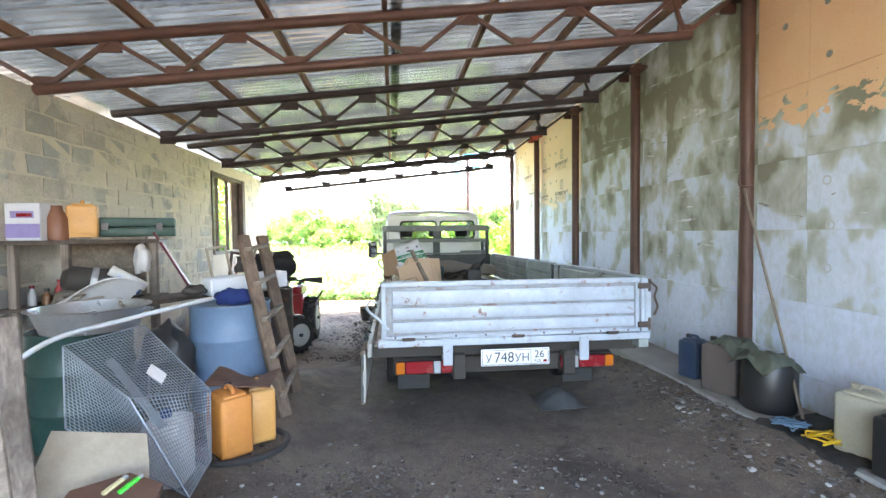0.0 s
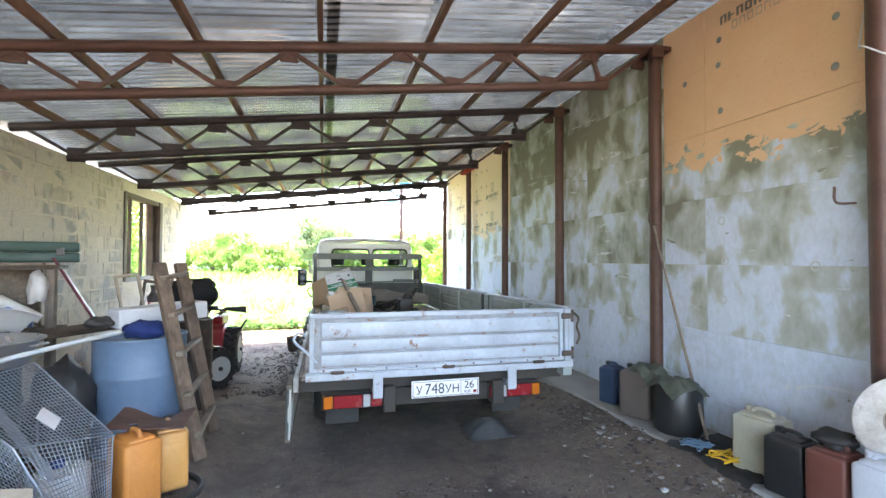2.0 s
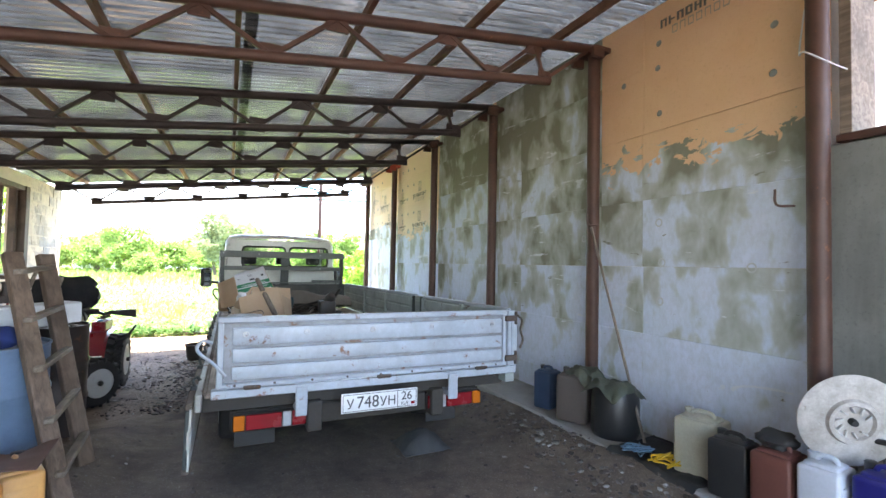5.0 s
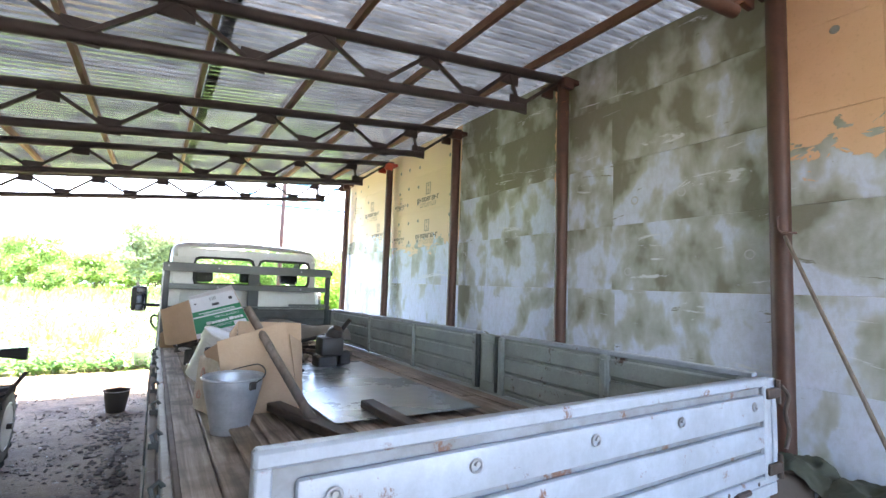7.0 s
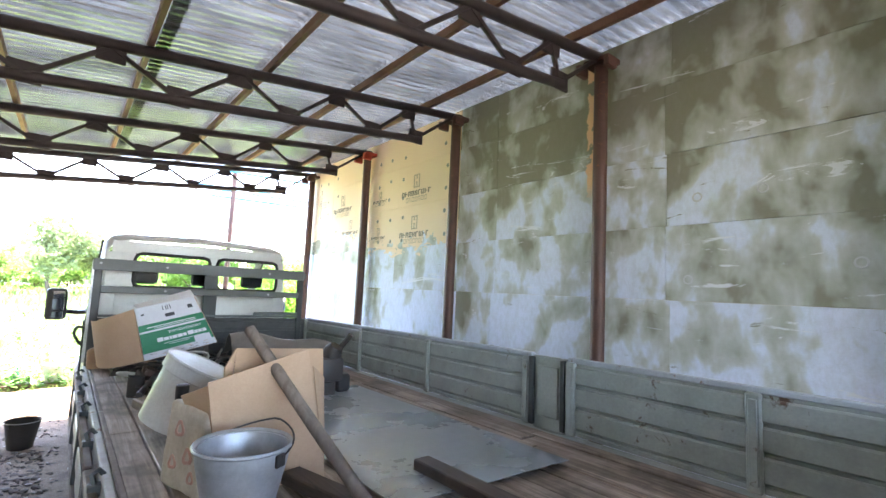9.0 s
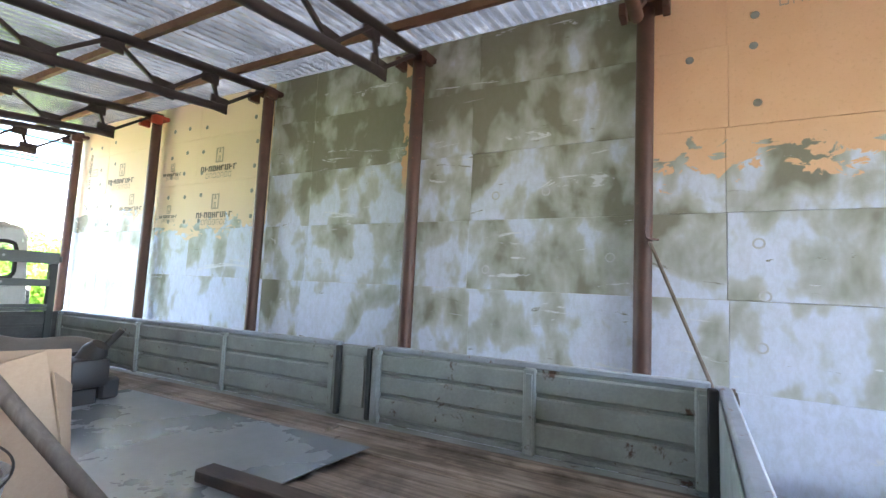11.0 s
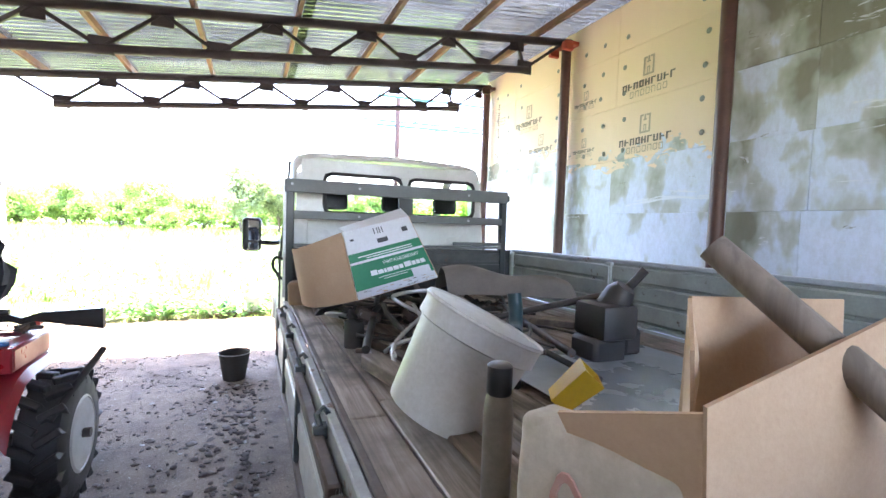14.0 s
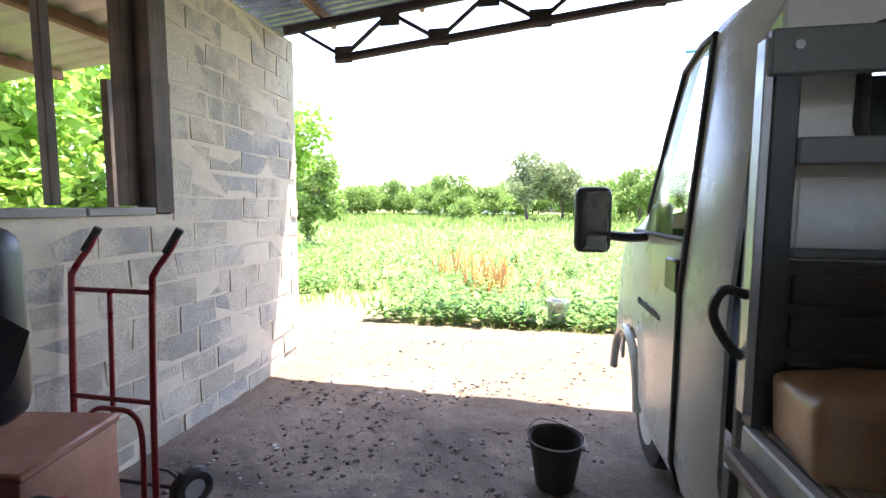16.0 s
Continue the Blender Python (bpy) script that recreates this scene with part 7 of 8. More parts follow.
# tarp and rope
bm = bmesh.new()
def tarp(a, b):
    x = 2.66 + 0.62 * a
    y = 2.50 + 0.78 * b
    z = (PZ + 0.02 if x > 2.78 else PZ + 0.02 - (2.78 - x) * 0.9) + 0.03 * noise.noise(Vector((a * 4, b * 5, 3))) + 0.012 * noise.noise(Vector((a * 13, b * 13, 8))) + 0.05 * max(0, a - 0.7)
    return (x, y, z)
add_sheet(bm, 28, 28, tarp, 0.006)
tagged(part("black_tarp", bm, M_BLACK), "crumpled black rubber sheet on the plinth edge", "tarp")
random.seed(5)
for nm, mt, cx, cy, lab in (("yellow_rope", M_YELLOW, 2.86, 2.80, "tangle of yellow rope on the black sheet"), ("cord_tangle", plain("pale_blue_cord", (0.10, 0.18, 0.26)), 2.82, 3.02, "tangle of pale blue cord on the black sheet")):
    pts = [(cx + rnd(-0.10, 0.10), cy + rnd(-0.09, 0.09), PZ + rnd(0.055, 0.10)) for _ in range(26)]
    bm = bmesh.new()
    add_tube(bm, curve_pts(pts, 5), 0.006, 6)
    tagged(part(nm, bm, mt), lab, "rope")
# hooks and a cable at the columns
for x, y, z in ((3.17, 2.12, 2.05), (3.17, 3.86, 2.05)):
    bm = bmesh.new()
    add_tube(bm, curve_pts([(x + 0.05, y + 0.03, z - 0.05), (x - 0.02, y + 0.10, z - 0.04), (x - 0.02, y + 0.11, z + 0.06)]), 0.008, 6)
    tagged(part("steel_hook", bm, M_STEEL), "small bent steel hook on the column", "hook")
bm = bmesh.new()
add_tube(bm, curve_pts([(3.32, 2.14, 3.3), (3.22, 2.12, 2.98), (3.14, 2.05, 2.94), (3.18, 1.95, 2.85), (3.36, 1.92, 2.82)]), 0.005, 6)
tagged(part("white_cable", bm, M_FOAM), "loose white cable at the column", "cable")

# marks on the insulation: washers and printed shapes
WALL_E = bpy.data.objects["wall_east"]
M_WASHER = worn("grey_washer", (0.30, 0.31, 0.28), (0.18, 0.19, 0.17), 0.8, scale=20)
M_RING = worn("pale_ring", (0.60, 0.62, 0.62), (0.45, 0.46, 0.45), 0.8, scale=20)
for y, z in ((3.292, 1.984), (3.26, 1.635), (4.74, 2.42), (5.25, 1.766), (5.18, 2.41), (4.23, 1.88), (3.28, 1.30), (2.5, 1.6)):
    bm = bmesh.new()
    add_lathe(bm, [(0.026, 0.0), (0.028, 0.002), (0.036, 0.002), (0.038, 0.0)], 20, Matrix.Translation((3.3448, y, z)) @ pose(0, 0, 0, 0, -90), None, False)
    part("washer_ring", bm, M_RING, WALL_E)
dots = [(2.34, 3.30), (2.35, 2.96), (3.30, 3.58), (3.31, 3.36), (3.29, 2.95), (3.70, 3.33), (2.30, 3.70)]
for y0 in (8.02, 10.25):
    for z0 in (2.30, 2.62, 2.92, 3.22, 3.55):
        for dy in (0.30, 1.25, 1.62, 1.95):
            dots.append((y0 + dy + rnd(-0.05, 0.05), z0 + rnd(-0.04, 0.04)))
for y, z in dots:
    bm = bmesh.new()
    add_lathe(bm, [(0.002, 0.003), (0.024, 0.003), (0.028, 0.0)], 14, Matrix.Translation((3.3455, y, z)) @ pose(0, 0, 0, 0, -90))
    part("washer", bm, M_WASHER, WALL_E)
M_PRINT = worn("grey_print", (0.10, 0.10, 0.095), (0.30, 0.26, 0.20), 0.8, scale=12, amount=0.6)
M_PRINTPALE = worn("pale_print", (0.36, 0.31, 0.24), (0.55, 0.46, 0.34), 0.8, scale=12, amount=0.6)


def printed_mark(y, z, w, upright=False):
    """A maker's mark as plain shapes: a row of dark blocks, a row of pale outlines and a small tower."""
    def place(bm):
        m = Matrix.Translation((3.3448, y, z)) @ pose(0, 0, 0, 0, 0, -90) @ (pose(0, 0, 0, 0, 90) if upright else pose(0, 0, 0)) @ pose(0, 0, 0, 90)
        bmesh.ops.transform(bm, matrix=m, verts=bm.verts)
        bmesh.ops.translate(bm, verts=bm.verts, vec=(-0.0012, 0, 0))
    bm = bmesh.new()
    n, g = 9, w / 9
    s = w * 0.10
    for i in range(n):
        x = i * g
        add_box(bm, x, x + g * 0.26, 0, s, 0, 0.0015)
        if i not in (0, 5):
            add_box(bm, x + g * 0.26, x + g * 0.74, (0.0, s * 0.42, s * 0.80)[i % 3], (s * 0.2, s * 0.60, s)[i % 3], 0, 0.0015)
        if i in (0, 2, 3, 4, 6):
            add_box(bm, x + g * 0.54, x + g * 0.78, 0, s, 0, 0.0015)
        if i in (0, 3, 5):
            add_box(bm, x + g * 0.2, x + g * 0.78, s * 0.8, s, 0, 0.0016)
    place(bm)
    part("dark_print", bm, M_PRINT, WALL_E)
    bm = bmesh.new()
    for i in range(7):
        x = w * 0.16 + i * g * 0.92
        for a, b, c, d in ((0, 0.08, 0, 1), (0.55, 0.63, 0, 1), (0.08, 0.55, 0.86, 1.0), (0.08, 0.55, 0.0, 0.14)):
            if not (i % 3 == 1 and c == 0 and a == 0.08):
                add_box(bm, x + a * g, x + b * g, -s * 1.25 + c * s * 0.95, -s * 1.25 + d * s * 0.95, 0, 0.0015)
    t0 = w * 0.40
    for a, b, c, d in ((0, 0.03, 1.5, 4.2), (0.17, 0.20, 1.5, 4.2), (0.03, 0.17, 1.5, 1.75), (0.03, 0.07, 3.95, 4.2), (0.13, 0.17, 3.95, 4.2), (0.085, 0.115, 3.4, 4.2), (0.07, 0.13, 3.3, 3.5), (0.075, 0.09, 1.75, 2.6), (0.11, 0.125, 1.75, 2.6), (0.075, 0.125, 2.55, 2.75)):
        add_box(bm, t0 + a * w, t0 + b * w, c * s, d * s, 0, 0.0015)
    place(bm)
    part("pale_print", bm, M_PRINTPALE, WALL_E)


printed_mark(9.33, 2.94, 0.72)
printed_mark(9.34, 2.34, 0.72)
printed_mark(10.16, 2.94, 0.42)
printed_mark(10.16, 2.36, 0.42)
printed_mark(11.60, 2.93, 0.72)
printed_mark(11.20, 2.50, 0.60)
printed_mark(12.20, 3.45, 0.60, True)
printed_mark(3.28, 3.70, 0.74)

# bricks under the low wall
M_BRICK = worn("old_tan_brick", (0.26, 0.20, 0.15), (0.15, 0.12, 0.10), 0.95, scale=9, bump=0.6)
bm = bmesh.new()
add_box(bm, 3.40, 3.52, -3.0, 2.0, 0.10, 0.665)
lw = structure("wall_base", bm, M_MORTAR, "rough tan brick footing under the low wall", "wall")
for r in range(6):
    for k in range(18):
        y0 = -2.6 + k * 0.258 + (0.129 if r % 2 else 0)
        bm = bmesh.new()
        vs = add_box(bm, 3.365 + rnd(0, 0.02), 3.41, y0, min(y0 + 0.247, 1.99), 0.135 + r * 0.088, 0.135 + r * 0.088 + 0.077)
        for v in vs:
            v.co += Vector((rnd(-0.004, 0.004), rnd(-0.004, 0.004), rnd(-0.004, 0.004)))
        part("brick", bm, M_BRICK, lw, smooth=0)
bm = bmesh.new()
add_box(bm, 3.34, 3.62, 1.90, 1.965, 2.43, 3.9, 0.004)
structure("window_1", bm, M_ROUGHWOOD, "pale timber jamb of the open side window", "window")

# ---- the window in the block wall and the outdoors ----
M_FRAME = wood("brown_window_timber", (0.13, 0.095, 0.07), (0.065, 0.05, 0.038), "z")
win = thing("window_2", "unglazed brown timber window frame in the block wall", "window", Matrix.Translation((-3.42, 9.9, 1.25)), kind="structure")
wi = wparts(win)
for y0, y1, z0, z1, x0, x1 in ((10.70, 10.86, 1.25, 2.80, -3.45, -3.29), (10.60, 10.70, 1.30, 2.74, -3.50, -3.40), (8.96, 9.06, 1.25, 2.80, -3.45, -3.29), (9.06, 10.70, 2.72, 2.80, -3.45, -3.31), (10.10, 10.16, 1.30, 2.72, -3.47, -3.41), (9.55, 9.60, 1.30, 2.72, -3.47, -3.41)):
    bm = bmesh.new()
    add_box(bm, x0, x1, y0, y1, z0, z1, 0.006)
    wi("frame_bar", bm, M_FRAME)
for a, b in ((9.02, 9.6), (9.61, 10.2), (10.21, 10.70)):
    bm = bmesh.new()
    add_box(bm, -3.60, -3.29, a, b, 1.235, 1.285 + rnd(0, 0.01), 0.008)
    wi("sill_brick", bm, M_CONCRETE)

# lean-to roof beyond that window
bm = bmesh.new()
y = 7.0
prof = []
while y < 12.2:
    for a, b in ((0.0, 0.0), (0.05, 0.02), (0.10, 0.028), (0.15, 0.02), (0.20, 0.0)):
        prof.append((y + a, b))
    y += 0.205
for i in range(len(prof) - 1):
    bm.faces.new([bm.verts.new(p) for p in ((-3.66, prof[i][0], 2.95 + prof[i][1]), (-3.66, prof[i + 1][0], 2.95 + prof[i + 1][1]), (-7.4, prof[i + 1][0], 2.62 + prof[i + 1][1]), (-7.4, prof[i][0], 2.62 + prof[i][1]))])
bmesh.ops.remove_doubles(bm, verts=bm.verts, dist=0.0005)
bmesh.ops.solidify(bm, geom=list(bm.faces), thickness=0.004)
lean = thing("lean_to", "open lean-to with a corrugated roof on timber posts", "shelter", Matrix.Translation((-5.5, 11.5, -0.4)))
le = wparts(lean)
le("roof_sheet", bm, worn("weathered_light_sheet", (0.46, 0.46, 0.43), (0.30, 0.29, 0.26), 0.4, 0.4, scale=3, amount=0.6))
for x in (-4.6, -5.9, -7.2):
    bm = bmesh.new()
    add_box(bm, x - 0.04, x + 0.04, 7.0, 12.3, 2.62 + (x + 7.4) * 0.088 - 0.10, 2.62 + (x + 7.4) * 0.088 - 0.005, 0.004)
    le("rafter", bm, M_PURLIN)
for x, yy in ((-7.2, 9.0), (-7.2, 12.2), (-5.2, 12.2)):
    bm = bmesh.new()
    add_box(bm, x - 0.045, x + 0.045, yy - 0.045, yy + 0.045, -0.5, 2.6, 0.005)
    le("post", bm, M_FRAME)

# blue pipe canopy frame
M_BLUEPIPE = plain("blue_pipe_paint", (0.05, 0.28, 0.42), 0.5)
cp = thing("pipe_canopy", "unfinished blue pipe canopy frame on a brown post", "canopy", Matrix.Translation((3.0, 15.0, -0.45)))
ca = wparts(cp)
bm = bmesh.new()
add_pipe(bm, (2.47, 15.2, -0.5), (2.47, 15.2, 4.15), 0.06, n=12)
ca("post", bm, M_STEEL)
for y, z in ((15.2, 3.55), (16.6, 3.95), (18.0, 4.3), (15.2, 4.18)):
    bm = bmesh.new()
    add_pipe(bm, (2.0, y, z), (7.5, y + 0.2, z + 0.15), 0.035, n=10)
    ca("beam", bm, M_BLUEPIPE)
for a, b in (((2.5, 15.2, 3.5), (4.2, 18.0, 4.6)), ((3.4, 15.3, 3.55), (5.6, 17.8, 4.7))):
    bm = bmesh.new()
    add_pipe(bm, a, b, 0.028, n=8)
    ca("brace", bm, M_ROUGHWOOD)

# pale house seen through the side window
M_HOUSE = worn("whitewashed_wall", (0.74, 0.74, 0.72), (0.62, 0.62, 0.60), 0.9, scale=2)
hs = thing("white_house", "whitewashed neighbouring house beside the shed", "house", Matrix.Translation((10.5, -1.0, 0)))
ho = wparts(hs)
bm = bmesh.new()
add_box(bm, 8.5, 13.5, -8.0, 6.5, -0.5, 5.6)
ho("wall", bm, M_HOUSE)
bm = bmesh.new()
add_prism(bm, [(8.2, 5.6), (13.8, 5.6), (11.0, 7.4)], 15.0, Matrix.Translation((0, 6.8, 0)) @ pose(0, 0, 0, 90))
ho("roof", bm, M_PURLIN)
for y in (-0.6, 3.4):
    bm = bmesh.new()
    add_box(bm, 8.44, 8.52, y - 0.36, y + 0.36, 3.66, 4.95, 0.01)
    w = ho("window", bm, M_INKWHITE)
    bm = bmesh.new()
    add_box(bm, 8.43, 8.442, y - 0.27, y + 0.27, 3.76, 4.85, 0.004)
    part("pane", bm, plain("grey_blue_pane", (0.20, 0.27, 0.28), 0.1), w)


def leaf_mat(name, c, c2):
    k = Mat(name, 0.6, spec=0.3)
    k.b.inputs["Subsurface Weight"].default_value = 0.0
    col = k.mix(k.island(), c, c2)
    k.color(col)
    tr = k.t.nodes.new("ShaderNodeBsdfTranslucent")
    k.link(col, tr.inputs[0])
    mx = k.t.nodes.new("ShaderNodeMixShader")
    mx.inputs[0].default_value = 0.35
    k.link(k.b.outputs[0], mx.inputs[1])
    k.link(tr.outputs[0], mx.inputs[2])
    k.link(mx.outputs[0], k.t.nodes["Material Output"].inputs[0])
    return k.mat


M_LEAF = leaf_mat("tree_leaves", (0.11, 0.21, 0.05), (0.24, 0.34, 0.09))
M_LEAF2 = leaf_mat("grey_green_leaves", (0.14, 0.19, 0.09), (0.27, 0.32, 0.16))
M_VINE = leaf_mat("bright_vine_leaves", (0.13, 0.30, 0.03), (0.30, 0.46, 0.08))
M_GRASS = leaf_mat("field_grass", (0.11, 0.21, 0.045), (0.25, 0.31, 0.10))
M_WEED = leaf_mat("broad_weed_leaves", (0.06, 0.17, 0.035), (0.17, 0.30, 0.07))
M_SORREL = leaf_mat("rusty_seed_heads", (0.40, 0.16, 0.06), (0.50, 0.30, 0.12))
M_BARK = worn("bark", (0.12, 0.09, 0.07), (0.06, 0.05, 0.04), 0.95, scale=10, bump=0.6)


def quads_mesh(name, verts, faces, mat):
    me = bpy.data.meshes.new(name)
    me.from_pydata(verts, [], faces)
    me.materials.append(mat)
    return me


def leaves(rs, centres, n, size, spread):
    """Small bent leaves scattered round centres."""
    verts, faces = [], []
    for c, r in centres:
        for _ in range(int(n * r * r)):
            d = Vector((rs.gauss(0, 1), rs.gauss(0, 1), rs.gauss(0, 0.8)))
            d = d.normalized() * r * (rs.random() ** 0.4) * spread
            p = Vector(c) + d
            s = size * rs.uniform(0.6, 1.5)
            a = Vector((rs.gauss(0, 1), rs.gauss(0, 1), rs.gauss(0, 0.6))).normalized()
            b = a.orthogonal().normalized()
            b = (b * math.cos(rs.uniform(0, 6)) + a.cross(b) * math.sin(rs.uniform(0, 6)))
            k = len(verts)
            verts += [p - a * s, p + b * s * 0.45, p + a * s, p - b * s * 0.45]
            faces.append((k, k + 1, k + 2, k + 3))
    return verts, faces


def build_tree(seed, h, spread, mat, label, n=260, size=0.16, trunk=0.4):
    rs = random.Random(seed)
    t = thing("tree" if trunk > 0.3 else "bush", label, "tree" if trunk > 0.3 else "bush", group="trees beyond the field")
    bm = bmesh.new()
    tips = []
    base = Vector((0, 0, -0.1))
    top = Vector((rs.uniform(-0.3, 0.3), rs.uniform(-0.3, 0.3), h * trunk))
    add_tube(bm, [base, base.lerp(top, 0.5) + Vector((rs.uniform(-0.1, 0.1), 0, 0)), top], [h * 0.028, h * 0.022, h * 0.017], 8)
    for k in range(8):
        a = 2 * math.pi * k / 8 + rs.uniform(-0.4, 0.4)
        r = spread * rs.uniform(0.35, 1.0)
        e = Vector((math.cos(a) * r, math.sin(a) * r, h * rs.uniform(0.42 if trunk > 0.3 else 0.2, 0.95)))
        s = base.lerp(top, rs.uniform(0.55, 1.0))
        add_tube(bm, [s, s.lerp(e, 0.5) + Vector((0, 0, h * 0.05)), e], [h * 0.011, h * 0.008, h * 0.003], 5)
        tips.append(e)
    tips.append(Vector((0, 0, h * 0.92)))
    part("trunk", bm, M_BARK, t)
    centres = []
    for e in tips:
        centres.append((e, spread * rs.uniform(0.30, 0.52)))
        for _ in range(3):
            centres.append((e * rs.uniform(0.6, 1.0) + Vector((rs.uniform(-1, 1), rs.uniform(-1, 1), rs.uniform(-0.6, 0.6))) * spread * 0.32, spread * rs.uniform(0.16, 0.32)))
    v, f = leaves(rs, centres, n, size, 1.0)
    ob = new("crown", quads_mesh("crown", v, f, mat))
    ob.parent = t
    return t


def ground_at(x, y):
    return gz(0, 40) - 0.02


random.seed(21)
kinds = [build_tree(3, 6.5, 2.6, M_LEAF, "leafy green tree at the far side of the field", 330, 0.17), build_tree(8, 5.0, 2.2, M_LEAF2, "grey-green willow-like tree beyond the field", 420, 0.13, 0.34), build_tree(12, 2.6, 1.9, M_LEAF, "dense green bush at the field edge", 420, 0.12, 0.15)]
spots = [(0, -10.6, 27, 0.62), (1, -1.5, 62, 1.55), (1, 2.5, 66, 1.4), (0, -13, 75, 1.0), (0, 10, 60, 0.9), (1, 15, 52, 1.0), (2, -17, 80, 1.5), (2, -12, 84, 1.4), (2, -7, 78, 1.6), (2, -3.5, 82, 1.3), (2, 5, 70, 1.6),
         (2, 8.5, 64, 1.7), (0, -26, 90, 1.0), (0, -22, 95, 0.9), (0, -19, 88, 0.8), (2, -30, 86, 1.8), (0, 20, 80, 1.1), (2, 14, 74, 1.6), (0, 27, 85, 1.2), (2, 22, 70, 1.6), (1, 31, 75, 1.2), (0, -36, 80, 1.2), (0, -42, 70, 1.1), (1, -33, 64, 1.0), (2, -9, 60, 0.9), (2, 4.5, 48, 0.8),
         (0, 38, 90, 1.2), (0, 46, 95, 1.3), (2, -48, 85, 1.8)]
spots += [(2, random.uniform(-60, 60), random.uniform(84, 112), random.uniform(1.3, 2.3)) for _ in range(30)]
spots += [(k % 2, random.uniform(-70, 70), random.uniform(100, 125), random.uniform(0.8, 1.25)) for k in range(22)]
used = set()
for k, x, y, s in spots:
    m = Matrix.Translation((x, y, ground_at(x, y))) @ pose(0, 0, 0, 0, 0, random.uniform(0, 360))
    if k not in used:
        used.add(k)
        kinds[k].matrix_basis = m @ Matrix.Diagonal((s, s, s, 1))
        base_scale = s
        kinds[k]["first"] = 1
        del kinds[k]["first"]
    else:
        c = copy_thing(kinds[k], m)
        c.scale = (s, s, s)
# leafy growth close to the shed
for seed, x, y, h, sp, mt, lab in ((31, -8.6, 12.5, 4.2, 2.0, M_VINE, "bright green leafy tree beside the lean-to"), (32, -9.2, 16.5, 4.6, 2.2, M_VINE, "bright green leafy tree beside the lean-to"), (33, -8.8, 9.0, 4.0, 2.0, M_VINE, "bright green leafy tree beside the lean-to"), (34, 4.6, 17.5, 2.6, 1.1, M_VINE, "bright green vine bush beside the canopy post"), (35, 6.4, 20.0, 3.0, 1.4, M_VINE, "bright green vine bush beside the canopy post"), (36, -9.4, 20.5, 4.6, 2.2, M_VINE, "bright green leafy tree beside the lean-to")):
    t = build_tree(seed, h, sp, mt, lab, 900 if h > 3.5 else 1400, 0.10 if h > 3.5 else 0.07)
    t.matrix_basis = Matrix.Translation((x, y, ground_at(x, y)))

# far low buildings
for x, y, w, h, mt, lab in ((-20, 100, 9, 2.6, M_HOUSE, "far low white farm building"), (-9, 125, 10, 3.4, M_HOUSE, "far white house with a pale roof"), (8, 140, 14, 3.0, M_BRICK, "far brick shed beyond the trees")):
    t, wp_ = at("farm_building", lab, "building", x, y, -0.5)
    bm = bmesh.new()
    add_box(bm, x - w / 2, x + w / 2, y, y + 6, -0.5, h)
    wp_("wall", bm, mt)
    bm = bmesh.new()
    add_prism(bm, [(y - 0.4, h), (y + 6.4, h), (y + 3, h + 1.4)], w + 0.6, Matrix.Translation((x - w / 2 - 0.3, 0, 0)) @ Matrix(((0, 0, 1, 0), (1, 0, 0, 0), (0, 1, 0, 0), (0, 0, 0, 1))))
    wp_("roof", bm, M_PURLIN)
    for k in range(3):
        bm = bmesh.new()
        add_box(bm, x - w * 0.35 + k * w * 0.3, x - w * 0.35 + k * w * 0.3 + 1.0, y - 0.05, y + 0.05, 0.6, 1.9)
        wp_("window", bm, M_BLACKPLASTIC)


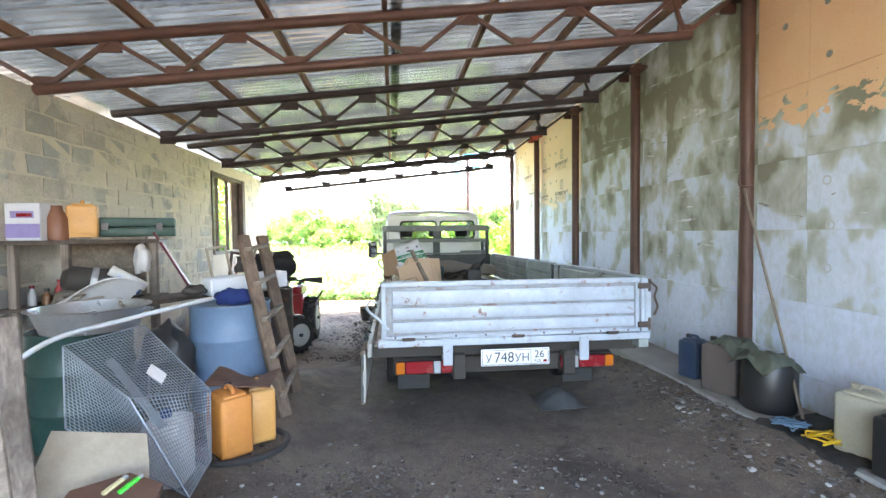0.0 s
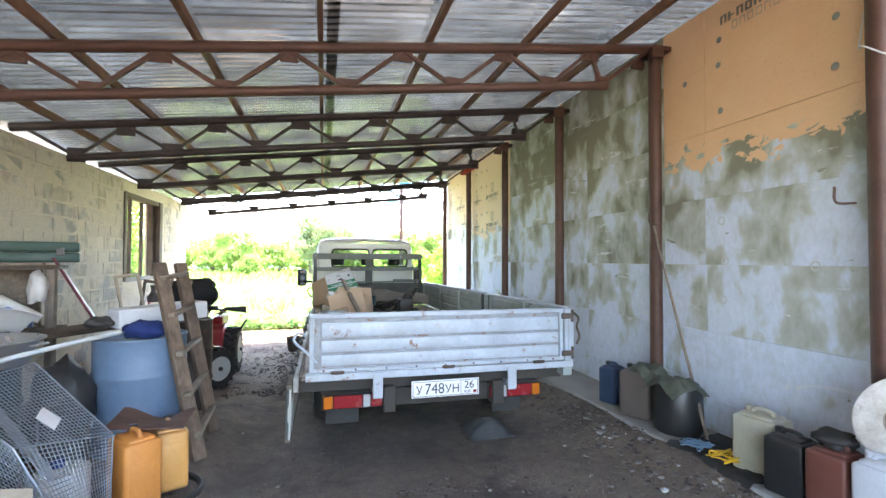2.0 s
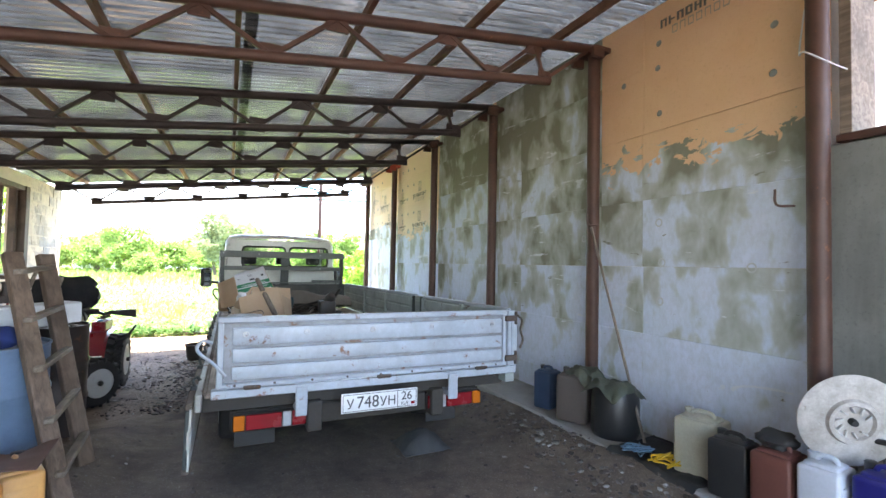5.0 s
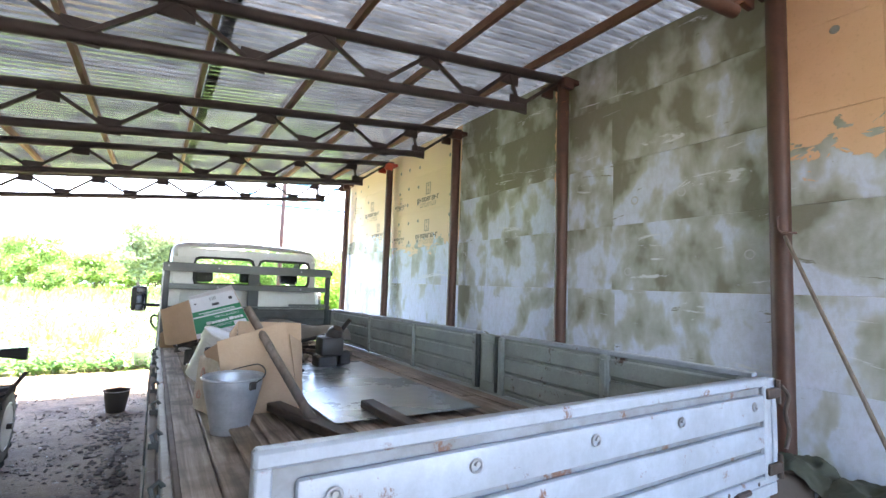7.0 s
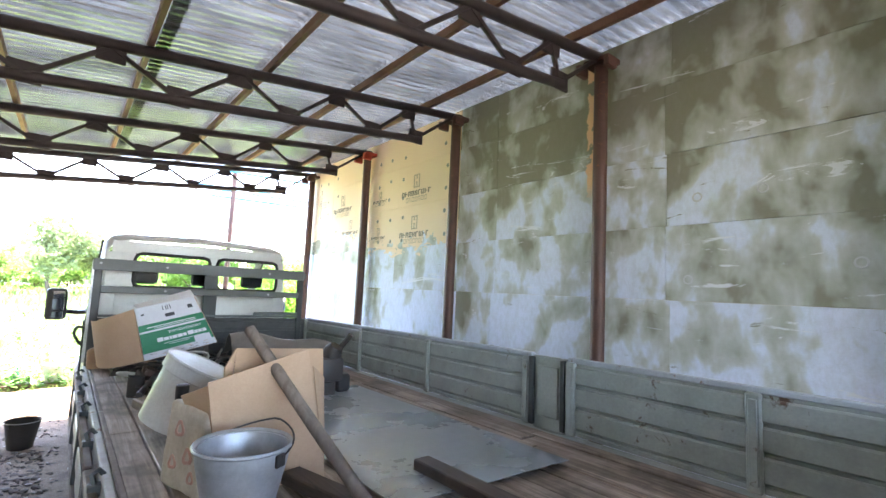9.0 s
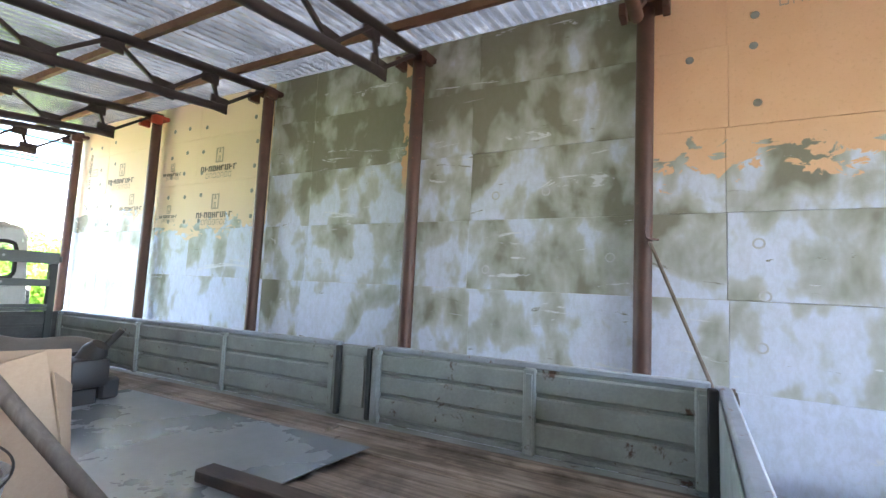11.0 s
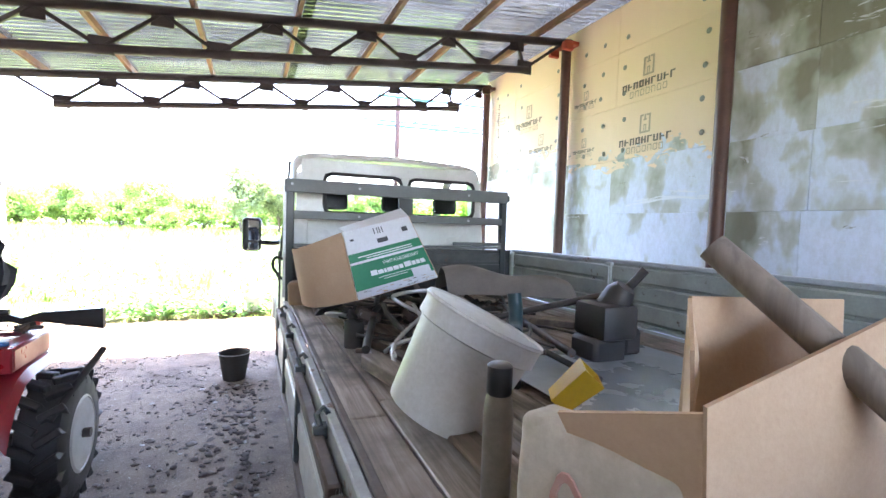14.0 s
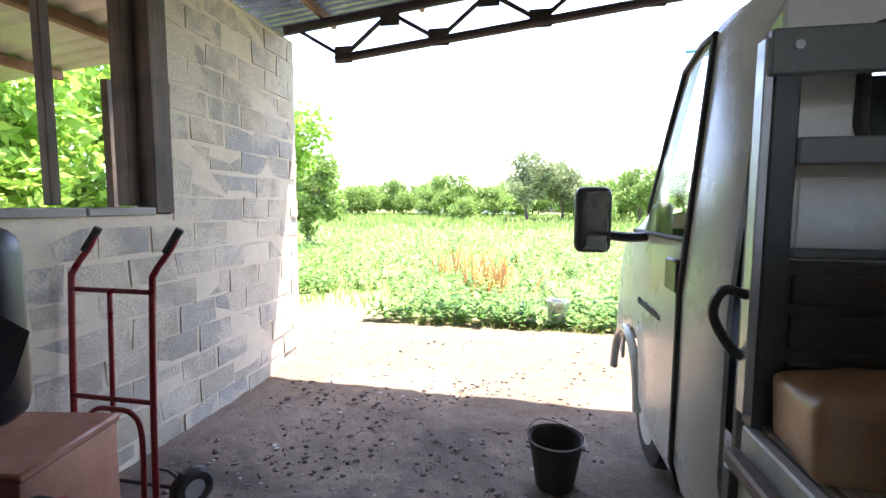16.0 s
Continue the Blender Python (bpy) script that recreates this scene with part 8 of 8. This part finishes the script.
def build_grass():
    rs = random.Random(4)
    groups = {"grass": ([], []), "sorrel": ([], []), "weeds": ([], [])}
    def blade(g, x, y, z, h, w):
        v, f = groups[g]
        a = rs.uniform(0, math.pi * 2)
        dx, dy = math.cos(a) * w, math.sin(a) * w
        lx, ly = rs.gauss(0, 0.28) * h, rs.gauss(0, 0.28) * h
        k = len(v)
        v += [(x - dx, y - dy, z), (x + dx, y + dy, z), (x + dx * 0.8 + lx * 0.4, y + dy * 0.8 + ly * 0.4, z + h * 0.55), (x - dx * 0.8 + lx * 0.4, y - dy * 0.8 + ly * 0.4, z + h * 0.55), (x + lx, y + ly, z + h)]
        f += [(k, k + 1, k + 2, k + 3), (k + 3, k + 2, k + 4)]
    def weed(x, y, z, h):
        v, f = groups["weeds"]
        for j in range(14):
            zz = z + h * (0.15 + 0.85 * j / 12)
            a = rs.uniform(0, 6.28)
            s = 0.15 * h * (1.25 - j / 14)
            c = Vector((x + math.cos(a) * s, y + math.sin(a) * s, zz))
            u = Vector((math.cos(a), math.sin(a), rs.uniform(-0.2, 0.6))) * s
            w = Vector((-math.sin(a), math.cos(a), rs.uniform(-0.3, 0.3))) * s * 0.45
            k = len(v)
            v += [tuple(c - u), tuple(c + w), tuple(c + u), tuple(c - w)]
            f.append((k, k + 1, k + 2, k + 3))
    for _ in range(20000):
        y = 14.6 + (rs.random() ** 1.7) * 32
        x = rs.uniform(-1, 1) * (5 + 0.62 * (y - 8)) - 1.5
        if noise.noise(Vector((x * 0.5, y * 0.5, 0))) < -0.25 and y < 20:
            continue
        edge = min(1, (y - 14.3) / 1.6)
        h = rs.uniform(0.10, 0.27) * (0.35 + 0.65 * edge) * (1 + 0.5 * noise.noise(Vector((x * 0.3, y * 0.3, 5))))
        blade("grass", x, y, gz(x, y) - 0.01, h, 0.010 + 0.0012 * (y - 14))
    for _ in range(11000):
        y = 14.7 + (rs.random() ** 1.5) * 26
        x = rs.uniform(-1, 1) * (4.5 + 0.6 * (y - 8)) - 1.5
        if noise.noise(Vector((x * 0.35, y * 0.35, 9))) > -0.22:
            weed(x, y, gz(x, y), rs.uniform(0.2, 0.8) * (0.7 + 0.8 * max(0, noise.noise(Vector((x * 0.8, y * 0.8, 4))))))
    for _ in range(14000):
        y = 42 + rs.random() * 60
        x = rs.uniform(-1, 1) * (10 + 0.6 * y)
        blade("grass", x, y, gz(x, y), rs.uniform(0.3, 0.6), 0.10)
    for _ in range(110):
        cx, cy = rs.choice(((-1.75, 17.2), (-1.5, 16.6), (-2.6, 18.5)))
        x, y = cx + rs.gauss(0, 0.22), cy + rs.gauss(0, 0.3)
        z = gz(x, y)
        h = rs.uniform(0.5, 1.05)
        blade("sorrel", x, y, z + h * 0.3, h * 0.7, 0.02)
    for name, lab, cat, mt in (("grass", "tall green weeds and grass covering the field", "grass", M_GRASS), ("sorrel", "rusty red sorrel seed heads among the weeds", "weeds", M_SORREL), ("weeds", "clumps of broad-leaved green weeds at the field edge", "weeds", M_WEED)):
        v, f = groups[name]
        tagged(new("field_" + name, quads_mesh(name, v, f, mt)), lab, cat, kind="stuff")


build_grass()

# plank with bucket and bottle at the field edge
BX, BY = -0.7, 15.0
BZ = gz(BX, BY)
bm = bmesh.new()
add_box(bm, BX - 0.55, BX + 0.50, BY - 0.16, BY + 0.16, BZ + 0.02, BZ + 0.07, 0.006)
tagged(part("ground_board", bm, M_RUSTBROWN), "weathered plank lying at the edge of the weeds", "board")
build_pail("grey_bucket", "grey bucket with its handle up on the plank", M_ZINC, (BX + 0.28, BY, BZ + 0.07), 0.12, 0.17, 0.32, (0, 0, 0), 0.008, False)
bm = bmesh.new()
add_tube(bm, [(BX + 0.12 + 0.08 * math.cos(a), BY, BZ + 0.42 + 0.26 * math.sin(a)) for a in np.linspace(0, math.pi, 14)], 0.006, 6)
add_pipe(bm, (BX + 0.04, BY, BZ + 0.07), (BX + 0.04, BY, BZ + 0.43), 0.006, n=6)
tagged(part("wire_hoop", bm, M_WIRE), "bent wire hoop standing by the bucket", "hoop")
bm = bmesh.new()
add_lathe(bm, [(0.004, 0), (0.065, 0), (0.07, 0.02), (0.065, 0.16), (0.025, 0.23), (0.022, 0.29), (0.004, 0.29)], 16, Matrix.Translation((BX - 0.24, BY, BZ + 0.07)))
tagged(part("green_bottle", bm, plain("green_bottle", (0.03, 0.12, 0.06), 0.15)), "green glass bottle standing on the plank", "bottle")


def build_stones():
    rs = random.Random(9)
    bm0 = bmesh.new()
    bmesh.ops.create_icosphere(bm0, subdivisions=1, radius=1.0)
    base = [v.co.copy() for v in bm0.verts]
    bmf = [[v.index for v in f.verts] for f in bm0.faces]
    bm0.free()
    verts, faces = [], []
    def stone(x, y, s):
        k = len(verts)
        a = rs.uniform(0, 6.28)
        ex, ey, ez = rs.uniform(0.7, 1.4), rs.uniform(0.7, 1.4), rs.uniform(0.35, 0.7)
        for b in base:
            q = b * rs.uniform(0.75, 1.2)
            qx, qy = q.x * ex * math.cos(a) - q.y * ey * math.sin(a), q.x * ex * math.sin(a) + q.y * ey * math.cos(a)
            verts.append((x + qx * s, y + qy * s, gz(x, y) + q.z * ez * s + s * 0.1))
        faces.extend([i + k for i in f] for f in bmf)
    for _ in range(4200):
        y = rs.uniform(1.4, 12.5)
        x = rs.uniform(-2.6, 2.9)
        if -0.2 < x < 1.9 and y > 4.5:
            continue
        if noise.noise(Vector((x * 0.9, y * 0.9, 2))) < -0.1 and rs.random() < 0.8:
            continue
        stone(x, y, 0.005 + 0.016 * rs.random() ** 3)
    for _ in range(2600):
        x, y = rs.uniform(-3.1, -0.3), rs.uniform(6.5, 12.4)
        stone(x, y, 0.006 + 0.017 * rs.random() ** 2)
    for _ in range(3000):
        x, y = rs.gauss(0.1, 0.9), rs.uniform(1.3, 3.3)
        stone(x, y, 0.006 + 0.014 * rs.random() ** 2)
    for _ in range(700):
        y = rs.uniform(1.2, 6.0)
        stone(2.55 + rs.gauss(0, 0.14), y, 0.008 + 0.026 * rs.random() ** 2)
    for _ in range(900):
        stone(rs.uniform(-4, 3), rs.uniform(12.5, 15.5), 0.006 + 0.016 * rs.random() ** 2)
    for _ in range(420):
        stone(-0.42 - abs(rs.gauss(0, 0.28)), rs.uniform(6.4, 10.6), 0.012 + 0.026 * rs.random() ** 2)
    me = quads_mesh("gravel", verts, faces, M_STONE)
    tagged(new("gravel", me), "loose grey gravel and clods scattered on the dirt", "gravel", kind="stuff")


k = Mat("gravel_stone", 0.9, spec=0.3)
k.color(k.ramp(k.island(), (0.0, (0.06, 0.05, 0.044)), (0.5, (0.105, 0.09, 0.08)), (0.93, (0.17, 0.155, 0.14)), (1.0, (0.45, 0.44, 0.42))))
M_STONE = k.mat
build_stones()
bm = bmesh.new()
add_sheet(bm, 14, 14, lambda a, b: (1.30 + 0.42 * a, 4.0 + 0.4 * b, gz(1.5, 4.2) + 0.02 + 0.13 * math.sin(a * 3.1) * math.sin(b * 3.1) + 0.02 * noise.noise(Vector((a * 6, b * 6, 1)))), 0.006)
tagged(part("grey_rag", bm, worn("grey_rubber_rag", (0.07, 0.07, 0.07), (0.04, 0.04, 0.04), 0.8)), "grey rubber flap lying under the truck tail", "rag")
